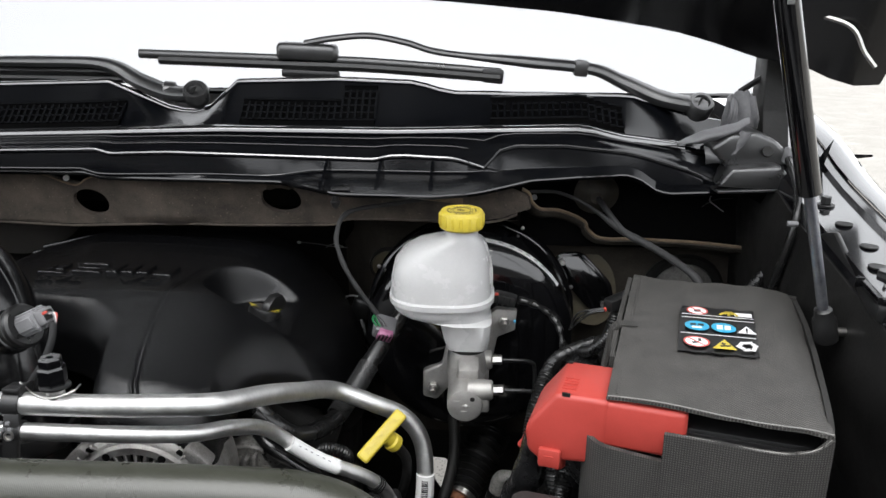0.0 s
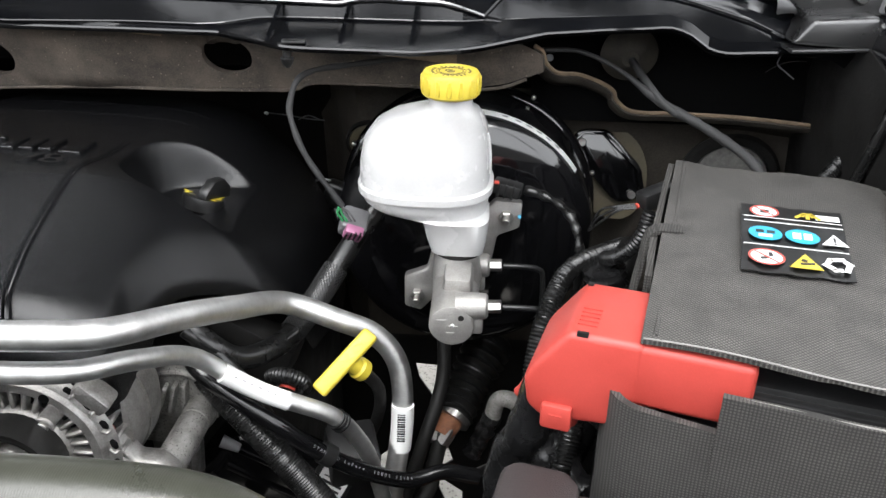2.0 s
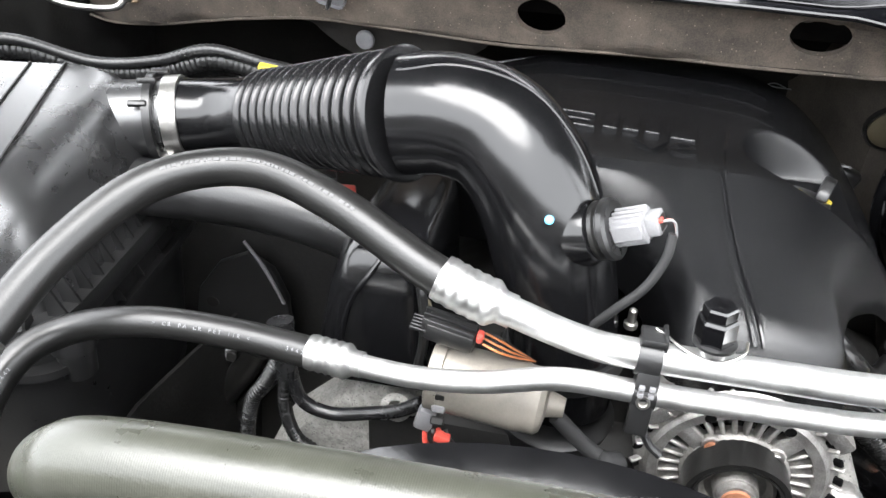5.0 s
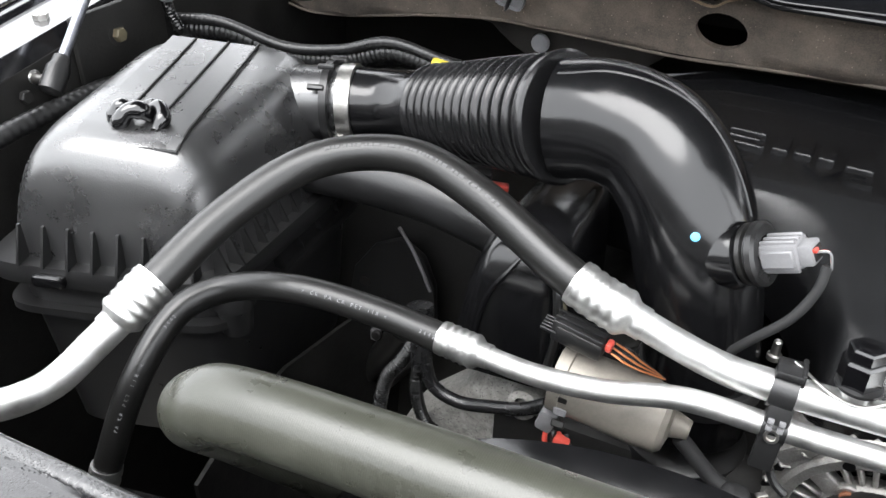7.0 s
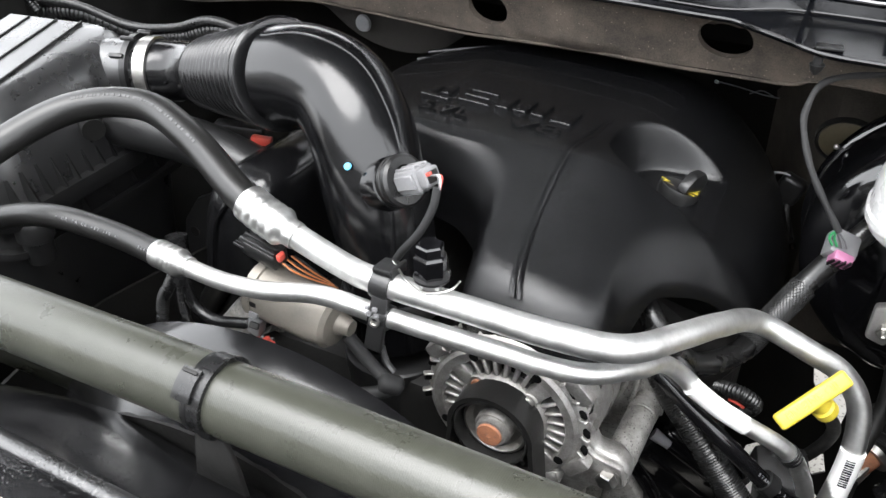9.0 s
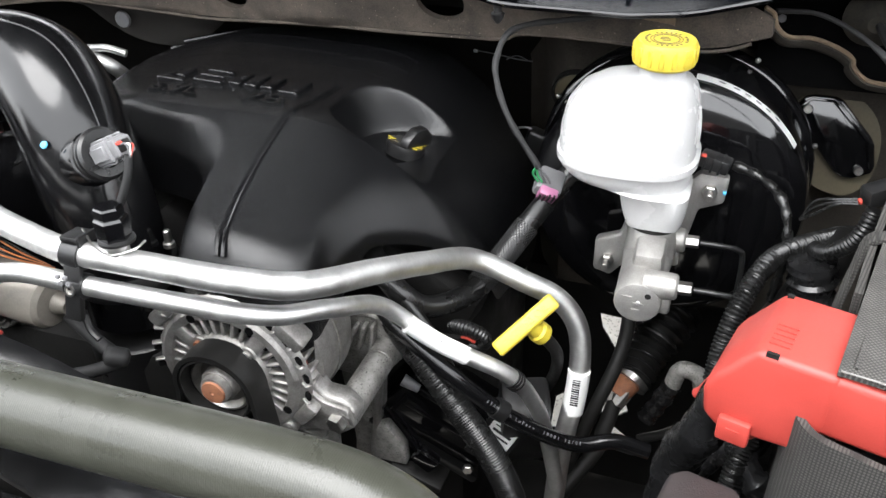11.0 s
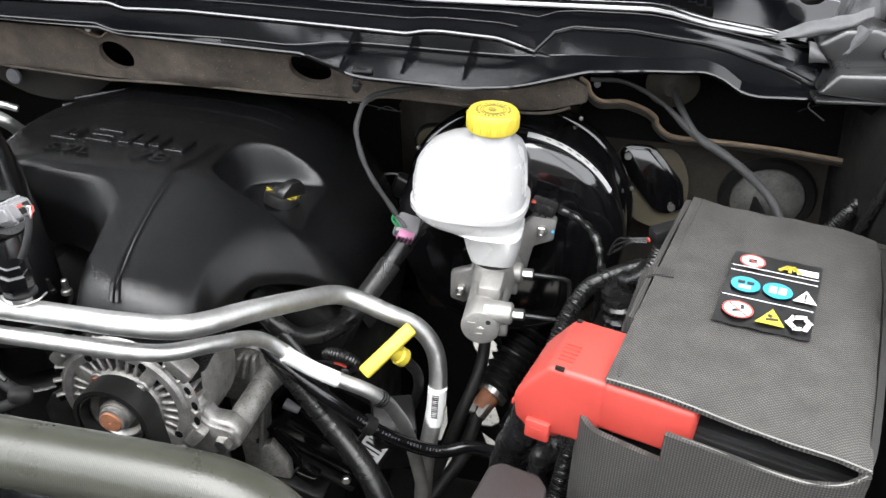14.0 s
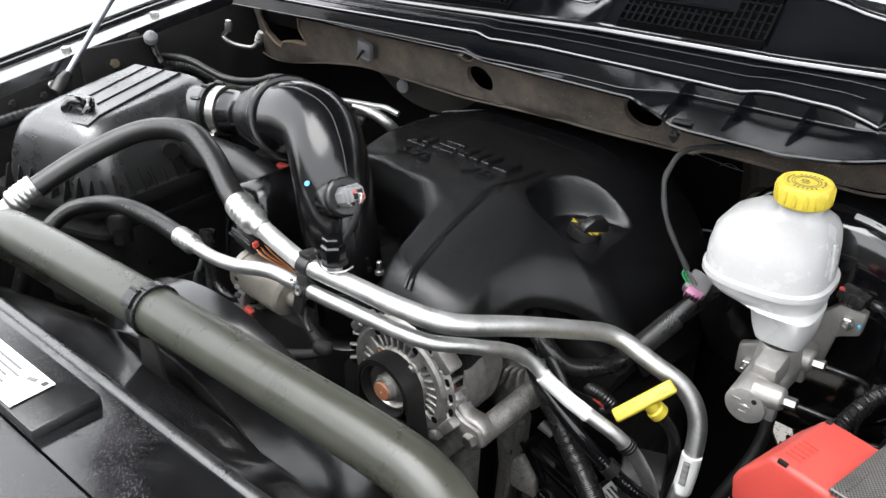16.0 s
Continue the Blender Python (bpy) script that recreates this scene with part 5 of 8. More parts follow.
for (ua, va), (ub, vb) in (((-0.038, -0.041), (-0.040, 0.104)), ((-0.007, -0.038), (-0.006, 0.1055)), ((0.0235, -0.088), (0.024, 0.108))):
    part("lid_rib", tube([AIR @ Vector((ua + (ub - ua) * k / 8, va + (vb - va) * k / 8, lid_h(ua, va + (vb - va) * k / 8) + 0.0008)) for k in range(9)], 0.0013, n=6, smooth=False), SHADOW, lid)
part("lid_rib", tube([AIR @ Vector((-0.066 + 0.090 * k / 4, -0.090, lid_h(0, -0.090) + 0.0006)) for k in range(5)], 0.0010, n=6, smooth=False), INTAKE, lid)
for pts_, r in (([(-0.045, -0.062, 0.0), (-0.040, -0.056, 0.010), (-0.032, -0.050, 0.007)], 0.0065), ([(-0.036, -0.072, 0.0), (-0.028, -0.066, 0.012), (-0.019, -0.060, 0.012), (-0.012, -0.056, 0.004)], 0.0075), ([(-0.018, -0.046, 0.002), (-0.008, -0.048, 0.011), (-0.001, -0.057, 0.007), (-0.004, -0.068, 0.0)], 0.0065), ([(-0.026, -0.044, 0.003), (-0.018, -0.042, 0.009), (-0.010, -0.044, 0.004)], 0.005)):
    part("lid_knob", tube([AIR @ Vector((u, v, lid_top(u, v) + dz)) for u, v, dz in pts_], lambda q, r=r: r * (0.75 + 0.30 * math.sin(math.pi * q) + 0.12 * math.sin(11 * q)), n=14), GLOSS, lid, "torn glossy clip")
OUTLET = [(-0.960, 0.790, 1.245, 0.050, 0.040), (-0.930, 0.800, 1.254, 0.054, 0.044), (-0.895, 0.818, 1.264, 0.053, 0.044), (-0.868, 0.831, 1.274, 0.045, 0.041), (-0.848, 0.838, 1.278, 0.0395, 0.0375), (-0.825, 0.843, 1.281, 0.037, 0.036), (-0.785, 0.850, 1.286, 0.0355, 0.0355)]
bm = bmesh.new()
loft(bm, [[(x, y + ry * math.cos(t), z + rz * math.sin(t)) for t in (2 * math.pi * k / 40 for k in range(40))] for x, y, z, ry, rz in OUTLET])
part("outlet", bm, LID, air_box)
part("outlet_ring", turned([(-0.004, 0.0365), (-0.004, 0.0405), (0.003, 0.0405), (0.003, 0.0365)], (-0.8065, 0.8435, 1.285), (1, 0.28, 0.05), 36), BLACK, air_box, "black moulded locating ring")
for a in (40, 75, 110, 200):
    c = Vector((-0.8065, 0.8435, 1.285)) + Vector((0, -0.041 * math.cos(radians(a)), 0.041 * math.sin(radians(a))))
    part("outlet_tab", box((0.016, 0.006, 0.005), Matrix.Translation(c) @ Matrix.Rotation(radians(16), 4, "Z") @ Matrix.Rotation(radians(a - 90), 4, "X"), 0.001), BLACK, air_box)
def lid_skirt(levels, power=0.3):
    bm = bmesh.new()
    loft(bm, [[AIR @ Vector((u, v, z)) for u, v in quad_ring(LID_FOOT, grow, power)] for grow, z in levels])
    return bm


part("base", lid_skirt(((0.90, 1.0), (1.0, 1.165), (1.0, 1.190))), BLACK, air_box, sharp=60)
part("rim", lid_skirt(((1.10, 1.186), (1.11, 1.190), (1.11, 1.202), (1.10, 1.206)), 0.22), BLACK, air_box)
part("lower_rim", lid_skirt(((1.07, 1.150), (1.07, 1.158)), 0.22), BLACK, air_box)
rib = finish(prism([(0, 0), (0.0, 0.034), (0.003, 0.034), (0.017, 0.002), (0.017, 0.0)], 0.0024, Matrix.Rotation(radians(90), 4, "X")), "rim_rib", BLACK)
for i in range(8):
    piece("rim_rib", rib, air_box, AIR @ pose(-0.112 + 0.0225 * i, -0.1225, 1.205, 0, 0, -90))
for i in range(13):
    w = i / 12
    piece("rim_rib", rib, air_box, AIR @ pose(0.055 + 0.043 * w, -0.115 + 0.225 * w, 1.205, 0, 0, -10))
    if i % 2 == 0:
        piece("rim_rib", rib, air_box, AIR @ pose(0.058 + 0.043 * w, -0.115 + 0.225 * w, 1.165, 0, 0, -10))
for u in (-0.085, 0.005):
    part("rim_clip", box((0.030, 0.010, 0.012), AIR @ pose(u, -0.142, 1.196), 0.004), INTAKE, air_box)
part("corner_post", turned([(0, 0.017), (0.004, 0.019), (0.022, 0.019), (0.024, 0.016), (0.050, 0.014)], (-0.800, 0.655, 1.19), (0, 0, -1), 20), BLACK, air_box)
part("drain_stub", tube([(-0.795, 0.752, 1.250), (-0.825, 0.768, 1.252), (-0.86, 0.785, 1.25)], 0.0125, n=18), RUBBER, air_box)
part("lower_duct", tube([(-0.81, 0.80, 1.235), (-0.74, 0.80, 1.238), (-0.67, 0.795, 1.238), (-0.60, 0.79, 1.225), (-0.56, 0.79, 1.20)], 0.026, n=24), BLACK, air_box)

# ---- refrigerant lines ----
HOSE_A = [(-0.769, 0.521, 1.267), (-0.749, 0.601, 1.301), (-0.71, 0.664, 1.327), (-0.647, 0.692, 1.334), (-0.582, 0.68, 1.323), (-0.512, 0.654, 1.300), (-0.475, 0.645, 1.289)]
PIPE_A = [(-0.475, 0.646, 1.289), (-0.402, 0.643, 1.268), (-0.358, 0.631, 1.274), (-0.293, 0.634, 1.272), (-0.225, 0.631, 1.276), (-0.177, 0.645, 1.272), (-0.150, 0.710, 1.247), (-0.133, 0.776, 1.216), (-0.108, 0.836, 1.187), (-0.06, 0.846, 1.165), (-0.027, 0.855, 1.144), (-0.006, 0.852, 1.113), (-0.001, 0.838, 1.063), (-0.009, 0.824, 0.984), (-0.012, 0.815, 0.90)]
HOSE_B = [(-0.811, 0.494, 1.105), (-0.795, 0.526, 1.178), (-0.786, 0.573, 1.218), (-0.760, 0.606, 1.230), (-0.706, 0.618, 1.240), (-0.641, 0.624, 1.238), (-0.565, 0.618, 1.237)]
PIPE_B = [(-0.565, 0.618, 1.237), (-0.51, 0.615, 1.236), (-0.461, 0.615, 1.242), (-0.41, 0.620, 1.252), (-0.356, 0.623, 1.250), (-0.276, 0.631, 1.245), (-0.206, 0.639, 1.243), (-0.175, 0.680, 1.227), (-0.159, 0.742, 1.188), (-0.116, 0.761, 1.144), (-0.058, 0.780, 1.107), (-0.036, 0.797, 1.065), (-0.024, 0.807, 1.020), (-0.008, 0.807, 0.946)]


def crimp(path, a, b, r, parent, label):
    """A crimped ferrule over the joint of hose and pipe: rounded, with pressed rings."""
    pts = spline(path, 20)
    k0, k1 = int(a * (len(pts) - 1)), int(b * (len(pts) - 1))
    ferrule = part("ferrule", tube(pts[k0:k1 + 1:max(1, (k1 - k0) // 8)], lambda s: r * (0.97 if s < 0.06 else 1.0) - (0.0008 * (0.5 + 0.5 * math.sin(2 * math.pi * (s - 0.10) / 0.145 - 1.57)) if 0.10 < s < 0.68 else 0.0) - r * 0.30 * smoothstep(0.70, 0.86, s), n=24, sub=10), SILVERFOIL, parent, label)
    return ferrule


def print_bars(path, r, parent, s0, s1, count, up=(0.2, -0.6, 0.8), size=(0.006, 0.004), mat=GREYINK):
    """Rows of small unreadable print along a hose."""
    pts = spline(path, 40)
    for k in range(count):
        i = int((s0 + (s1 - s0) * k / max(1, count - 1)) * (len(pts) - 2))
        t = (pts[i + 1] - pts[i]).normalized()
        u = Vector(up)
        u = (u - t * u.dot(t)).normalized()
        if (k * 7) % 5 == 3:
            continue
        m = Matrix.Translation(pts[i] + u * (r + 0.0001)) @ Matrix((t, u.cross(t), u)).transposed().to_4x4()
        part("printed_bar", box((size[0] * (0.6 + 0.1 * ((k * 3) % 5)), size[1], 0.0006), m, 0), mat, parent)


HOSE_GREY = material("faint_hose_print", (0.07, 0.07, 0.07), (0.05, 0.05, 0.05), (0.5, 0.6), bump=0)
suction = thing("suction_line", (-0.35, 0.63, 1.20), "thick bright aluminium refrigerant pipe with a black rubber hose end", "pipe")
part("rubber_hose", tube(HOSE_A, 0.0138, n=24, sub=10), RUBBER, suction, "black rubber hose with faint print")
part("pipe", tube(PIPE_A, 0.0103, n=24, sub=10), ALLOY, suction)
crimp([(-0.498, 0.650, 1.296), (-0.482, 0.647, 1.291), (-0.464, 0.645, 1.286), (-0.443, 0.644, 1.280)], 0.0, 1.0, 0.0165, suction, "crimped bright metal ferrule")
crimp([(-0.7640, 0.541, 1.2785), (-0.768, 0.528, 1.272), (-0.773, 0.514, 1.263), (-0.778, 0.501, 1.255)], 0.0, 1.0, 0.0165, suction, "crimped bright metal ferrule")
part("pipe", tube([(-0.768, 0.524, 1.269), (-0.780, 0.495, 1.251), (-0.80, 0.462, 1.228), (-0.84, 0.435, 1.215), (-0.90, 0.425, 1.21), (-0.96, 0.43, 1.19)], 0.0110, n=20), ALLOY, suction)
print_bars(HOSE_A, 0.0138, suction, 0.36, 0.72, 50, (0.1, -0.62, 0.78), (0.0028, 0.0024), HOSE_GREY)
pts = spline(PIPE_A, 10)
sticker = part("sticker", tube([(-0.0005, 0.8385, 1.078), (-0.001, 0.836, 1.056), (-0.003, 0.832, 1.030)], 0.0110, n=24), PAPER, suction, "white paper bar-code sticker")
for k in range(12):
    z = 1.074 - 0.0026 * k
    y = 0.8385 + (z - 1.078) * 0.125
    part("printed_bar", box((0.0075, 0.0010, 0.0006 + 0.0005 * (k % 3)), pose(-0.0005 - 0.00004 * k, y - 0.0109, z + 0.0, 10), 0), INK, sticker)
discharge = thing("discharge_line", (-0.35, 0.62, 1.18), "slim bright aluminium refrigerant pipe with a black rubber hose end", "pipe")
part("rubber_hose", tube(HOSE_B, 0.0112, n=24, sub=10), RUBBER, discharge, "black rubber hose with faint print")
part("pipe", tube(PIPE_B, 0.0078, n=24, sub=10), ALLOY, discharge)
crimp([(-0.582, 0.620, 1.2375), (-0.568, 0.619, 1.237), (-0.555, 0.618, 1.2365), (-0.540, 0.617, 1.2365)], 0.0, 1.0, 0.0128, discharge, "crimped bright metal ferrule")
crimp([(-0.8095, 0.497, 1.113), (-0.813, 0.490, 1.092), (-0.815, 0.485, 1.075), (-0.817, 0.481, 1.055)], 0.0, 1.0, 0.0128, discharge, "crimped bright metal ferrule")
part("pipe", tube([(-0.814, 0.486, 1.08), (-0.82, 0.475, 1.0), (-0.82, 0.46, 0.9)], 0.008, n=16), ALLOY, discharge)
def hose_text(path, r, parent, words, up, size, mat):
    """Words printed along a hose, each letter laid on its side of the tube."""
    pts = spline(path, 40)
    for text, share in words:
        d, i = 0.0, int(share * (len(pts) - 2))
        for ch in text:
            while d > (pts[i + 1] - pts[i]).length and i < len(pts) - 2:
                d -= (pts[i + 1] - pts[i]).length
                i += 1
            t = (pts[i + 1] - pts[i]).normalized()
            u = Vector(up)
            u = (u - t * u.dot(t)).normalized()
            if ch != " ":
                part("printed_letter", lettering(ch, size, Matrix.Translation(pts[i] + t * d + u * (r + 0.0002)) @ Matrix((t, u.cross(t), u)).transposed().to_4x4(), 0.0002), mat, parent)
            d += size * 0.95


hose_text(HOSE_B, 0.0112, discharge, [("> CR PA CR PET IIR <", 0.705), ("3442", 0.945)], (0.05, -0.80, 0.6), 0.0039, GREYPLUG)
hose_text(HOSE_B, 0.0112, discharge, [("PA CR PET IIR <", 0.10), ("3442", 0.30)], (0.55, -0.70, 0.45), 0.0039, GREYPLUG)
strip = part("sticker", tube([(-0.140, 0.750, 1.168), (-0.116, 0.761, 1.1445), (-0.092, 0.769, 1.128)], 0.0084, n=20), PAPER, discharge, "white paper sticker with small print")
for k in range(8):
    u = k / 7
    p = Vector((-0.136, 0.7515, 1.165)).lerp(Vector((-0.096, 0.768, 1.131)), u)
    part("printed_bar", box((0.0030, 0.0007, 0.0005), axes(p + Vector((0.002, -0.0058, 0.0057)), (0.04, 0.0165, -0.034), z=(0.2, -0.7, 0.7)), 0), GREYINK, strip)

# clip that ties the two lines, with its bolt
clip = thing("line_clip", (-0.359, 0.628, 1.235), "black plastic clip holding two refrigerant lines together", "clip")
for c, r in (((-0.358, 0.6305, 1.274), 0.0103), ((-0.357, 0.623, 1.250), 0.0078)):
    part("band", turned([(-0.0075, r + 0.0003), (-0.0075, r + 0.0022), (0.0075, r + 0.0022), (0.0075, r + 0.0003)], c, (1, 0, -0.05), 28), BLACK, clip)
part("bridge", box((0.0145, 0.006, 0.046), pose(-0.3575, 0.6165, 1.247, -14, 3, 0), 0.0015), BLACK, clip)
part("hook", box((0.016, 0.020, 0.005), pose(-0.357, 0.634, 1.2875, -8), 0.0015), BLACK, clip)
part("hook", box((0.003, 0.022, 0.009), pose(-0.3495, 0.636, 1.286, -8), 0.001), BLACK, clip)
# Slots drawn as blocks: upper ones pale, lower ones near-black for shade.
for dz in (-0.018, 0.012, 0.019):
    for dx in (-0.003, 0.0035):
        part("slot", box((0.0036, 0.003, 0.0032), pose(-0.3575 + dx, 0.6128 - 0.25 * dz * 0.9, 1.247 + dz, -14, 3, 0), 0.0005), GREYPLUG if dz > 0 else SHADOW, clip)
part("tail", tube([(-0.354, 0.616, 1.226), (-0.348, 0.612, 1.216), (-0.340, 0.610, 1.210)], 0.0028, n=8), BLACK, clip)
part("bolt", turned([(0.0, 0.0046), (0.002, 0.0046), (0.002, 0.003), (0.0005, 0.0026), (0.0005, 0.0)], (-0.3575, 0.6135, 1.2505), (0, -1, 0.25), 16), STEEL, clip)

# service port with a tall hexagonal cap
port = thing("service_port", (-0.322, 0.634, 1.283), "black hexagonal service port cap standing on the pipe", "service port")
part("stem", turned([(-0.012, 0.008), (0.0, 0.0082), (0.006, 0.007)], (-0.3205, 0.6335, 1.285), (0.0, 0.0, 1), 20), ALLOY, port)
part("flange", turned([(0.0, 0.0085), (0.002, 0.0135), (0.004, 0.0135), (0.005, 0.010)], (-0.3205, 0.634, 1.288), (0, 0.05, 1), 24), BLACK, port)
part("cap_body", turned([(0.0, 0.0118), (0.003, 0.0125), (0.016, 0.0125), (0.018, 0.0113)], (-0.3215, 0.6345, 1.292), (-0.03, 0.03, 1), 6), GLOSS, port, sharp=20)
part("cap_top", turned([(0.0, 0.0105), (0.008, 0.0105), (0.0095, 0.0095), (0.0095, 0.0035), (0.006, 0.003), (0.006, 0.0)], (-0.322, 0.635, 1.309), (-0.03, 0.03, 1), 6), GLOSS, port, sharp=20)
part("retaining_wire", tube([(-0.356, 0.640, 1.290), (-0.335, 0.626, 1.286), (-0.318, 0.622, 1.285), (-0.303, 0.630, 1.288), (-0.300, 0.640, 1.290)], 0.0009, n=6), STEEL, port)

# ---- alternator ----
AX, AZ = -0.2738, 1.1430
alt = thing("alternator", (AX, 0.72, 1.06), "cast aluminium alternator with cooling slots and a belt pulley", "alternator")
face = 0.672
part("front_rim", open_ring([(0.010, 0.0545), (0.0, 0.0548), (-0.002, 0.0560), (-0.002, 0.0630), (0.001, 0.0660), (0.008, 0.067), (0.008, 0.055), (0.010, 0.0545)], (AX, face, AZ), (0, 1, 0), 56), CAST, alt)
part("front_shoulder", open_ring([(0.0005, 0.0640), (0.0020, 0.0680), (0.0045, 0.0710), (0.0085, 0.0735), (0.0085, 0.0690)], (AX, face, AZ), (0, 1, 0), 56), CAST, alt)
# Near-black blocks paint the shade inside the shoulder's vent slots.
slot_shade = finish(box((0.0150, 0.0034, 0.0068), Matrix.Identity(4), 0.0010, 1), "shoulder_slot_shade", PIT)
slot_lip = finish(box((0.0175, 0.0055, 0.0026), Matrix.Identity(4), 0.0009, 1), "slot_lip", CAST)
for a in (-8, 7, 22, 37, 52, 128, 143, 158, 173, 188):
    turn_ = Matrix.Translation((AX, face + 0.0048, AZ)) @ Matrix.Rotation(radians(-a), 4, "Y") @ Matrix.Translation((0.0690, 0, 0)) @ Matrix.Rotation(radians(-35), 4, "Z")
    piece("shoulder_slot_shade", slot_shade, alt, turn_)
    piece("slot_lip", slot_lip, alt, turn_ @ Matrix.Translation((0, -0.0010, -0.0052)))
# Near-black discs on the rim stand in for shaded pockets.
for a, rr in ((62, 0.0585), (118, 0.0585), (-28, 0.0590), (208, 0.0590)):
    part("rim_pocket_shade", disc_pin((AX + rr * math.cos(radians(a)), face - 0.0012, AZ + rr * math.sin(radians(a))), (0, -1, 0), 0.0042, 0.0012, 12), PIT, alt)
part("hub_ring", open_ring([(0.010, 0.022), (-0.003, 0.024), (-0.004, 0.0375), (-0.001, 0.0395), (0.010, 0.0395)], (AX, face, AZ), (0, 1, 0), 40), CAST, alt)
# Dark backing disc gives the cooling slots their inner shade.
part("fan_well_shade", turned([(0.014, 0.020), (0.014, 0.060)], (AX, face, AZ), (0, 1, 0), 40), SHADOW, alt)
part("coil_ring", open_ring([(0.008, 0.058), (0.008, 0.0655), (0.030, 0.0665), (0.030, 0.058), (0.008, 0.058)], (AX, face, AZ), (0, 1, 0), 48), COPPER, alt, "red lacquered copper windings")
part("stator", open_ring([(0.026, 0.066), (0.028, 0.0745), (0.060, 0.0745), (0.062, 0.066)], (AX, face, AZ), (0, 1, 0), 48), CAST, alt)
part("rear_housing", turned([(0.0, 0.076), (0.022, 0.076), (0.035, 0.070), (0.048, 0.055), (0.05, 0.0)], (AX, face + 0.060, AZ), (0, 1, 0), 48), CAST, alt)
fin = finish(box((0.0036, 0.010, 0.0180), Matrix.Identity(4), 0.0012, 1), "slot_fin", CAST)
spoke = finish(box((0.014, 0.011, 0.0225), Matrix.Identity(4), 0.002, 2), "spoke", CAST)
for k in range(32):
    a = 2 * math.pi * k / 32
    broad = k % 8 in (3, 4)
    if k % 8 == 4:
        continue
    piece("spoke" if broad else "slot_fin", spoke if broad else fin, alt, Matrix.Translation((AX, face, AZ)) @ Matrix.Rotation(a + (math.pi / 32 if broad else 0), 4, "Y") @ Matrix.Translation((0, 0.0045 if not broad else 0.003, 0.0475 if not broad else 0.0460)))
tooth = finish(box((0.012, 0.022, 0.0042), Matrix.Identity(4), 0.0015, 1), "side_fin", CAST)
for k in range(30):
    a = 2 * math.pi * k / 30 + 0.1
    piece("side_fin", tooth, alt, Matrix.Translation((AX, face + 0.017, AZ)) @ Matrix.Rotation(a, 4, "Y") @ Matrix.Translation((0.0665, 0, 0)))
for a, m in ((0.68, RUST), (-0.70, STEEL), (2.3, STEEL), (3.9, STEEL)):
    part("screw_boss", disc_pin((AX - 0.0345 * math.sin(a), face + 0.002, AZ + 0.0345 * math.cos(a)), (0, -1, 0), 0.0085, 0.006, 16), CAST, alt)
    part("housing_screw", disc_pin((AX - 0.0345 * math.sin(a), face - 0.004, AZ + 0.0345 * math.cos(a)), (0, -1, 0), 0.0055, 0.003, 12), m, alt)
for x, z, w, tilt in ((0.060, 0.050, 0.030, 45), (0.066, -0.032, 0.026, -50), (-0.060, 0.046, 0.030, -45), (0.040, -0.056, 0.030, -20)):
    part("mounting_lug", box((w, 0.022, 0.014), pose(AX + x, face + 0.010, AZ + z, 0, tilt, 0), 0.004, 2), CAST, alt)
pulley = part("pulley", turned([(0.0, 0.032), (-0.002, 0.0335), (-0.027, 0.0335), (-0.029, 0.0325), (-0.029, 0.031), (-0.010, 0.030), (-0.010, 0.0)], (AX, face + 0.002, AZ), (0, 1, 0), 40), SHADOW, alt)
part("pulley_cup", turned([(-0.0105, 0.0295), (-0.018, 0.0285), (-0.019, 0.026), (-0.013, 0.022), (-0.0115, 0.014)], (AX, face + 0.002, AZ), (0, 1, 0), 36), STEEL, pulley, "worn bare steel cup")
part("pulley_nut", turned([(-0.012, 0.0165), (-0.021, 0.0162), (-0.0225, 0.0155), (-0.0225, 0.0135), (-0.028, 0.0130), (-0.0285, 0.011)], (AX, face + 0.002, AZ), (0, 1, 0), 28), CAST, pulley)
part("nut_face", turned([(-0.0285, 0.011), (-0.0305, 0.0103), (-0.031, 0.002), (-0.0295, 0.0)], (AX, face + 0.002, AZ), (0, 1, 0), 24), RUST, pulley, "rusty orange nut face")
# drive belt: over the pulley, down both sides
belt = thing("drive_belt", (AX, 0.655, 1.02), "flat black ribbed drive belt running over the pulley", "belt")
bm = bmesh.new()
rows = []
for p, nrm in [((AX - 0.060, 0.90), (-1, 0))] + [((AX + 0.034 * math.cos(a), AZ + 0.034 * math.sin(a)), (math.cos(a), math.sin(a))) for a in [math.pi * (1.06 - 1.08 * k / 20) for k in range(21)]] + [((AX + 0.042, 1.07), (1, 0)), ((AX + 0.055, 0.90), (1, 0))]:
    rows.append([(p[0] + nrm[0] * d, y, p[1] + nrm[1] * d) for d, y in ((0.0, 0.644), (0.0, 0.669), (0.004, 0.669), (0.004, 0.644))])
loft(bm, rows)
part("belt_band", bm, RUBBER, belt)
# mounting bracket, long spacer and bolt
part("bolt_plate", prism([(AX + 0.040, AZ - 0.012), (AX + 0.062, AZ - 0.006), (AX + 0.078, AZ - 0.022), (AX + 0.102, AZ - 0.026), (AX + 0.108, AZ - 0.044), (AX + 0.094, AZ - 0.056), (AX + 0.072, AZ - 0.056), (AX + 0.052, AZ - 0.064), (AX + 0.036, AZ - 0.058)], 0.010, Matrix.Translation((0, face + 0.020, 0)) @ Matrix(((1, 0, 0, 0), (0, 0, -1, 0), (0, 1, 0, 0), (0, 0, 0, 1))), 0.003), CAST, alt)
brk = thing("alternator_bracket", (-0.17, 0.74, 1.07), "cast aluminium alternator bracket with a long bolt spacer", "bracket")
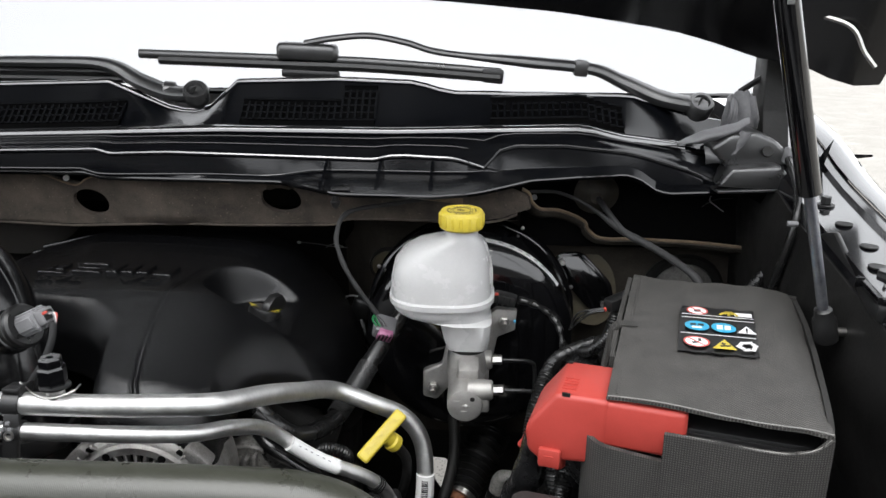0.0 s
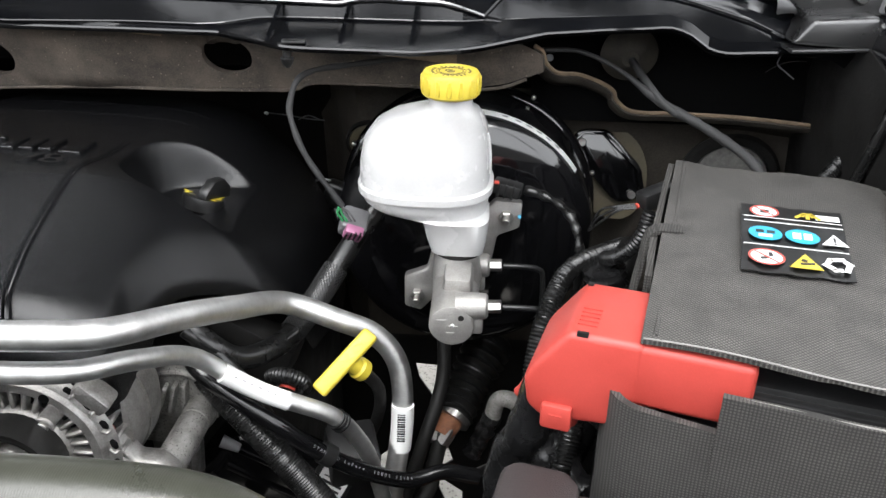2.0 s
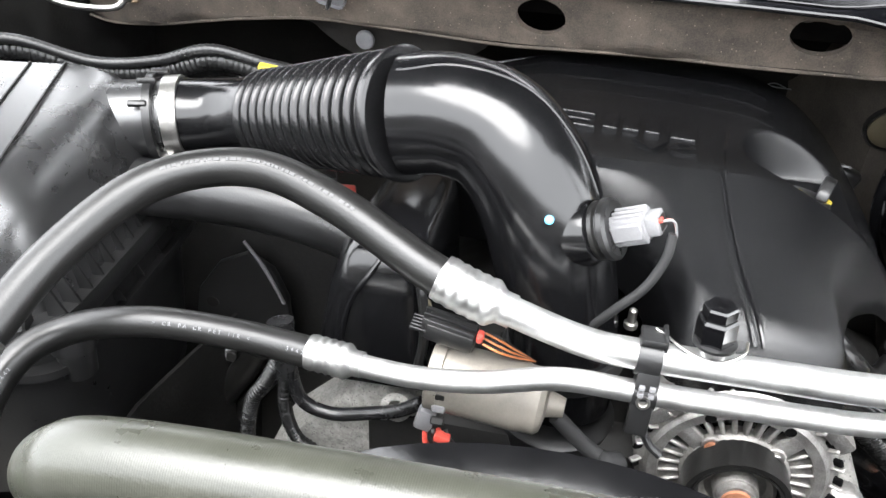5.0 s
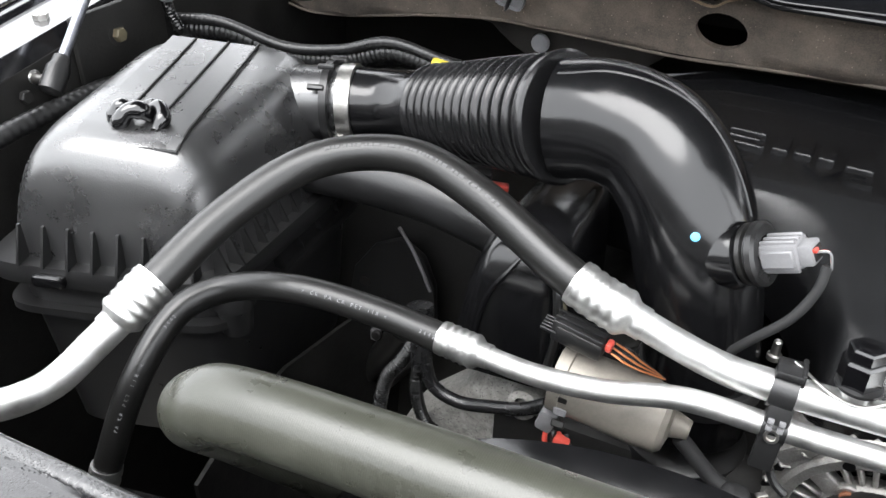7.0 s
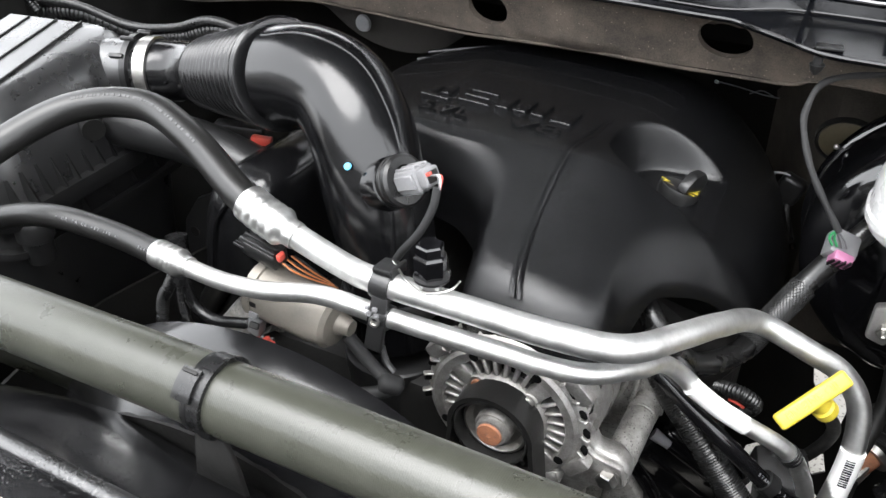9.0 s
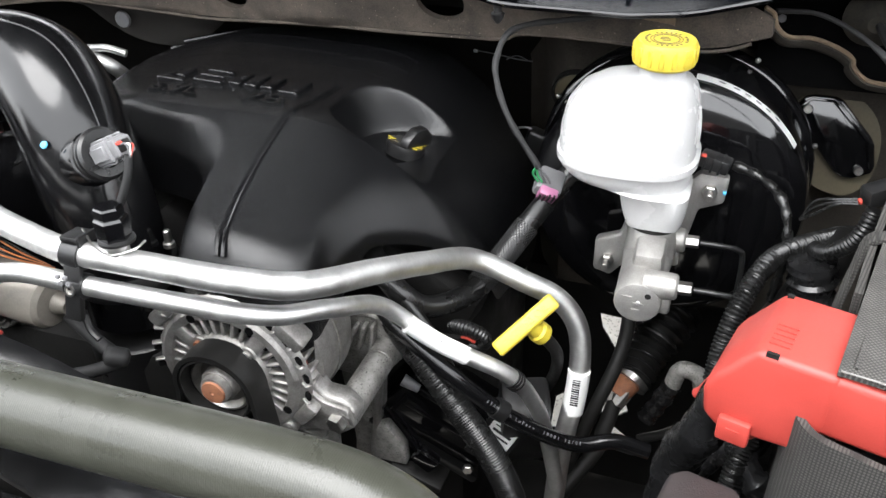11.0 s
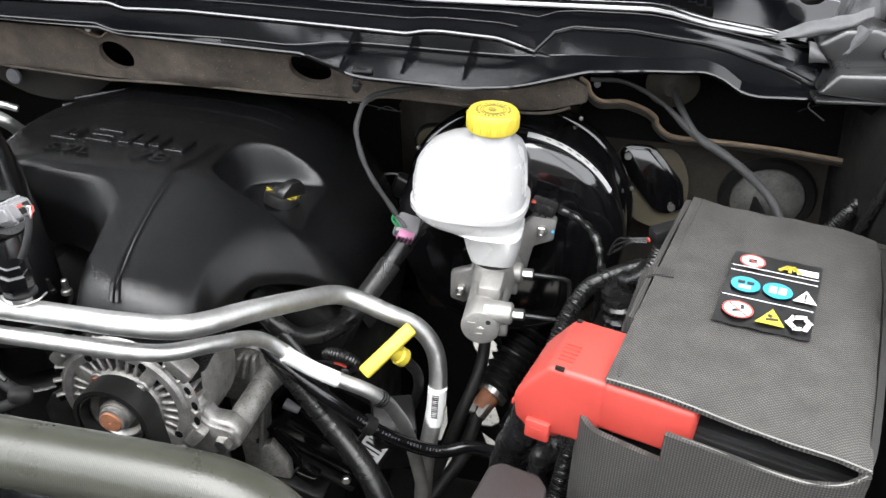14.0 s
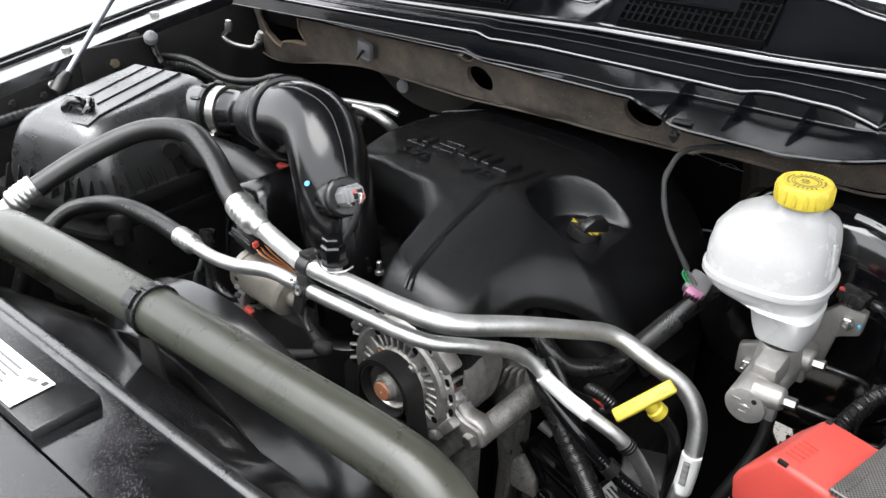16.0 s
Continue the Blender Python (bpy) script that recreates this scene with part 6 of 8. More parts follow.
part("arm", prism([(-0.225, 1.150), (-0.208, 1.146), (-0.196, 1.124), (-0.178, 1.124), (-0.165, 1.110), (-0.168, 1.092), (-0.190, 1.086), (-0.205, 1.065), (-0.235, 1.03), (-0.25, 1.06)], 0.022, Matrix.Translation((0, 0.708, 0)) @ Matrix(((1, 0, 0, 0), (0, 0, -1, 0), (0, 1, 0, 0), (0, 0, 0, 1))), 0.005), CAST, brk)
part("spacer", turned([(0.0, 0.0128), (0.002, 0.0136), (0.074, 0.0136), (0.0745, 0.0130), (0.076, 0.0130), (0.0765, 0.0138), (0.100, 0.0140)], (-0.1795, 0.690, 1.102), (0.02, 1.0, -0.005), 28), DIRTCAST, brk)
part("ear", prism([(-0.262, 1.115), (-0.241, 1.128), (-0.21, 1.140), (-0.188, 1.143), (-0.173, 1.134), (-0.164, 1.112), (-0.163, 1.095), (-0.171, 1.079), (-0.190, 1.066), (-0.21, 1.055), (-0.262, 1.06)], 0.026, Matrix.Translation((0, 0.812, 0)) @ Matrix(((1, 0, 0, 0), (0, 0, -1, 0), (0, 1, 0, 0), (0, 0, 0, 1))), 0.006, 3), DIRTCAST, brk, "grimy cast ear of the bracket")
part("ear_rim", tube([(-0.235, 0.785, 1.130), (-0.21, 0.785, 1.139), (-0.189, 0.785, 1.140), (-0.174, 0.785, 1.130), (-0.1655, 0.785, 1.110), (-0.165, 0.785, 1.094)], 0.003, n=8), DIRTCAST, brk)
part("rear_leg", prism([(-0.236, 1.06), (-0.205, 1.056), (-0.191, 1.046), (-0.194, 1.00), (-0.204, 0.94), (-0.210, 0.88), (-0.232, 0.88), (-0.226, 0.96)], 0.022, Matrix.Translation((0, 0.816, 0)) @ Matrix(((1, 0, 0, 0), (0, 0, -1, 0), (0, 1, 0, 0), (0, 0, 0, 1))), 0.004), DIRTCAST, brk, "speckled cast leg")
part("leg_rib", box((0.006, 0.012, 0.15), pose(-0.200, 0.792, 0.975, 0, 7, 0), 0.002), CAST, brk)
part("rust_stain", tube([(-0.238, 0.770, 1.150), (-0.232, 0.764, 1.135), (-0.230, 0.762, 1.115), (-0.234, 0.765, 1.095)], 0.0060, n=8), RUST, brk, "rusty steel edge")
for k in range(4):
    part("ear_rib", box((0.004, 0.018, 0.030), pose(-0.222 + 0.011 * k, 0.784, 1.112 + 0.002 * k, 0, 30 - 8 * k, 0), 0.0015), DIRTCAST, brk)
part("bolt_flange", disc_pin((-0.1805, 0.688, 1.1025), (-0.2, -0.95, -0.1), 0.0125, 0.004, 24), STEEL, brk)
part("bolt_head", disc_pin((-0.1810, 0.685, 1.1022), (-0.2, -0.95, -0.1), 0.0092, 0.009, 6), STEEL, brk, "bright hexagonal bolt head")
part("lower_leg", prism([(-0.245, 1.05), (-0.215, 1.08), (-0.208, 1.05), (-0.216, 0.90), (-0.25, 0.90)], 0.03, Matrix.Translation((0, 0.74, 0)) @ Matrix(((1, 0, 0, 0), (0, 0, -1, 0), (0, 1, 0, 0), (0, 0, 0, 1))), 0.006), DIRTCAST, brk)

# ---- brake cylinder, reservoir and booster ----
booster = thing("brake_booster", (0.047, 1.10, 1.04), "glossy black round brake booster on the firewall", "brake booster")
BX, BZ = 0.047, 1.180
part("drum", turned([(0.0, 0.030), (0.003, 0.060), (0.007, 0.098), (0.013, 0.122), (0.021, 0.134), (0.034, 0.1395), (0.060, 0.1415), (0.098, 0.142)], (BX, 0.985, BZ), (0, 1, 0), 64), GLOSS, booster, sharp=60)
part("rim", turned([(0.0, 0.138), (0.004, 0.146), (0.012, 0.148), (0.020, 0.146), (0.024, 0.136), (0.05, 0.12), (0.10, 0.11)], (BX, 1.082, BZ), (0, 1, 0), 64), GLOSS, booster, sharp=60)
for a in (18, 62, 108, 152):
    c = Vector((BX + 0.149 * math.cos(radians(a)), 1.090, BZ + 0.149 * math.sin(radians(a))))
    part("crimp_tab", box((0.005, 0.006, 0.005), Matrix.Translation(c) @ Matrix.Rotation(radians(90 - a), 4, "Y"), 0.002), STEEL, booster)
bm = bmesh.new()
loft(bm, [[(BX + r * math.cos(radians(a)), y, BZ + r * math.sin(radians(a))) for a in [84 - 50 * k / 16 for k in range(17)]] for y, r in ((1.0085, 0.1372), (1.0115, 0.1386), (1.0165, 0.1400))], caps=False, closed=False)
bmesh.ops.solidify(bm, geom=list(bm.faces), thickness=-0.0012)
band = part("label_strip", bm, PAPER, booster, "curved white label strip")
for a in (74, 68, 63, 58, 53, 48):
    part("printed_bar", box((0.0060, 0.0006, 0.0010), Matrix.Translation((BX + 0.1398 * math.cos(radians(a)), 1.0115, BZ + 0.1398 * math.sin(radians(a)))) @ Matrix.Rotation(radians(90 - a), 4, "Y") @ Matrix.Rotation(radians(-45), 4, "X"), 0), GREYINK, band)

mc = thing("brake_master_cylinder", (0.046, 0.90, 1.15), "grey cast brake master cylinder with two outlet ports", "brake cylinder")
part("barrel", turned([(0.0, 0.0), (0.0, 0.0165), (0.001, 0.0195), (0.003, 0.0205), (0.055, 0.0215), (0.085, 0.0235), (0.130, 0.026), (0.170, 0.028)], (0.045, 0.826, 1.1765), (0.0, 1, 0.005), 40), CYLINDER, mc)
part("end_mark", disc_pin((0.046, 0.8265, 1.1775), (0, -1, 0), 0.002, 0.0012, 10), PAPER, mc)
# The hole is only a dark disc, coloured as its shade.
part("bleed_hole_shade", disc_pin((0.0535, 0.8262, 1.186), (0, -1, 0), 0.0028, 0.0008, 12), SHADOW, mc)
part("flange", prism([(-0.012, 1.118), (0.006, 1.113), (0.02, 1.13), (0.046, 1.137), (0.075, 1.158), (0.083, 1.205), (0.105, 1.215), (0.107, 1.243), (0.08, 1.245), (0.062, 1.225), (0.04, 1.222), (0.02, 1.200), (0.012, 1.165), (-0.012, 1.155)], 0.012, Matrix.Translation((0, 0.968, 0)) @ Matrix(((1, 0, 0, 0), (0, 0, -1, 0), (0, 1, 0, 0), (0, 0, 0, 1))), 0.003), CYLINDER, mc)
for x, z in ((0.002, 1.133), (0.091, 1.228)):
    part("flange_nut", disc_pin((x, 0.958, z), (0, -1, 0), 0.0072, 0.009, 6), STEEL, mc)
    part("stud", disc_pin((x, 0.949, z), (0, -1, 0), 0.0036, 0.010, 12), STEEL, mc)
part("web", box((0.028, 0.12, 0.030), pose(0.048, 0.915, 1.198, 4), 0.008), CYLINDER, mc)
part("inlet_neck", turned([(0.0, 0.024), (0.018, 0.0215), (0.026, 0.0205), (0.028, 0.019)], (0.046, 0.905, 1.185), (0, 0, 1), 28), CYLINDER, mc)
part("seal_ring", turned([(0.0, 0.0205), (0.001, 0.0225), (0.006, 0.0225), (0.007, 0.0205)], (0.046, 0.905, 1.2128), (0, 0, 1), 28), SHADOW, mc)
for y, nm in ((0.918, "rear"), (0.839, "front")):
    bossp = part("port_boss", turned([(0.0, 0.0125), (0.018, 0.0122), (0.027, 0.0115), (0.029, 0.0095)], (0.048, y, 1.191), (1, 0, 0.04), 24), CYLINDER, mc)
    part("tube_nut", disc_pin((0.076, y, 1.192), (1, 0, 0.04), 0.0060, 0.013, 6), STEEL, bossp, "bright hexagonal tube nut")
    part("lower_lug", box((0.014, 0.012, 0.020), pose(0.066, y - 0.002, 1.176), 0.003), CYLINDER, mc)
    part("brake_line", tube([(0.090, y, 1.192), (0.110, y, 1.192), (0.124, y + 0.004, 1.188), (0.130, y + 0.008, 1.176), (0.131, y + 0.012, 1.12), (0.13, y + 0.03, 1.02)], 0.0026, n=10), BLACK, mc, "thin black brake line")
for k in range(3):
    part("cast_digit", box((0.003, 0.005, 0.0008), pose(0.041 + 0.0006 * k, 0.878 - 0.008 * k, 1.1995, 0, -10, 0), 0), CYLINDER, mc)
for dx, dz, s in ((-0.007, 0.006, 0.008), (0.003, 0.0, 0.009), (0.001, -0.007, 0.007)):
    part("cast_digit", box((s, 0.0008, 0.0022), pose(0.043 + dx, 0.8257, 1.1765 + dz), 0), CYLINDER, mc)

tank = thing("brake_fluid_reservoir", (0.03, 0.905, 1.20), "milky white plastic brake fluid reservoir with a yellow cap", "reservoir")


def tank_ring(z, xl, xr, yf, yb, power=0.55, n=56):
    return rounded_ring(xl, xr, yf, yb, z, power, n)


bm = bmesh.new()
loft(bm, [tank_ring(1.2190, 0.0207, 0.0706, 0.8811, 0.9349, 0.50), tank_ring(1.2330, 0.0163, 0.0730, 0.8766, 0.9394, 0.50), tank_ring(1.2530, 0.0119, 0.0743, 0.8731, 0.9459, 0.50), tank_ring(1.2536, 0.0095, 0.0738, 0.8725, 0.9490, 0.55), tank_ring(1.2541, 0.0000, 0.0730, 0.8735, 0.9560, 0.62), tank_ring(1.2548, -0.0130, 0.0725, 0.8755, 0.9640, 0.70), tank_ring(1.2560, -0.0260, 0.0722, 0.8765, 0.9710, 0.74), tank_ring(1.2580, -0.0360, 0.0724, 0.8755, 0.9745, 0.74), tank_ring(1.2612, -0.0410, 0.0727, 0.8735, 0.9775, 0.74), tank_ring(1.2655, -0.0455, 0.0730, 0.8720, 0.9790, 0.74), tank_ring(1.2722, -0.0475, 0.0735, 0.8710, 0.9800, 0.74), tank_ring(1.2737, -0.0500, 0.0770, 0.8670, 0.9840, 0.74), tank_ring(1.2797, -0.0500, 0.0770, 0.8670, 0.9840, 0.74), tank_ring(1.2813, -0.0480, 0.0730, 0.8710, 0.9800, 0.74), tank_ring(1.3010, -0.0475, 0.0725, 0.8720, 0.9790, 0.74), tank_ring(1.3190, -0.0440, 0.0710, 0.8750, 0.9770, 0.74), tank_ring(1.3315, -0.0350, 0.0690, 0.8800, 0.9730, 0.74), tank_ring(1.3415, -0.0200, 0.0660, 0.8809, 0.9608, 0.70), tank_ring(1.3490, 0.0000, 0.0620, 0.8831, 0.9462, 0.71), tank_ring(1.3540, 0.0120, 0.0585, 0.8820, 0.9300, 0.90), tank_ring(1.3580, 0.0165, 0.0555, 0.8835, 0.9225, 1.00), tank_ring(1.3800, 0.0165, 0.0555, 0.8835, 0.9225, 1.00)])
part("tank_body", bm, MILK, tank, sharp=45)
part("moulded_ridge", tube([(0.0695, 0.915, 1.328), (0.0720, 0.915, 1.31), (0.0725, 0.915, 1.290)], 0.002, n=8), MILK, tank)
cap = part("screw_cap", turned([(0.0, 0.0235), (0.002, 0.0255), (0.018, 0.0255), (0.021, 0.0235), (0.0215, 0.0205), (0.0205, 0.0195), (0.0205, 0.0)], (0.036, 0.9030, 1.3668), (0, 0, 1), 48), YELLOW, tank, "ribbed bright yellow screw cap")
groove = finish(box((0.0042, 0.0022, 0.014), Matrix.Identity(4), 0.0008, 1), "grip_rib", YELLOW)
for k in range(16):
    a = 2 * math.pi * k / 16
    piece("grip_rib", groove, cap, pose(0.036 + 0.0255 * math.cos(a), 0.9030 + 0.0255 * math.sin(a), 1.3773, 0, 0, math.degrees(a) + 90))
for k in range(26):
    a = 2 * math.pi * k / 26
    if k % 7 == 3:
        continue
    part("printed_bar", box((0.0016, 0.0020, 0.0004), pose(0.036 + 0.0165 * math.cos(a), 0.9030 + 0.0165 * math.sin(a), 1.3875, 0, 0, math.degrees(a) + 90), 0), OLIVE, cap)


def ring_mark(outer, inner):
    return open_ring([(0.0, outer), (0.0004, outer), (0.0004, inner), (0.0, inner)], (0.036, 0.9030, 1.3873), (0, 0, 1), 24)


part("printed_ring", ring_mark(0.0108, 0.0102), OLIVE, cap)
part("printed_ring", ring_mark(0.0132, 0.0127), OLIVE, cap)
for k in range(3):
    part("printed_bar", box((0.0085 - 0.002 * abs(k - 1), 0.0011, 0.0004), pose(0.036 - 0.001 * k, 0.9030 + 0.0035 * (k - 1), 1.3875, 0, 0, 8), 0), OLIVE, cap)
level = thing("level_sensor", (0.085, 0.955, 1.255), "black fluid level sensor plug with a red clip", "sensor")
part("plug", box((0.028, 0.017, 0.013), pose(0.091, 0.953, 1.260, 0, 10, -10), 0.002), BLACK, level)
for k in range(3):
    part("plug_rib", box((0.0022, 0.019, 0.015), pose(0.083 + 0.007 * k, 0.9535 - 0.001 * k, 1.2605 - 0.001 * k, 0, 10, -10), 0.0008, 1), BLACK, level)
part("red_clip", box((0.005, 0.005, 0.003), pose(0.080, 0.946, 1.2685), 0.001), STICKERRED, level)
part("cable", tube([(0.108, 0.955, 1.258), (0.128, 0.945, 1.256), (0.148, 0.925, 1.250), (0.158, 0.905, 1.235), (0.162, 0.900, 1.20), (0.160, 0.905, 1.15)], lambda s: 0.0042 + 0.0008 * math.sin(60 * s) + 0.0006 * math.sin(23 * s), n=10), LOOM, level)
part("blue_tag", box((0.003, 0.004, 0.003), pose(0.104, 0.947, 1.232), 0.0005), BLUEDOT, level)

# ---- oil dipstick ----
dip = thing("oil_dipstick", (-0.045, 0.80, 1.10), "yellow T-handled engine oil dipstick beside the pipe", "dipstick")
a, b = Vector((-0.068, 0.782, 1.131)), Vector((-0.027, 0.823, 1.167))
m = axes((a + b) / 2, b - a, z=(0.15, -0.65, 0.75))
handle = part("handle", box((0.070, 0.0155, 0.009), m, 0.003, 3), YELLOW, dip)
part("raised_lettering", lettering("ENGINE OIL", 0.0098, m @ Matrix.Translation((0, 0, 0.0046)), 0.0011), YELLOW, handle)
part("stem", turned([(0.0, 0.0085), (0.012, 0.0085), (0.014, 0.0105), (0.022, 0.0105), (0.023, 0.006)], (-0.046, 0.806, 1.148), (0.42, 0.30, -0.55), 20), YELLOW, dip)
part("guide_tube", tube([(-0.036, 0.813, 1.135), (-0.022, 0.83, 1.10), (-0.03, 0.86, 1.04), (-0.06, 0.90, 0.95)], 0.006, n=12), SHADOW, dip)

# ---- battery in its fabric jacket ----
U, V = Vector((0.965, -0.262, 0)), Vector((0.262, 0.965, 0))
BAT = Matrix.Translation((0.168, 0.619, 0)) @ Matrix(((U.x, V.x, 0, 0), (U.y, V.y, 0, 0), (0, 0, 1, 0), (0, 0, 0, 1)))
battery = thing("battery", BAT @ Vector((0.09, 0.16, 1.10)), "car battery wrapped in a charcoal woven thermal jacket", "battery")
part("case", box((0.166, 0.300, 0.180), BAT @ pose(0.092, 0.157, 1.195), 0.004), BLACK, battery)
part("case_rail", box((0.12, 0.008, 0.010), BAT @ pose(0.11, 0.004, 1.276), 0.002), BLACK, battery)


def sag(u, v):
    return 0.0025 * math.sin(7 * u + 3 * v) + 0.003 * math.sin(14 * u * v * 10) * 0.3


n = 18
rows = []
for j in range(n + 1):
    v = j / n
    row = []
    for i in range(n + 1):
        u = i / n
        x = -0.008 * v + (0.1785 + 0.002 * v) * u
        y = -0.002 + 0.316 * v - 0.004 * u * (1 - v)
        z = 1.3065 + 0.004 * math.sin(math.pi * u) * math.sin(math.pi * v) + sag(u, v) * 0.7 - 0.0035 * smoothstep(0.86, 1.0, u) - 0.007 * smoothstep(0.95, 1.0, u) * smoothstep(0.0, 0.15, v) + 0.0022 * math.exp(-((u - 0.62) / 0.05) ** 2 - ((v - 0.2) / 0.3) ** 2)
        row.append(BAT @ Vector((x, y, z)))
    rows.append(row)
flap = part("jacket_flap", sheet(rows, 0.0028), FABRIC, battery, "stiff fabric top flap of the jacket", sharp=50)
# walls of the jacket
def wall(name, pts, z0, z1):
    rows = []
    path = spline([(p[0], p[1], 0) for p in pts], 8)
    for k in range(7):
        w = k / 6
        rows.append([BAT @ Vector((p.x, p.y, (z0(p.x) if callable(z0) else z0) + ((z1(p.x) if callable(z1) else z1) - (z0(p.x) if callable(z0) else z0)) * w)) for p in path])
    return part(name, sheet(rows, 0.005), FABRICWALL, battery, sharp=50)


wall("jacket_side", [(0.1765, -0.004), (0.181, 0.02), (0.182, 0.10), (0.180, 0.22), (0.173, 0.312)], 1.08, 1.3005)
wall("jacket_back", [(0.173, 0.313), (0.12, 0.318), (0.05, 0.318), (-0.008, 0.314)], 1.08, 1.303)
wall("jacket_side", [(-0.009, 0.31), (-0.008, 0.22), (-0.006, 0.14), (-0.003, 0.085)], 1.08, 1.304)
wall("jacket_front", [(-0.016, 0.030), (-0.012, 0.004), (0.0, -0.010), (0.025, -0.012), (0.0525, -0.012)], 1.06, lambda x: lerp_table([(-0.02, 1.269), (0.0525, 1.262)], x))
wall("jacket_front", [(0.0505, -0.0135), (0.085, -0.0150), (0.12, -0.0165), (0.15, -0.014), (0.168, -0.008), (0.1765, -0.004)], 1.06, lambda x: lerp_table([(0.05, 1.289), (0.10, 1.290), (0.14, 1.289), (0.165, 1.293), (0.176, 1.303)], x))
STITCH = material("pale_stitching", (0.24, 0.235, 0.22), (0.15, 0.145, 0.14), (0.6, 0.8), grain=900, bump=0.3)
part("jacket_seam", tube([BAT @ Vector((0.008 - 0.008 * k / 8, 0.004 + 0.302 * k / 8, 1.3072)) for k in range(9)], 0.0016, n=6), FABRIC, battery)
part("stitching", tube([BAT @ Vector((0.0015 + 0.176 * k / 10, -0.003 - 0.004 * k / 10, 1.3085 + sag(k / 10, 0) * 0.7 - 0.0030 * smoothstep(0.86, 1.0, k / 10))) for k in range(11)], 0.0006, n=5), STITCH, battery, "pale stitched edge")
part("stitching", tube([BAT @ Vector((x, y - 0.003, z)) for x, y, z in ((0.0545, -0.012, 1.2885), (0.085, -0.014, 1.2893), (0.12, -0.016, 1.2893), (0.15, -0.014, 1.290), (0.168, -0.008, 1.295), (0.1765, -0.004, 1.302))], 0.0006, n=5), STITCH, battery, "pale stitched edge")
part("stitching", tube([BAT @ Vector((0.172, -0.0105, 1.300)), BAT @ Vector((0.1725, -0.0105, 1.25)), BAT @ Vector((0.172, -0.0105, 1.18)), BAT @ Vector((0.172, -0.0105, 1.09))], 0.0006, n=5), STITCH, battery, "pale stitched edge")
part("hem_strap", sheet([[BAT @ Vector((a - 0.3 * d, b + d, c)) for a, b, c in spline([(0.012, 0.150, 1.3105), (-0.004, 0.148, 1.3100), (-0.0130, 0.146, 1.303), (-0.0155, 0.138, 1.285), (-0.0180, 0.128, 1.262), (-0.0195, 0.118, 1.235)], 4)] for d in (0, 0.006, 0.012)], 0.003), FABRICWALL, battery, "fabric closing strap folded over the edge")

# warning sticker on the flap
LB = Matrix(((0.072 / 0.077, 0.028 / 0.104, 0, 0.2955), (-0.012 / 0.077, 0.113 / 0.104, 0, 0.7530), (0, 0, 1, 1.3122), (0, 0, 0, 1)))
stick = tagged(part("warning_sticker", sheet([[LB @ Vector((-0.0385 + 0.077 * u, -0.052 + 0.104 * v, 0.0006 * math.sin(20 * u + 7 * v))) for u in [k / 10 for k in range(11)]] for v in [k / 12 for k in range(13)]], 0.0006), STICKERBLACK, None), "black warning sticker with coloured safety symbols on the jacket", "sticker")


def disc2(x, y, r, mat, z=0.0016, hole=0.0):
    make = open_ring if hole else turned
    bm = make([(0, r), (0.0003, r)] + ([(0.0003, hole), (0, hole)] if hole else []), LB @ Vector((x, y, z)), LB.to_3x3() @ Vector((0, 0, 1)), 28)
    part("symbol", bm, mat, stick)


def tri2(x, y, s, mat, z=0.0016):
    part("symbol", prism([(-s, -0.8 * s), (s, -0.8 * s), (0, 0.95 * s)], 0.0003, LB @ pose(x, y, z)), mat, stick)


def bar2(x, y, sx, sy, mat, a=0, z=0.0021):
    part("symbol", box((sx, sy, 0.0004), LB @ pose(x, y, z, 0, 0, a), 0), mat, stick)


disc2(-0.021, 0.038, 0.0105, PAPER), disc2(-0.021, 0.038, 0.0108, STICKERRED, 0.0019, 0.0092), bar2(-0.021, 0.038, 0.018, 0.0012, STICKERRED, -40)
bar2(-0.021, 0.038, 0.007, 0.006, INK, 0, 0.0019)
for k in range(5):
    bar2(0.006 + 0.003 * k, 0.036 + 0.002 * (k % 2), 0.003, 0.010 - 0.003 * (k % 2), YELLOW, 20 * (k - 2))
bar2(0.027, 0.036, 0.018, 0.008, PAPER, 0, 0.0018)
disc2(-0.021, 0.002, 0.0118, STICKERBLUE), disc2(0.006, 0.002, 0.0118, STICKERBLUE)
bar2(-0.025, 0.004, 0.006, 0.004, INK), bar2(-0.017, 0.004, 0.006, 0.004, INK), bar2(-0.021, -0.002, 0.010, 0.004, PAPER, 0, 0.0018)
bar2(0.002, 0.002, 0.006, 0.009, PAPER), bar2(0.010, 0.002, 0.006, 0.009, PAPER)
tri2(0.029, 0.001, 0.0095, PAPER), bar2(0.029, 0.001, 0.0018, 0.007, INK), bar2(0.029, -0.005, 0.0018, 0.0018, INK)
disc2(-0.021, -0.034, 0.0118, PAPER), disc2(-0.021, -0.034, 0.0122, STICKERRED, 0.0019, 0.0106), bar2(-0.021, -0.034, 0.021, 0.0012, STICKERRED, -40), bar2(-0.022, -0.0355, 0.007, 0.0035, INK, 25, 0.0018), bar2(-0.018, -0.030, 0.003, 0.006, INK, 10, 0.0018)
tri2(0.006, -0.035, 0.0115, YELLOW), bar2(0.007, -0.038, 0.010, 0.0025, INK, 10), bar2(0.005, -0.034, 0.004, 0.003, INK, -20)
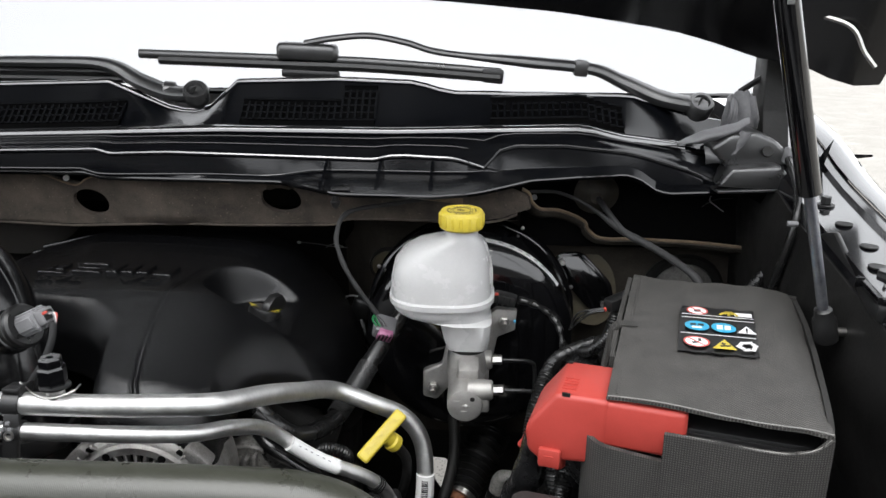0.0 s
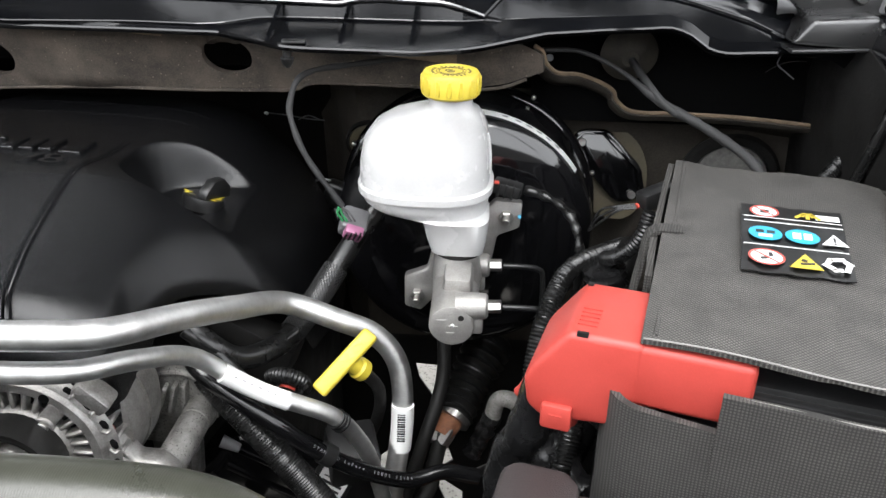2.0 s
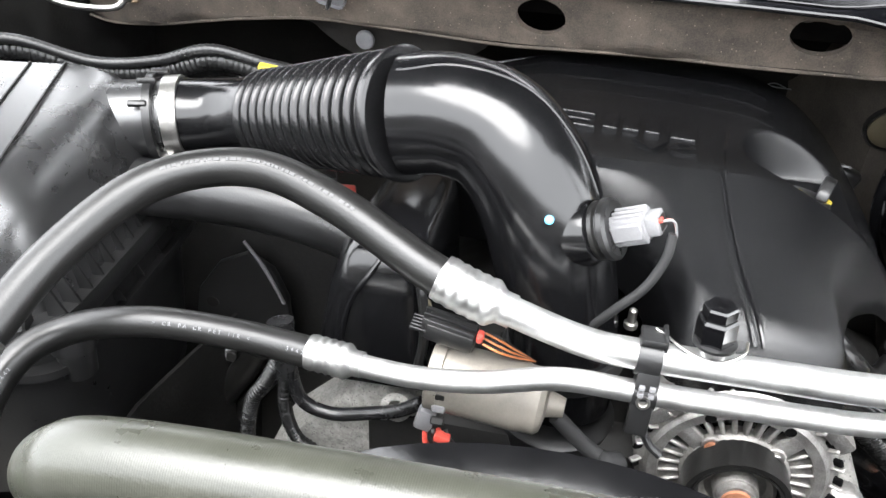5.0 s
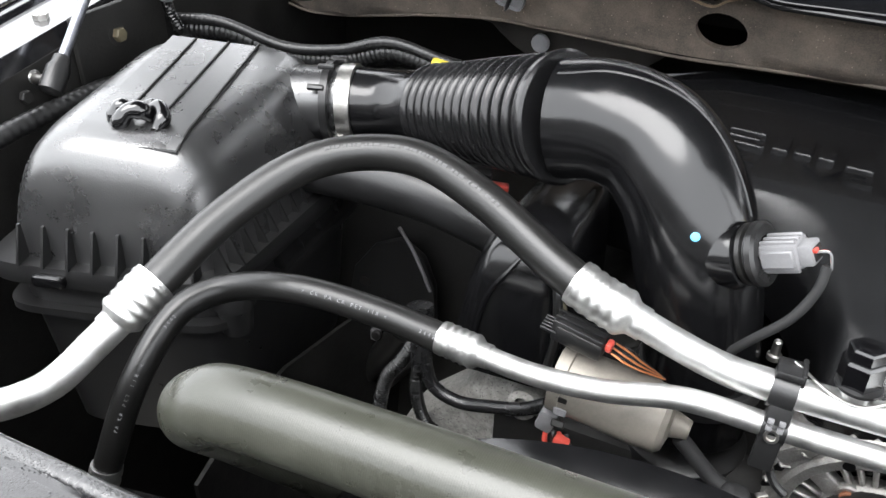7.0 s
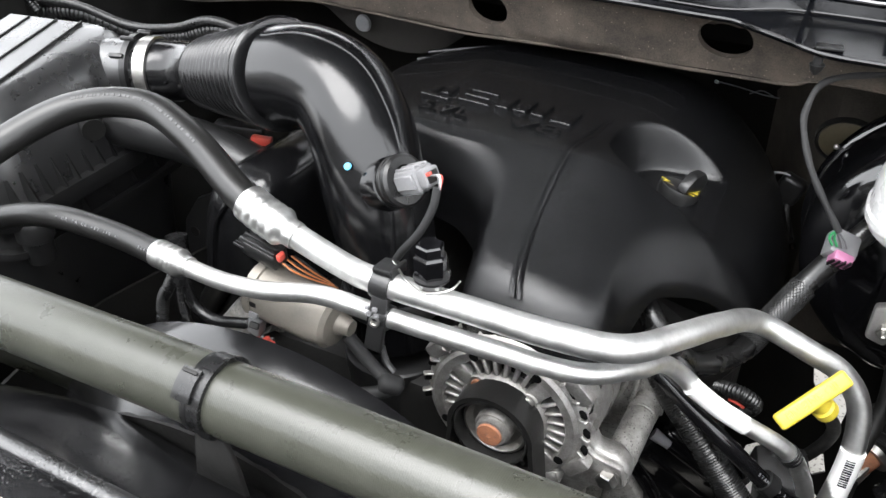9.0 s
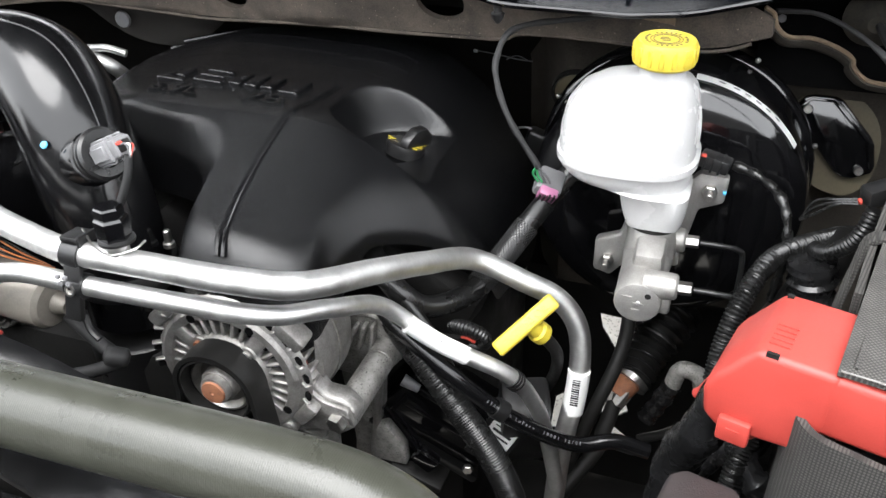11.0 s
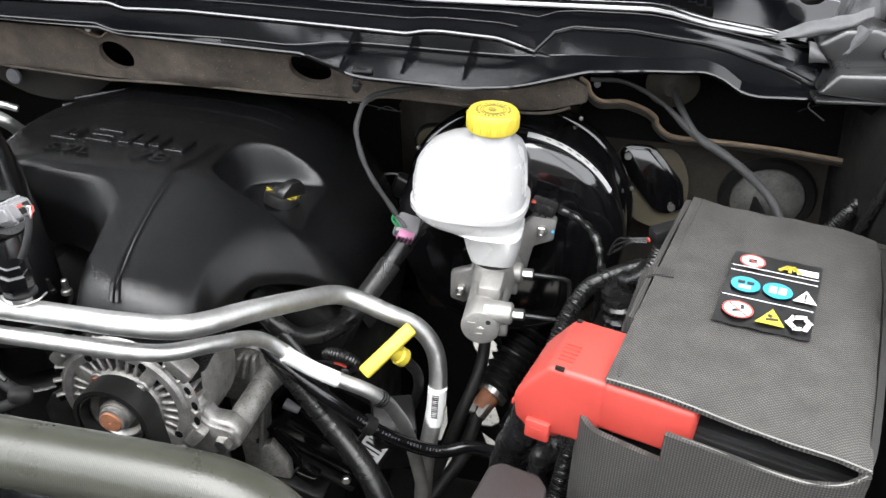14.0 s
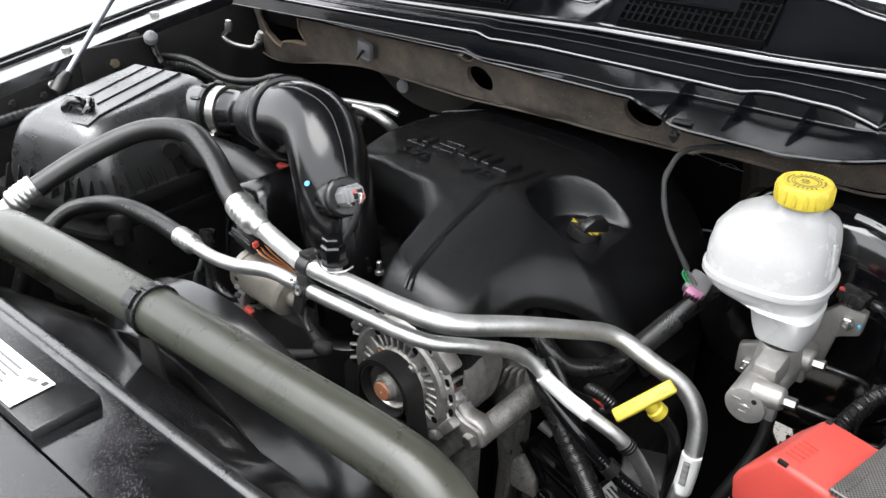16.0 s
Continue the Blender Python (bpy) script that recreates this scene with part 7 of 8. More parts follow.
for k in range(3):
    a = radians(90 + 120 * k)
    bar2(0.028 + 0.0072 * math.cos(a), -0.035 + 0.0072 * math.sin(a), 0.0105, 0.0042, PAPER, math.degrees(a) + 90 + 14)
    bar2(0.028 + 0.0075 * math.cos(a + 0.9), -0.035 + 0.0075 * math.sin(a + 0.9), 0.004, 0.007, PAPER, math.degrees(a) + 70)
bar2(0.0, 0.020, 0.074, 0.0006, PAPER), bar2(0.0, -0.017, 0.074, 0.0006, PAPER), bar2(0.0, 0.0275, 0.074, 0.0006, PAPER)

# ---- red terminal cover ----
red = thing("terminal_cover", BAT @ Vector((-0.03, 0.03, 1.225)), "bright red plastic terminal cover at the battery corner", "terminal cover")
front = BAT @ Matrix(((1, 0, 0, 0), (0, 0, 1, -0.004), (0, 1, 0, 0), (0, 0, 0, 1)))
part("hood", prism([(-0.043, 1.303), (0.004, 1.303), (0.004, 1.264), (-0.004, 1.246), (-0.012, 1.239), (-0.056, 1.2345), (-0.066, 1.243), (-0.069, 1.263), (-0.064, 1.274)], 0.070, front, 0.005, 3), RED, red)
part("arm", box((0.080, 0.032, 0.044), BAT @ pose(0.028, 0.0128, 1.280), 0.005, 3), RED, red)
part("release_tab", box((0.020, 0.006, 0.018), BAT @ pose(-0.045, -0.006, 1.2405), 0.002), RED, red)
part("tab_arrow", prism([(-0.004, 0.003), (0.004, 0.003), (0, -0.003)], 0.001, BAT @ pose(-0.045, -0.0088, 1.2405, 90)), RED, red)
for k in range(5):
    part("grip_line", box((0.012, 0.0012, 0.0012), BAT @ pose(-0.033, 0.008 + 0.005 * k, 1.3035), 0), RED, red)
# Dark blocks in the red top paint the shade of two slots.
part("slot", box((0.007, 0.0025, 0.003), BAT @ pose(-0.034, -0.002, 1.3025), 0), SHADOW, red)
part("slot", box((0.004, 0.003, 0.003), BAT @ pose(-0.040, 0.060, 1.3028), 0), SHADOW, red)
cab_ = thing("battery_cable", (0.10, 0.66, 1.05), "black taped battery cable bundle below the red cover", "cable")
part("sleeve", tube([(0.118, 0.655, 1.246), (0.108, 0.665, 1.195), (0.100, 0.69, 1.15), (0.095, 0.70, 1.08), (0.10, 0.71, 1.0)], lambda s: (0.014 + 0.006 * s) * (1 + 0.05 * math.sin(40 * s) + 0.04 * math.sin(17 * s)), n=16), VINYL, cab_)
part("red_lead", tube([(0.130, 0.650, 1.246), (0.136, 0.650, 1.222), (0.134, 0.655, 1.214)], 0.005, n=12), RED, cab_, "short red lead")
part("red_lead", tube([(0.110, 0.663, 1.248), (0.104, 0.667, 1.231), (0.101, 0.670, 1.225)], 0.004, n=12), RED, cab_, "short red lead")

# ---- fuse box ----
fuse = thing("fuse_box", (0.14, 0.54, 1.14), "brown-black textured plastic fuse box in front of the battery", "fuse box")
part("lid", prism([(0.078, 0.545), (0.090, 0.598), (0.100, 0.604), (0.130, 0.597), (0.137, 0.585), (0.128, 0.50), (0.078, 0.50)], 0.05, pose(0, 0, 1.172), 0.004), FUSEBOX, fuse)
part("lid", prism([(0.134, 0.585), (0.200, 0.575), (0.30, 0.545), (0.30, 0.49), (0.130, 0.50)], 0.055, pose(0, 0, 1.160, 0, 0, 0), 0.004), FUSEBOX, fuse)
part("base", prism([(0.082, 0.50), (0.095, 0.595), (0.20, 0.570), (0.30, 0.54), (0.30, 0.49)], 0.15, pose(0, 0, 1.02), 0.004), FUSEBOX, fuse)

# ---- upper radiator hose ----
rad = thing("radiator_hose", (-0.35, 0.457, 1.27), "thick dark grey finely ribbed rubber radiator hose", "hose")
part("hose", tube([(-0.60, 0.60, 1.06), (-0.628, 0.565, 1.12), (-0.650, 0.520, 1.185), (-0.660, 0.488, 1.232), (-0.664, 0.463, 1.266), (-0.648, 0.452, 1.288), (-0.625, 0.451, 1.298), (-0.55, 0.453, 1.302), (-0.37, 0.457, 1.304), (-0.20, 0.460, 1.303), (-0.09, 0.461, 1.302), (-0.045, 0.460, 1.297), (-0.015, 0.456, 1.280), (-0.001, 0.451, 1.25), (0.0, 0.446, 1.20), (-0.003, 0.44, 1.10)], 0.0222, n=40, sub=10), HOSE, rad)
hc = thing("hose_clip", (-0.372, 0.457, 1.29), "black plastic clip round the radiator hose", "clip")
HX = (1, 0.022, 0.003)
part("band", turned([(-0.0045, 0.0223), (-0.0045, 0.0236), (-0.001, 0.0236), (-0.0005, 0.0231), (0.0005, 0.0231), (0.001, 0.0238), (0.0065, 0.0238), (0.0065, 0.0223)], (-0.368, 0.457, 1.304), HX, 48), CLIPBLACK, hc)
part("edge_band", turned([(-0.0012, 0.0223), (-0.0012, 0.0250), (0.0012, 0.0250), (0.0012, 0.0223)], (-0.3595, 0.457, 1.304), HX, 48), CLIPBLACK, hc)
for a0, a1, xx, w, r in ((18, 62, -0.3705, 0.0125, 0.0262), (-30, 12, -0.3625, 0.010, 0.0258)):
    rows = [[(xx + dx, 0.457 - r * math.sin(radians(a0 + (a1 - a0) * k / 8)), 1.304 + r * math.cos(radians(a0 + (a1 - a0) * k / 8))) for dx in (-w / 2, w / 2)] for k in range(9)]
    part("latch", sheet(rows, 0.003), CLIPBLACK, hc)
# Thin dark strip on the latch, coloured as a shaded slot.
part("pry_slot_shade", box((0.0105, 0.0022, 0.0015), pose(-0.3705, 0.457 - 0.0267 * math.sin(radians(24)), 1.304 + 0.0267 * math.cos(radians(24)), 24), 0.0004), SHADOW, hc)
part("foot", prism([(-0.012, 1.284), (0.010, 1.284), (0.016, 1.262), (0.020, 1.235), (-0.020, 1.235), (-0.016, 1.262)], 0.004, Matrix.Translation((-0.362, 0.447, 0)) @ Matrix(((1, 0, 0, 0), (0, 0, -1, 0), (0, 1, 0, 0), (0, 0, 0, 1))), 0.001), SHADOW, hc)

# ---- fan shroud and radiator cover ----
shroud = thing("fan_shroud", (-0.34, 0.50, 0.9), "black plastic fan shroud arch behind the radiator hose", "fan shroud")
SC = (-0.40, 1.005)
rows = []
for y, r in ((0.47, 0.232), (0.50, 0.243), (0.525, 0.257), (0.545, 0.260), (0.548, 0.246)):
    rows.append([(SC[0] + r * math.cos(radians(a)), y, SC[1] + r * math.sin(radians(a))) for a in range(-10, 191, 5)])
part("arch", sheet(rows, 0.004), INTAKE, shroud)
part("face", prism([(SC[0] + 0.233 * math.cos(radians(a)), SC[1] + 0.233 * math.sin(radians(a))) for a in range(0, 181, 6)], 0.004, Matrix.Translation((0, 0.474, 0)) @ Matrix(((1, 0, 0, 0), (0, 0, -1, 0), (0, 1, 0, 0), (0, 0, 0, 1))), 0), SHADOW, shroud)
part("panel", box((1.30, 0.02, 0.45), pose(-0.25, 0.46, 0.90), 0.005), BLACK, shroud)
xs2 = [-1.06 + 0.02 * i for i in range(80)]
rear_y = lambda x: lerp_table([(-1.06, 0.38), (-0.80, 0.397), (-0.757, 0.405), (-0.68, 0.427), (-0.60, 0.448), (-0.55, 0.465), (-0.487, 0.478), (-0.40, 0.472), (-0.25, 0.462), (0.0, 0.445), (0.5, 0.42)], x)
top_cover = thing("radiator_cover", (-0.25, 0.38, 1.20), "glossy black plastic radiator top cover with water drops", "radiator cover")


def hollow(x, y):
    """Moulded dips in the slope of the cover."""
    return sum(d * math.exp(-((x - a) / w) ** 2 - ((y - b) / 0.035) ** 2) for a, b, w, d in ((-0.225, 0.428, 0.034, 0.016), (-0.09, 0.42, 0.06, 0.016), (0.15, 0.40, 0.10, 0.012)))


rows = []
for w, z in ((1.0, 1.10), (1.0, 1.185), (0.985, 1.212), (0.90, 1.228), (0.75, 1.240), (0.60, 1.249), (0.45, 1.257), (0.30, 1.265), (0.18, 1.272), (0.08, 1.277), (0.0, 1.2805), (-0.12, 1.2825), (-0.6, 1.2835)):
    row = []
    for x in xs2:
        y = 0.385 + (rear_y(x) - 0.385) * w if w >= 0 else 0.385 + 0.12 * w
        row.append((x, y, z - hollow(x, y) * smoothstep(1.0, 0.8, w) * smoothstep(0.0, 0.4, w) - 0.22 * max(0, abs(x + 0.29) - 0.5) ** 2))
    rows.append(row)
part("rear_panel", sheet(rows, 0.003), WETGLOSS, top_cover)
part("front_panel", sheet([[(x, y, z - 0.22 * max(0, abs(x + 0.29) - 0.5) ** 2) for x in xs2] for y, z in ((0.311, 1.2825), (0.25, 1.282), (0.12, 1.262), (0.04, 1.20), (0.0, 1.10), (-0.02, 0.9))], 0.003), WETLID, top_cover)
part("crest_ridge", tube([(x, 0.385 + (rear_y(x) - 0.385) * 0.03, 1.2756 - 0.22 * max(0, abs(x + 0.29) - 0.5) ** 2) for x in xs2], 0.0075, n=20, sub=1), WETCREST, top_cover)
ramp = prism([(0.0, 0.0), (0.0, 0.012), (-0.40, 0.013), (-0.42, 0.0)], 0.056, Matrix.Translation((-0.305, 0.3135, 1.2815)) @ Matrix(((1, 0, 0, 0), (0, 0, 1, 0), (0, 1, 0, 0), (0, 0, 0, 1))), 0.0015)
part("raised_ramp", ramp, WETLID, top_cover)
lab = tagged(part("information_label", sheet([[(x, y, 1.2958) for x in (-0.52, -0.43, -0.342)] for y in (0.3155, 0.334, 0.3525)], 0.0006), PAPER, None), "white information label with small black print on the cover", "label")
for k in range(5):
    part("printed_bar", box((0.045 - 0.006 * (k % 3), 0.0020, 0.0005), pose(-0.400 + 0.004 * (k % 2), 0.3205 + 0.0058 * k, 1.2965), 0), GREYINK, lab)
part("printed_bar", box((0.005, 0.005, 0.0005), pose(-0.3475, 0.3465, 1.2965), 0), INK, lab)
part("printed_bar", box((0.010, 0.004, 0.0005), pose(-0.361, 0.343, 1.2965, 0, 0, 20), 0), GREYINK, lab)

# ---- throttle motor and plugs ----
mot = thing("throttle_motor", (-0.46, 0.645, 1.18), "grey metal throttle motor with black plugs", "motor")
part("body", turned([(0.0, 0.023), (0.002, 0.0255), (0.062, 0.0255), (0.064, 0.0245), (0.074, 0.0245), (0.078, 0.021), (0.080, 0.010), (0.092, 0.007)], (-0.496, 0.655, 1.205), (1, -0.06, -0.06), 32), MOTORCASE, mot)
part("end_ring", turned([(0.0, 0.0235), (0.001, 0.0268), (0.010, 0.0268), (0.011, 0.025)], (-0.503, 0.656, 1.206), (1, -0.06, -0.06), 32), MOTORCASE, mot)
part("plug", box((0.036, 0.018, 0.017), pose(-0.489, 0.652, 1.250, 10, 8, -5), 0.003), BLACK, mot)
for k in range(5):
    part("plug_tooth", box((0.012, 0.0016, 0.003), pose(-0.512, 0.6455 + 0.0035 * k, 1.252, 10, 8, -5), 0.0005, 1), BLACK, mot)
# Case slots drawn as blocks, every second one near-black for shade.
for k in range(4):
    part("case_slot", box((0.010, 0.003, 0.006), pose(-0.492, 0.6315 - 0.001 * k, 1.218 - 0.011 * k, 20 - 20 * k, 0, 0), 0.001, 1), SHADOW if k % 2 else GREYPLUG, mot)
for k in range(3):
    part("plug_rib", box((0.038, 0.0025, 0.020), pose(-0.491, 0.6455 + 0.0065 * k, 1.251, 10, 8, -5), 0.001), BLACK, mot)
part("red_lock", box((0.005, 0.008, 0.008), pose(-0.468, 0.646, 1.254, 10, 8, -5), 0.002), STICKERRED, mot, "red plug lock")
for k in range(6):
    part("wire", tube([(-0.466, 0.645 + 0.003 * k, 1.249 - 0.002 * (k % 2)), (-0.455, 0.644 + 0.003 * k, 1.245), (-0.445, 0.652 + 0.002 * k, 1.236), (-0.430, 0.670, 1.220)], 0.0008, n=6), (ORANGEWIRE, BLACK, ORANGEWIRE, BLACK, ORANGEWIRE, BLACK)[k], mot)
part("lower_plug", box((0.014, 0.012, 0.020), pose(-0.504, 0.645, 1.170, 0, 15, 0), 0.003), GREYPLUG, mot)
for k in range(4):
    part("wire", tube([(-0.504 + 0.005 * k, 0.645, 1.160), (-0.503 + 0.006 * k, 0.642, 1.148 + 0.006 * (k % 2)), (-0.498 + 0.008 * k, 0.646, 1.135)], 0.0022, n=6), (STICKERRED, BLACK, STICKERRED, BLACK)[k], mot)
part("red_lock", box((0.012, 0.008, 0.008), pose(-0.490, 0.640, 1.157, 0, 20, 0), 0.002), STICKERRED, mot)
part("lead", tube([(-0.41, 0.65, 1.19), (-0.385, 0.65, 1.165), (-0.365, 0.645, 1.155), (-0.39, 0.64, 1.14), (-0.45, 0.63, 1.12)], 0.006, n=12), TAPE, mot, "cloth-wrapped lead")
part("knot", box((0.022, 0.016, 0.016), pose(-0.365, 0.645, 1.158, 10, 20, 30), 0.006, 3), TAPE, mot)
part("coil_lead", tube([(-0.475, 0.66, 1.205), (-0.45, 0.69, 1.19), (-0.43, 0.69, 1.185), (-0.40, 0.69, 1.19)], 0.005, n=10), BLACK, mot)
part("throttle_body", turned([(0.0, 0.050), (0.06, 0.050), (0.062, 0.047)], (-0.411, 0.732, 1.06), (0, 0, 1), 36), BLACK, block)
solid("stud_nut", turned([(0, 0.0055), (0.004, 0.0055), (0.005, 0.0035), (0.016, 0.0032), (0.017, 0.002)], (-0.363, 0.738, 1.213), (0, 0, 1), 12), STEEL, "small bright stud and nut beside the elbow", "stud")

BOOT = [(0.081, 1.1, 0.984), (0.073, 1.08, 0.973), (0.054, 1.045, 0.947), (0.041, 1.01, 0.93), (0.028, 0.99, 0.917), (0.02, 0.95, 0.894), (0.008, 0.92, 0.87)]
# ---- hoses, looms and cables ----
def cable(name, pts, r, mat, label, category="cable", **kw):
    return solid(name, tube(pts, r, **kw), mat, label, category)


def loom(name, pts, r, label, pitch=0.0035):
    path = spline(pts, 10)
    length = sum((b - a).length for a, b in zip(path, path[1:]))
    turns = max(4, int(length / pitch))
    return solid(name, tube(pts, lambda s: r * (1 + 0.09 * math.sin(2 * math.pi * turns * s)), n=14, sub=max(8, int(turns * 5 / (len(pts) - 1)))), LOOM, label, "cable loom")


wire = thing("sensor_harness", (-0.06, 0.93, 1.21), "thin grey taped wire ending in a grey and pink plug", "cable")
part("wire", tube([(-0.064, 0.905, 1.254), (-0.095, 0.911, 1.296), (-0.111, 0.925, 1.323), (-0.117, 0.942, 1.343), (-0.105, 0.967, 1.364), (-0.046, 1.005, 1.367), (0.03, 1.04, 1.372), (0.10, 1.06, 1.378)], lambda q: 0.0030 + 0.0003 * math.sin(70 * q), n=10, sub=14), TAPE, wire)
for k, (dx, mt_) in enumerate(((-0.004, GREENWIRE), (0.0, GREENWIRE), (0.004, GREYPLUG), (0.008, GREYPLUG))):
    part("strand", tube([(-0.066, 0.904, 1.256), (-0.066 + dx, 0.908, 1.246), (-0.062 + dx, 0.912, 1.236)], 0.0012, n=6), mt_, wire)
part("plug", box((0.026, 0.026, 0.020), pose(-0.058, 0.926, 1.228, 35, 20, 10), 0.004), GREYPLUG, wire)
part("plug_insert", box((0.018, 0.010, 0.015), pose(-0.056, 0.911, 1.224, 35, 20, 10), 0.002), PINK, wire, "pink plug insert")
# Black strips on the insert paint the shade of its openings.
for k in range(4):
    part("plug_slot_shade", box((0.0018, 0.003, 0.012), pose(-0.063 + 0.0045 * k, 0.906, 1.2225, 35, 20, 10), 0), STICKERBLACK, wire)
vac = thing("braided_hose", (-0.11, 0.86, 1.12), "black rubber hose with a braided sleeve below the plug", "hose")
HB = [(-0.030, 0.975, 1.238), (-0.045, 0.958, 1.222), (-0.075, 0.934, 1.180), (-0.099, 0.897, 1.146), (-0.116, 0.858, 1.132), (-0.145, 0.818, 1.136), (-0.169, 0.805, 1.157), (-0.195, 0.815, 1.180), (-0.225, 0.85, 1.20)]
part("hose", tube(HB, 0.0110, n=20), LOOM, vac)
BRAIDPATH = spline([(-0.078, 0.929, 1.175), (-0.099, 0.897, 1.146), (-0.112, 0.868, 1.134)], 20)
sleeve = part("sleeve", tube(BRAIDPATH[::6], 0.0125, n=20), LOOM, vac, "woven black and white sleeve")
STRAND = material("braid_strand", (0.016, 0.016, 0.016), (0.010, 0.010, 0.010), (0.45, 0.6), grain=800, bump=0.2)
for turn in (1, -1):
    for k in range(22):
        pts_ = []
        for i in range(len(BRAIDPATH) - 1):
            t_ = (BRAIDPATH[i + 1] - BRAIDPATH[i]).normalized()
            u_ = (Vector((0.4, -0.8, 0.5)) - t_ * Vector((0.4, -0.8, 0.5)).dot(t_)).normalized()
            a_ = 2 * math.pi * k / 22 + turn * 0.16 * i
            pts_.append(BRAIDPATH[i] + (u_ * math.cos(a_) + t_.cross(u_) * math.sin(a_)) * 0.0126)
        part("strand", tube(pts_, 0.0004, n=4, sub=1), STRAND, sleeve)
cable("firewall_cable", [(0.123, 1.062, 1.371), (0.163, 1.074, 1.367), (0.205, 1.066, 1.350), (0.245, 1.044, 1.325), (0.291, 1.022, 1.305), (0.327, 0.978, 1.288), (0.345, 0.955, 1.26)], lambda s: (0.0024 + 0.0026 * smoothstep(0.3, 0.5, s)) * (1 + 0.06 * math.sin(95 * s) + 0.05 * math.sin(37 * s)), GREYTAPE, "grey taped cable running from the firewall to the battery")
cable("firewall_cable", [(0.217, 1.098, 1.358), (0.226, 1.07, 1.347), (0.245, 1.042, 1.327), (0.262, 1.035, 1.315)], 0.0040, GREYTAPE, "grey taped cable coming out of a grommet")
solid("grommet", turned([(0.0, 0.030), (-0.004, 0.031), (-0.008, 0.024), (-0.012, 0.016), (-0.018, 0.009), (-0.018, 0.0)], (0.217, 1.108, 1.360), (0, 1, 0.2), 32), MOTTLE_DARK, "soft round grommet in the firewall", "grommet")
loom("wiring_loom", [(0.118, 0.80, 1.13), (0.121, 0.817, 1.158), (0.130, 0.838, 1.190), (0.150, 0.875, 1.213), (0.187, 0.917, 1.213), (0.219, 0.945, 1.208), (0.245, 0.97, 1.19)], 0.0085, "black corrugated wiring loom between booster and battery")
loom("wiring_loom", [(0.200, 0.930, 1.205), (0.185, 0.90, 1.215), (0.192, 0.865, 1.235), (0.205, 0.850, 1.26), (0.212, 0.853, 1.285)], 0.0065, "black corrugated wiring loom beside the jacket")
loom("wiring_loom", [(0.16, 0.86, 1.17), (0.165, 0.83, 1.12), (0.15, 0.78, 1.05), (0.14, 0.74, 0.98)], 0.010, "black corrugated wiring loom going down to the frame")
sq = thing("inline_plug", (0.205, 0.855, 1.28), "black inline plug with red seals beside the jacket", "plug")
part("body", box((0.034, 0.016, 0.016), pose(0.218, 0.870, 1.293, 0, -10, 30), 0.003), BLACK, sq)
part("seal", box((0.003, 0.005, 0.005), pose(0.2005, 0.858, 1.288, 0, -10, 30), 0.002), STICKERRED, sq)
for d in (-0.004, 0.0, 0.004):
    part("lead", tube([(0.199, 0.857 + d, 1.288), (0.185, 0.860 + d, 1.284), (0.172, 0.872 + d, 1.270 + d), (0.165, 0.885, 1.25)], 0.0012, n=6), LOOM, sq)
cable("heater_hose", [(0.145, 0.99, 1.02), (0.165, 0.93, 1.10), (0.18, 0.90, 1.16), (0.20, 0.90, 1.20), (0.215, 0.93, 1.21)], 0.016, RUBBER, "black taped heater hose behind the battery", "hose", n=18)
steer = thing("steering_shaft", (0.05, 1.0, 0.95), "steel steering shaft with a ribbed rubber boot and a rusty joint", "steering shaft")
part("boot", tube([BOOT[0], BOOT[1], BOOT[2], BOOT[3]], lambda s: (0.030 - 0.008 * s) * (1 + 0.12 * math.sin(60 * s)), n=22, sub=24), RUBBER, steer, "ribbed black rubber boot")
dirn = (Vector(BOOT[4]) - Vector(BOOT[3])).normalized()
part("clamp", turned([(-0.004, 0.0205), (-0.004, 0.0225), (0.004, 0.0225), (0.004, 0.0205)], BOOT[3], dirn, 28), STEEL, steer, "bright steel boot clamp")
part("joint", tube([BOOT[3], BOOT[4]], lambda s: 0.016 - 0.003 * s, n=10, smooth=False), RUST, steer, "rusty universal joint")
part("yoke", box((0.024, 0.026, 0.018), axes(BOOT[4], dirn), 0.003), CAST, steer)
part("shaft", tube([BOOT[4], BOOT[5], BOOT[6], tuple(Vector(BOOT[6]) + dirn * 0.25)], 0.0095, n=14), SHADOW, steer)
BIG = [(-0.175, 0.80, 1.145), (-0.167, 0.791, 1.128), (-0.106, 0.766, 1.074), (-0.054, 0.747, 1.018), (-0.025, 0.734, 0.944), (-0.02, 0.73, 0.86)]
solid("lower_hose", tube(BIG, lambda q: 0.0132 * (1 + 0.022 * math.sin(2 * math.pi * 150 * q)), n=18, sub=180), LOOM, "thick black finely ribbed hose running down beside the alternator", "hose")
THIN = [(-0.185, 0.79, 1.155), (-0.163, 0.774, 1.144), (-0.102, 0.762, 1.107), (-0.05, 0.777, 1.056), (0.005, 0.797, 1.021), (0.042, 0.813, 1.020), (0.075, 0.82, 1.01)]
fuel = thing("vapour_hose", (-0.05, 0.777, 1.04), "slim glossy black hose with pale print and a cable tie", "hose")
part("hose", tube(THIN, 0.0078, n=18), INTAKE, fuel)
hose_text(THIN, 0.0078, fuel, [("STANDARD LoPerv  10001 12/04", 0.42)], (0.1, -0.6, 0.8), 0.0043, GREYPLUG)
part("cable_tie", turned([(-0.006, 0.0082), (-0.006, 0.0105), (0.006, 0.0105), (0.006, 0.0082)], (-0.062, 0.773, 1.068), (0.6, 0.2, -0.55), 18), BLACK, fuel)
tie = thing("pipe_clip", (-0.05, 0.785, 1.095), "black wire clip round the slim pipe", "clip")
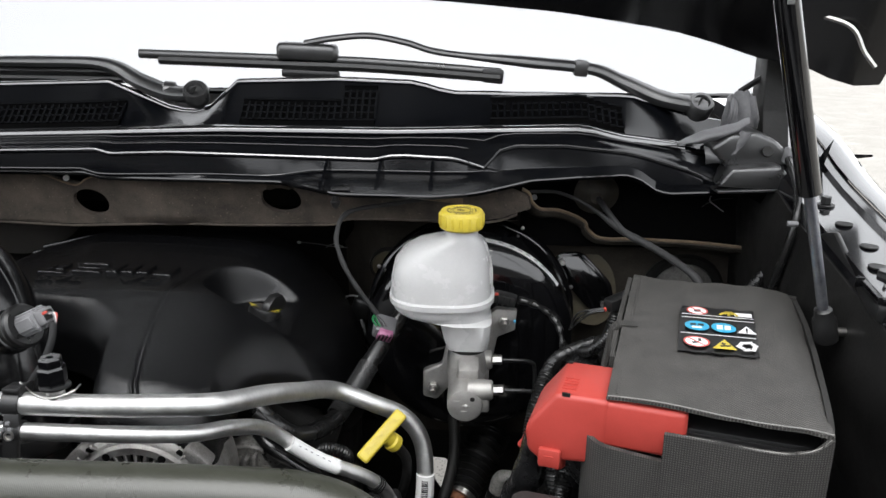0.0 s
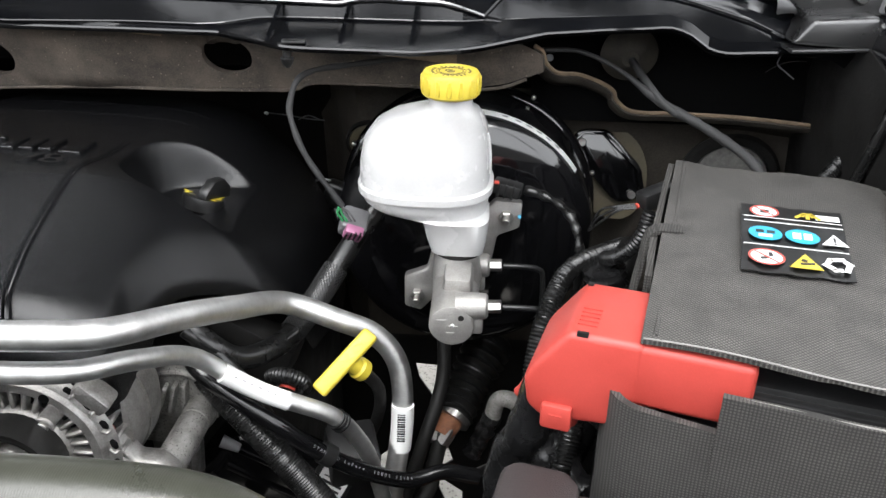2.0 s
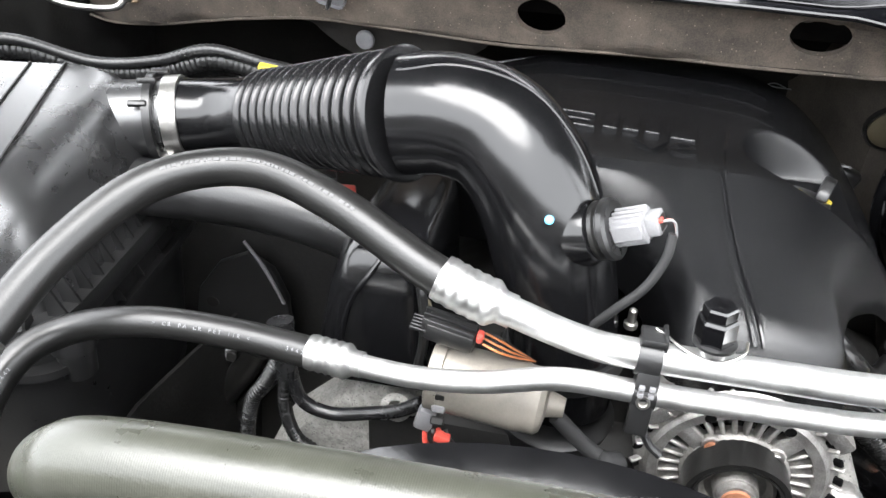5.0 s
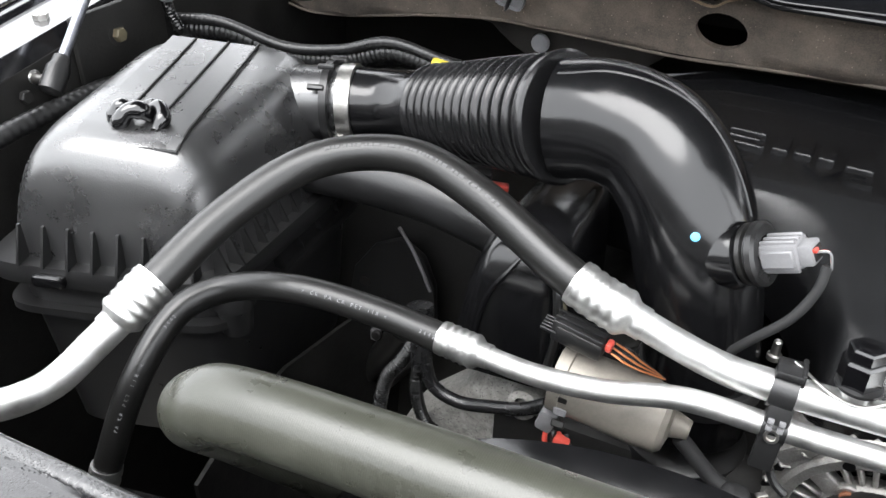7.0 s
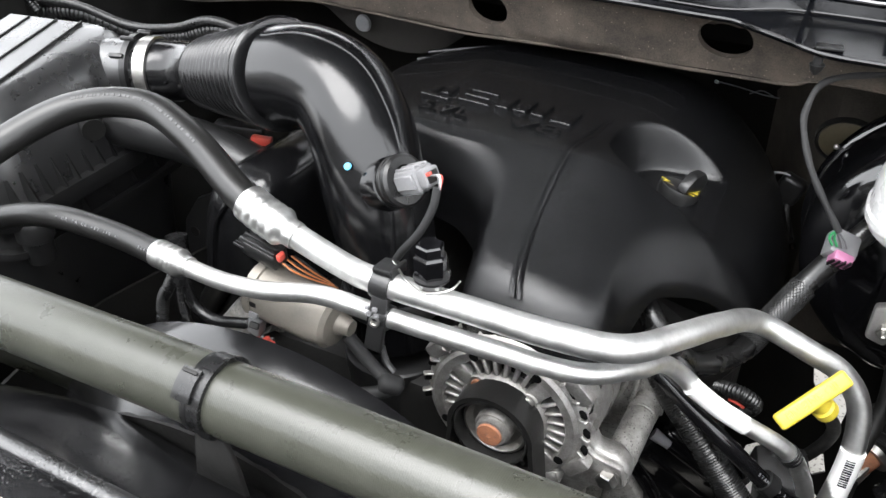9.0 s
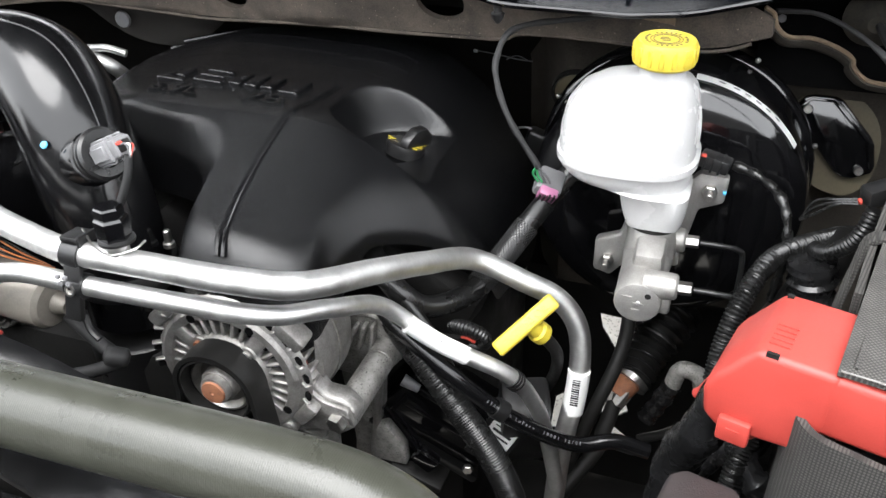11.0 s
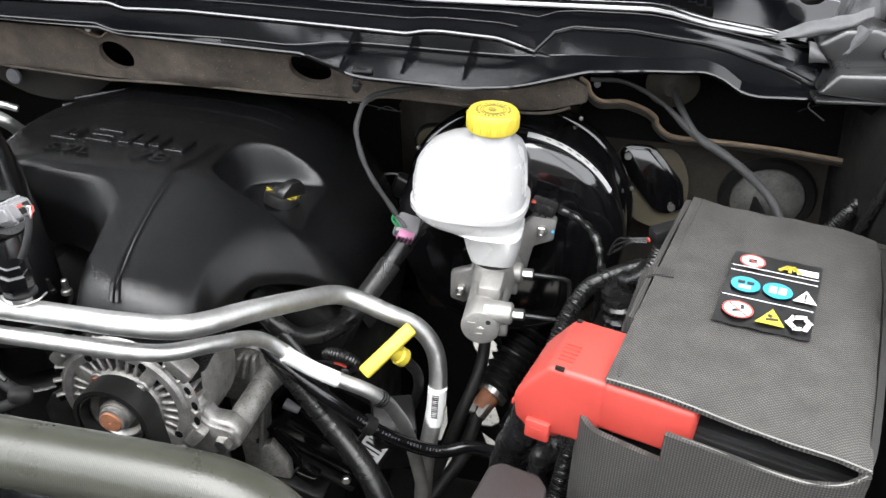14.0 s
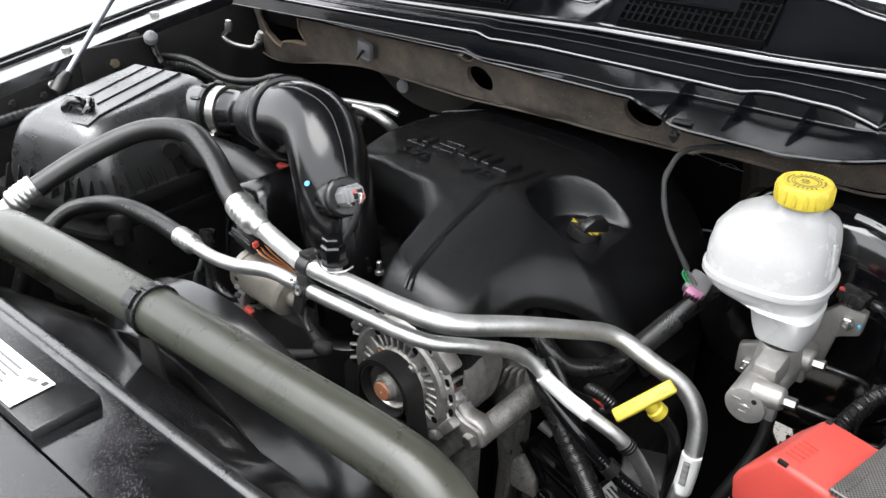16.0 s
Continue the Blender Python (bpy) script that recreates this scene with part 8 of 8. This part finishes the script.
for d in (-0.004, 0.0, 0.004):
    part("wire_turn", turned([(-0.001, 0.0082), (-0.001, 0.0098), (0.001, 0.0098), (0.001, 0.0082)], Vector((-0.052, 0.784, 1.098)) + Vector((0.5, 0.4, -0.8)) * d, (0.5, 0.35, -0.8), 20), BLACK, tie)
sensor2 = thing("pressure_sensor", (-0.08, 0.80, 0.98), "silver sticker with bars on a black housing beside the hose", "housing")
part("housing", box((0.05, 0.05, 0.10), pose(-0.055, 0.845, 0.99, 20, 0, 20), 0.006), BLACK, sensor2)
lm = Matrix.Translation((-0.066, 0.8165, 1.0)) @ Matrix.Rotation(radians(32), 4, "Y") @ Matrix.Rotation(radians(-25), 4, "X")
part("bracket", box((0.040, 0.004, 0.090), lm @ Matrix.Translation((0, 0.004, 0)), 0.001), BLACK, sensor2)
pl = part("sticker", box((0.030, 0.001, 0.078), lm, 0), PAPER, sensor2, "silver bar-code sticker")
for k in range(13):
    part("printed_bar", box((0.022 - 0.006 * (k % 4 == 3), 0.001, 0.0012 + 0.0008 * (k % 3)), lm @ pose(0, -0.0004, -0.034 + 0.0055 * k), 0), INK, pl)
coil = thing("loom_end", (-0.105, 0.82, 1.11), "curled end of a corrugated loom with a red wire inside", "cable loom")
part("sleeve", tube([(-0.123, 0.824, 1.113), (-0.113, 0.815, 1.122), (-0.100, 0.812, 1.123), (-0.090, 0.816, 1.114), (-0.093, 0.822, 1.100), (-0.104, 0.828, 1.090)], lambda q: 0.0068 * (1 + 0.09 * math.sin(2 * math.pi * 26 * q)), n=14, sub=40), LOOM, coil)
part("red_wire", tube([(-0.112, 0.815, 1.110), (-0.105, 0.812, 1.112), (-0.098, 0.813, 1.108)], 0.0016, n=6), STICKERRED, coil)
cable("side_hose", [(-0.19, 0.80, 1.175), (-0.16, 0.80, 1.150), (-0.125, 0.79, 1.11), (-0.10, 0.78, 1.06)], 0.006, RUBBER, "thin black hose behind the pipes", "hose")

# shapes low in the bay
solid("power_steering_line", tube([(0.02, 1.02, 1.12), (0.03, 0.98, 1.02), (0.01, 0.93, 0.95), (-0.02, 0.90, 0.85)], 0.008, n=12), SHADOW, "dark steel line below the master cylinder", "pipe")
solid("suspension_arm", box((0.28, 0.09, 0.05), pose(0.16, 0.86, 0.80, 0, -12, 30), 0.015), SHADOW, "grimy suspension arm with rusty bolts", "suspension arm")
solid("rusty_bolt", disc_pin((0.085, 0.80, 0.86), (0, -0.5, 0.9), 0.016, 0.014, 6), RUST, "rusty hexagonal bolt deep in the bay", "bolt")
solid("wheel_housing", sheet([[(0.34 + 0.02 * math.sin(k), 0.45 + 0.08 * k, z) for k in range(10)] for z in (1.20, 1.0, 0.8, 0.55)], 0.004), SHADOW, "black plastic wheel housing panel", "panel")
solid("wheel_housing", sheet([[(-0.78 - 0.02 * math.sin(k), 0.55 + 0.08 * k, z) for k in range(8)] for z in (1.05, 0.9, 0.75, 0.55)], 0.004), SHADOW, "black plastic wheel housing panel", "panel")
plate = thing("bracket_plate", (-0.75, 0.87, 1.0), "dark steel bracket plate with a frayed pale strap", "bracket")
part("plate", prism([(-0.815, 1.0), (-0.812, 1.04), (-0.805, 1.076), (-0.778, 1.114), (-0.744, 1.132), (-0.717, 1.115), (-0.703, 1.08), (-0.70, 1.0)], 0.01, Matrix.Translation((0, 0.872, 0)) @ Matrix(((1, 0, 0, 0), (0, 0, -1, 0), (0, 1, 0, 0), (0, 0, 0, 1))), 0.003), BLACK, plate)
# Dark disc on the plate stands in for a shaded hole.
part("plate_hole_shade", disc_pin((-0.790, 0.8625, 1.062), (0, -1, 0), 0.007, 0.0015, 16), SHADOW, plate)
part("strap", tube([(-0.742, 0.855, 1.152), (-0.725, 0.853, 1.130), (-0.712, 0.852, 1.105), (-0.703, 0.852, 1.083)], 0.0020, n=6), GREYPLUG, plate, "frayed pale strap")
part("pale_clip", box((0.028, 0.008, 0.016), pose(-0.772, 0.838, 1.012, 0, 10, 0), 0.003), GREYPLUG, plate)
part("pale_clip", disc_pin((-0.760, 0.836, 1.014), (0, -1, 0.2), 0.006, 0.006, 12), SHADOW, plate)
part("hanger", tube([(-0.735, 0.845, 1.02), (-0.752, 0.84, 0.99), (-0.785, 0.84, 0.94), (-0.825, 0.84, 0.88)], 0.0155, n=18), RUBBER, plate)
part("hanger", tube([(-0.710, 0.85, 1.0), (-0.74, 0.85, 0.96), (-0.79, 0.85, 0.89)], 0.012, n=16), RUBBER, plate)
solid("apron_bolt", disc_pin((-0.865, 0.885, 0.872), (0.3, -0.8, 0.5), 0.010, 0.014, 6), RUST, "rusty orange bolt head on the dark apron", "bolt")
part("apron_panel", box((0.40, 0.02, 0.35), pose(-0.83, 0.905, 0.95, -8), 0.004), SHADOW, left_fender)
loom("front_loom", [(-0.63, 0.685, 1.175), (-0.648, 0.68, 1.14), (-0.662, 0.68, 1.115), (-0.670, 0.68, 1.07), (-0.672, 0.68, 1.0)], 0.0062, "black corrugated loom in front of the casting")
loom("front_loom", [(-0.628, 0.68, 1.165), (-0.632, 0.68, 1.115), (-0.624, 0.68, 1.082), (-0.606, 0.678, 1.068), (-0.59, 0.675, 1.03)], 0.0056, "thin black corrugated loom in front of the casting")
cable("front_lead", [(-0.626, 0.682, 1.16), (-0.617, 0.68, 1.128), (-0.592, 0.68, 1.118), (-0.56, 0.68, 1.126), (-0.535, 0.68, 1.135), (-0.515, 0.68, 1.149)], 0.0058, VINYL, "taped black lead across the casting")
solid("taped_joint", tube([(-0.634, 0.69, 1.20), (-0.630, 0.685, 1.175), (-0.628, 0.68, 1.15)], lambda s: 0.011 - 0.002 * s, n=14), VINYL, "wrinkled taped joint of three looms", "cable loom")
solid("green_cap", turned([(0, 0.015), (0.010, 0.015), (0.012, 0.012), (0.012, 0.0)], (-0.530, 0.705, 1.225), (0.2, -1, 0.3), 20), OLIVE, "dull green plug beside the ignition coil cover", "plug")
# firewall fittings
plug_ = thing("firewall_plug", (0.365, 1.17, 1.19), "round mottled grey plug in a black rubber ring on the firewall", "plug")
MOTTLE = material("mottled_grey_plug", (0.16, 0.155, 0.145), (0.06, 0.058, 0.054), (0.6, 0.8), blotch=40, grain=300, bump=0.2)
part("ring", turned([(0.012, 0.058), (-0.004, 0.062), (-0.010, 0.058), (-0.010, 0.048), (0.0, 0.046)], (0.366, 1.180, 1.192), (0, 1, 0.1), 40), SHADOW, plug_)
part("face", turned([(0.0, 0.047), (-0.010, 0.046), (-0.016, 0.040), (-0.020, 0.025), (-0.021, 0.0)], (0.366, 1.180, 1.192), (0, 1, 0.1), 40), MOTTLE, plug_)
oct_ = thing("firewall_plate", (0.215, 1.16, 1.16), "black eight-sided plate bolted over an olive firewall gasket", "plate")
om = axes((0.211, 1.160, 1.212), (1, 0, 0), z=(0, -0.9, 0.2))
part("gasket", prism([(p.x, p.y) for p in spline([(-0.040, 0.036, 0), (0.003, 0.046, 0), (0.035, 0.028, 0), (0.050, -0.004, 0), (0.048, -0.045, 0), (0.028, -0.068, 0), (0.0, -0.066, 0), (-0.020, -0.052, 0), (-0.036, -0.015, 0), (-0.046, 0.018, 0), (-0.040, 0.036, 0)], 4)[:-1]], 0.005, om @ pose(0.002, 0.0, -0.008)), OLIVE, oct_)
part("plate", prism([(-0.041, 0.030), (-0.036, 0.038), (-0.028, 0.042), (-0.004, 0.042), (0.004, 0.039), (0.040, 0.002), (0.045, -0.006), (0.050, -0.030), (0.048, -0.038), (0.030, -0.046), (0.018, -0.046), (0.010, -0.042), (-0.028, 0.000), (-0.036, 0.010)], 0.008, om, 0.003), GLOSS, oct_)
part("plate_lip", tube([om @ Vector((x, y, 0.0085)) for x, y in ((-0.037, 0.028), (-0.028, 0.037), (-0.005, 0.037), (0.036, -0.002), (0.045, -0.032))], 0.0018, n=6, smooth=False), GLOSS, oct_)
for x, y in ((-0.030, 0.026), (0.034, -0.036)):
    part("bolt", disc_pin(om @ Vector((x, y, 0.008)), om.to_3x3() @ Vector((0, 0, 1)), 0.005, 0.005, 12), STEEL, oct_)
back = thing("rear_harness", (-0.85, 1.0, 1.25), "thick black corrugated harness along the firewall", "cable loom")
for k, (dy, dz, r) in enumerate(((0, 0, 0.0105), (0.02, -0.016, 0.008), (-0.008, 0.014, 0.006))):
    part("strand", tube([(-1.08, 0.94 + dy, 1.285 + dz), (-1.02, 0.955 + dy, 1.285 + dz), (-0.95, 0.975 + dy, 1.262 + dz), (-0.88, 0.985 + dy, 1.268 + dz), (-0.82, 0.99 + dy, 1.285 + dz), (-0.76, 1.0 + dy, 1.272 + dz), (-0.70, 1.03 + dy, 1.25 + dz)], lambda s, r=r: r * (1 + 0.06 * math.sin(420 * s) + 0.05 * math.sin(23 * s)), n=12, sub=34), BLACK, back)
solid("heat_shield", sheet([[(x, y + 0.02 * math.sin(3 * x), z + 0.006 * math.sin(9 * x)) for x in [-0.86 + 0.02 * i for i in range(12)]] for y, z in ((0.90, 1.268), (0.925, 1.276), (0.945, 1.272))], 0.002), SILVERFOIL, "crinkled bright foil heat shield behind the duct", "heat shield")
solid("yellow_clip", box((0.026, 0.012, 0.010), pose(-0.737, 0.945, 1.300, 0, 15, 20), 0.003), YELLOW, "small yellow plastic clip on the heat shield", "clip")
lines = thing("brake_hose_bracket", (-0.95, 1.05, 1.36), "bent grey wire bracket under the cowl corner", "bracket")
LN = Vector((-0.062, 0.012, -0.028))
part("rod", tube([Vector(p) + LN for p in ((-0.965, 1.03, 1.362), (-0.985, 1.03, 1.345), (-0.955, 1.025, 1.338), (-0.90, 1.025, 1.340), (-0.885, 1.03, 1.352), (-0.875, 1.035, 1.366))], 0.004, n=10), STEEL, lines)
part("rod_end", turned([(0, 0.006), (0.012, 0.007), (0.02, 0.005)], Vector((-0.968, 1.03, 1.357)) + LN, (0.2, 0, 1), 14), STEEL, lines)
part("rod_end", turned([(0, 0.006), (0.004, 0.0075), (0.008, 0.006), (0.012, 0.0075), (0.016, 0.006), (0.022, 0.005)], Vector((-0.885, 1.03, 1.350)) + LN, (0.5, 0, 1), 14), STEEL, lines)
solid("red_marker", box((0.022, 0.010, 0.009), pose(-0.622, 0.818, 1.250, 0, 5, 20), 0.002), STICKERRED, "small red plug lock under the duct", "plug lock")
solid("coil_plug", box((0.055, 0.018, 0.016), pose(-0.661, 0.830, 1.248, 0, 4, 20), 0.003), BLACK, "black ribbed plug under the intake duct", "plug")

# ---- gas struts ----
def strut(pin, joint, top, label):
    s = thing("gas_strut", pin, label, "gas strut", "hood struts")
    part("rod", tube([pin, joint], 0.0052, n=14, smooth=False), RODSTEEL, s, "bright steel rod")
    part("cylinder", tube([joint, Vector(joint).lerp(Vector(top), 0.06), top], lambda q: 0.0105, n=18, smooth=False), GLOSS, s)
    d = (Vector(joint) - Vector(pin)).normalized()
    part("socket", turned([(-0.012, 0.008), (-0.010, 0.0115), (0.014, 0.0115), (0.018, 0.009), (0.026, 0.0085), (0.028, 0.0055)], pin, d, 16), BLACK, s)
    part("ball_stud", turned([(0, 0.004), (0.03, 0.005), (0.032, 0.009), (0.04, 0.009)], pin, (1 if pin[0] > 0 else -1, 0.1, -0.1), 12), STEEL, s)
    return s


right_strut = strut((0.400, 0.752, 1.315), (0.352, 0.722, 1.462), (0.222, 0.640, 1.86), "black gas strut with a bright rod beside the battery")
for k in range(9):
    p = Vector((0.352, 0.722, 1.462)).lerp(Vector((0.222, 0.640, 1.86)), 0.42 + 0.016 * k)
    part("printed_bar", box((0.006, 0.0008, 0.004), axes(p + Vector((0.0, -0.0106, -0.002)), (1, 0, 0), z=(-0.3, -0.2, 0.92)), 0), GREYINK, right_strut)
strut((-1.050, 0.727, 1.300), (-1.086, 0.950, 1.497), (-1.100, 1.024, 1.563), "slim gas strut with a bright rod on the fender ledge")
star = part("corner_bracket", prism([(0.420, 0.70), (0.475, 0.70), (0.478, 0.80), (0.432, 0.81)], 0.018, pose(0, 0, 1.345), 0.004), BLACK, right_fender)
for k in range(6):
    part("bracket_rib", box((0.030, 0.003, 0.010), pose(0.452, 0.755, 1.366) @ Matrix.Rotation(radians(60 * k), 4, "Z") @ Matrix.Translation((0.016, 0, 0)), 0.001), INTAKE, star)
part("bracket_bolt", disc_pin((0.452, 0.755, 1.366), (0, 0, 1), 0.011, 0.012, 6), BLACK, star)
part("bracket_frame", tube([(0.424, 0.704, 1.366), (0.472, 0.704, 1.366), (0.474, 0.796, 1.366), (0.436, 0.804, 1.366), (0.424, 0.704, 1.366)], 0.004, n=8, smooth=False), INTAKE, star)
cable("hood_cable", [(0.440, 1.02, 1.43), (0.432, 0.96, 1.41), (0.420, 0.92, 1.37), (0.405, 0.93, 1.28)], 0.005, LOOM, "black cable dropping beside the fender ledge")
loom("fender_loom", [(0.45, 1.05, 1.33), (0.44, 1.02, 1.30), (0.41, 0.99, 1.275), (0.38, 0.96, 1.255)], 0.008, "black corrugated loom behind the battery")
solid("white_clip", disc_pin((0.412, 0.89, 1.384), (-1, 0, 0), 0.0032, 0.012, 10), GREYPLUG, "small white plastic clip behind the strut", "clip")
solid("grey_fitting", box((0.020, 0.014, 0.022), pose(0.446, 1.03, 1.432, 0, 10, 15), 0.004), GREYPLUG, "grey plastic hose fitting near the hinge", "fitting")

torn = thing("torn_wire", (0.358, 1.05, 1.366), "bent bright wire hanging below the cowl end", "wire")
part("strand", tube([(0.362, 1.045, 1.384), (0.357, 1.050, 1.368), (0.368, 1.055, 1.358), (0.379, 1.058, 1.350)], 0.0007, n=6), GREYPLUG, torn)
part("strand", tube([(0.352, 1.066, 1.354), (0.358, 1.058, 1.362), (0.372, 1.060, 1.367), (0.392, 1.068, 1.366)], 0.0005, n=6), TAPE, torn)
rearclip = thing("harness_clip", (-0.127, 1.13, 1.177), "small dark plug on the firewall with a painted edge highlight", "clip")
part("body", box((0.030, 0.020, 0.034), pose(-0.120, 1.150, 1.160, 0, 20, 0), 0.006, 3), BLACK, rearclip)
# Pale tube stands in for the highlight along the plug.
part("edge", tube([(-0.145, 1.135, 1.183), (-0.130, 1.130, 1.188), (-0.122, 1.130, 1.187)], 0.0014, n=6), GREYPLUG, rearclip)
part("lead", tube([(-0.12, 1.14, 1.145), (-0.11, 1.13, 1.12), (-0.10, 1.14, 1.09)], 0.005, n=8), LOOM, rearclip)
rearwire = thing("firewall_wire", (-0.24, 1.32, 1.205), "thin wires with a white clip on the firewall", "wire")
part("clip", box((0.006, 0.004, 0.004), pose(-0.250, 1.318, 1.208, 0, 15, 0), 0.001), PAPER, rearwire, "white clip")
part("strand", tube([(-0.250, 1.320, 1.208), (-0.217, 1.320, 1.205), (-0.190, 1.320, 1.201), (-0.167, 1.320, 1.200)], 0.0009, n=6), GREYPLUG, rearwire)
part("strand", tube([(-0.205, 1.320, 1.199), (-0.190, 1.320, 1.206), (-0.172, 1.320, 1.200)], 0.0008, n=6), GREYPLUG, rearwire)

bundle = thing("taped_harness", (0.15, 0.83, 1.05), "thick harness wrapped in wrinkled black vinyl tape", "cable loom")
lump = lambda r, a: (lambda s: r * (1 + 0.10 * math.sin(a * s) + 0.06 * math.sin(2.7 * a * s + 1)))
part("trunk", tube([(0.175, 0.83, 1.12), (0.170, 0.82, 1.090), (0.164, 0.82, 1.060), (0.148, 0.82, 1.043), (0.131, 0.82, 1.026), (0.117, 0.82, 1.003), (0.108, 0.82, 0.955), (0.10, 0.82, 0.88)], lump(0.017, 26), n=18, sub=14), VINYL, bundle)
part("branch", tube([(0.122, 0.80, 1.163), (0.143, 0.80, 1.145), (0.169, 0.80, 1.114), (0.185, 0.795, 1.098)], lump(0.0058, 30), n=12), VINYL, bundle)
part("branch", tube([(0.150, 0.80, 1.065), (0.167, 0.78, 1.043), (0.206, 0.78, 1.008)], lump(0.013, 18), n=16), VINYL, bundle)
part("sleeve", tube([(0.145, 0.86, 1.125), (0.150, 0.858, 1.10), (0.155, 0.856, 1.07), (0.162, 0.85, 1.04)], lambda s: 0.0125 * (1 + 0.10 * math.sin(110 * s)), n=16, sub=24), LOOM, bundle)
part("knot", tube([(0.182, 0.88, 1.215), (0.187, 0.88, 1.19), (0.190, 0.88, 1.165)], lump(0.019, 20), n=16), VINYL, bundle)
part("smooth_hose", tube([(0.188, 0.88, 1.185), (0.192, 0.88, 1.16), (0.196, 0.88, 1.113), (0.203, 0.88, 1.052)], 0.0165, n=20), RUBBER, bundle)
white_plug = thing("pale_plug", (0.18, 1.0, 0.998), "pale plastic plug on a thin black cable deep in the bay", "plug")
part("body", box((0.030, 0.016, 0.016), pose(0.176, 1.0, 0.999, 0, 12, 0), 0.003), PAPER, white_plug)
part("latch", box((0.012, 0.016, 0.012), pose(0.190, 0.995, 0.990, 0, 12, 0), 0.003), PAPER, white_plug)
part("lead", tube([(0.180, 1.0, 0.985), (0.160, 1.0, 0.958), (0.125, 1.0, 0.902), (0.095, 1.0, 0.868), (0.06, 1.0, 0.845)], 0.006, n=12), RUBBER, white_plug)
solid("rusty_bolt", disc_pin((0.114, 1.0, 0.815), (0, -0.6, 0.8), 0.017, 0.014, 8), RUST, "rusty round bolt on the suspension", "bolt")
solid("rusty_bolt", disc_pin((0.153, 1.0, 0.780), (0, -0.6, 0.8), 0.014, 0.02, 6), RUST, "rusty hexagonal bolt on the suspension", "bolt")
liner = part("liner_panel", prism([(0.95, 1.0), (0.93, 1.345), (0.887, 1.374), (0.836, 1.392), (0.795, 1.375), (0.74, 1.36), (0.55, 1.33), (0.55, 1.0)], 0.008, Matrix.Translation((0.428, 0, 0)) @ Matrix(((0, 0, 1, 0), (1, 0, 0, 0), (0, 1, 0, 0), (0, 0, 0, 1))), 0.003), BLACK, right_fender)
elbow_ = thing("metal_elbow", (0.10, 1.0, 0.93), "dull metal pipe elbow with taped end deep in the bay", "pipe")
part("pipe", tube([(0.126, 1.0, 0.945), (0.116, 1.0, 0.965), (0.095, 1.0, 0.968), (0.086, 1.0, 0.934), (0.069, 1.0, 0.892)], lambda s: 0.010 + 0.003 * smoothstep(0.25, 0.0, s), n=14), ROUGHCAST, elbow_)
part("taped_end", tube([(0.090, 1.0, 0.945), (0.078, 1.0, 0.915), (0.066, 1.0, 0.885)], lambda s: 0.0118 + 0.001 * math.sin(20 * s), n=14), VINYL, elbow_)

valve = thing("valve_cover", (-0.14, 0.84, 0.98), "black ribbed valve cover low beside the alternator bracket", "engine part")
vm = pose(-0.135, 0.845, 0.985, 0, 38, 14)
part("shell", box((0.13, 0.06, 0.075), vm, 0.010, 3), INTAKE, valve)
for k in range(3):
    part("rib", box((0.11, 0.006, 0.006), vm @ pose(0, -0.0305, -0.022 + 0.022 * k), 0.002), INTAKE, valve)
part("flange", box((0.14, 0.07, 0.010), vm @ pose(0, 0.0, -0.042), 0.003), BLACK, valve)
part("bolt", disc_pin(vm @ Vector((0.05, -0.034, -0.030)), vm.to_3x3() @ Vector((0, -1, 0)), 0.006, 0.006, 6), STEEL, valve)
mount = thing("engine_mount", (-0.18, 0.80, 0.95), "grey cast engine mount bracket low beside the alternator", "bracket")
part("web", prism([(-0.186, 0.998), (-0.166, 0.972), (-0.164, 0.945), (-0.20, 0.945), (-0.20, 0.99)], 0.014, Matrix.Translation((0, 0.80, 0)) @ Matrix(((1, 0, 0, 0), (0, 0, -1, 0), (0, 1, 0, 0), (0, 0, 0, 1))), 0.003), ROUGHCAST, mount)
part("foot", box((0.06, 0.03, 0.010), pose(-0.155, 0.80, 0.930, 10, 20, 0), 0.003), SHADOW, mount)
part("clip_arm", tube([(-0.184, 0.783, 1.028), (-0.160, 0.783, 0.995), (-0.149, 0.783, 0.974)], 0.0028, n=8), GLOSS, mount, "glossy black clip arm")
part("clip_arm", tube([(-0.176, 0.783, 1.028), (-0.152, 0.783, 0.998), (-0.146, 0.783, 0.976)], 0.0020, n=8), GLOSS, mount, "glossy black clip arm")
part("clip_block", box((0.026, 0.014, 0.020), pose(-0.142, 0.785, 0.965, 0, 35, 0), 0.003), GLOSS, mount)
part("pale_pin", tube([(-0.169, 0.80, 1.053), (-0.152, 0.80, 1.045)], lambda q: 0.0065 - 0.002 * q, n=10, smooth=False), GREYPLUG, mount, "pale plastic pin")
solid("coolant_pipe", tube([(-0.84, 1.09, 1.230), (-0.788, 1.10, 1.234), (-0.73, 1.10, 1.239), (-0.70, 1.10, 1.242), (-0.675, 1.105, 1.235)], 0.005, n=12), ALLOY, "slim bright metal pipe behind the duct", "pipe")
solid("coolant_pipe", tube([(-0.84, 1.09, 1.222), (-0.779, 1.10, 1.226), (-0.738, 1.10, 1.227), (-0.702, 1.10, 1.218), (-0.69, 1.12, 1.19)], 0.0095, n=16), ALLOY, "bright metal pipe bending down behind the duct", "pipe")
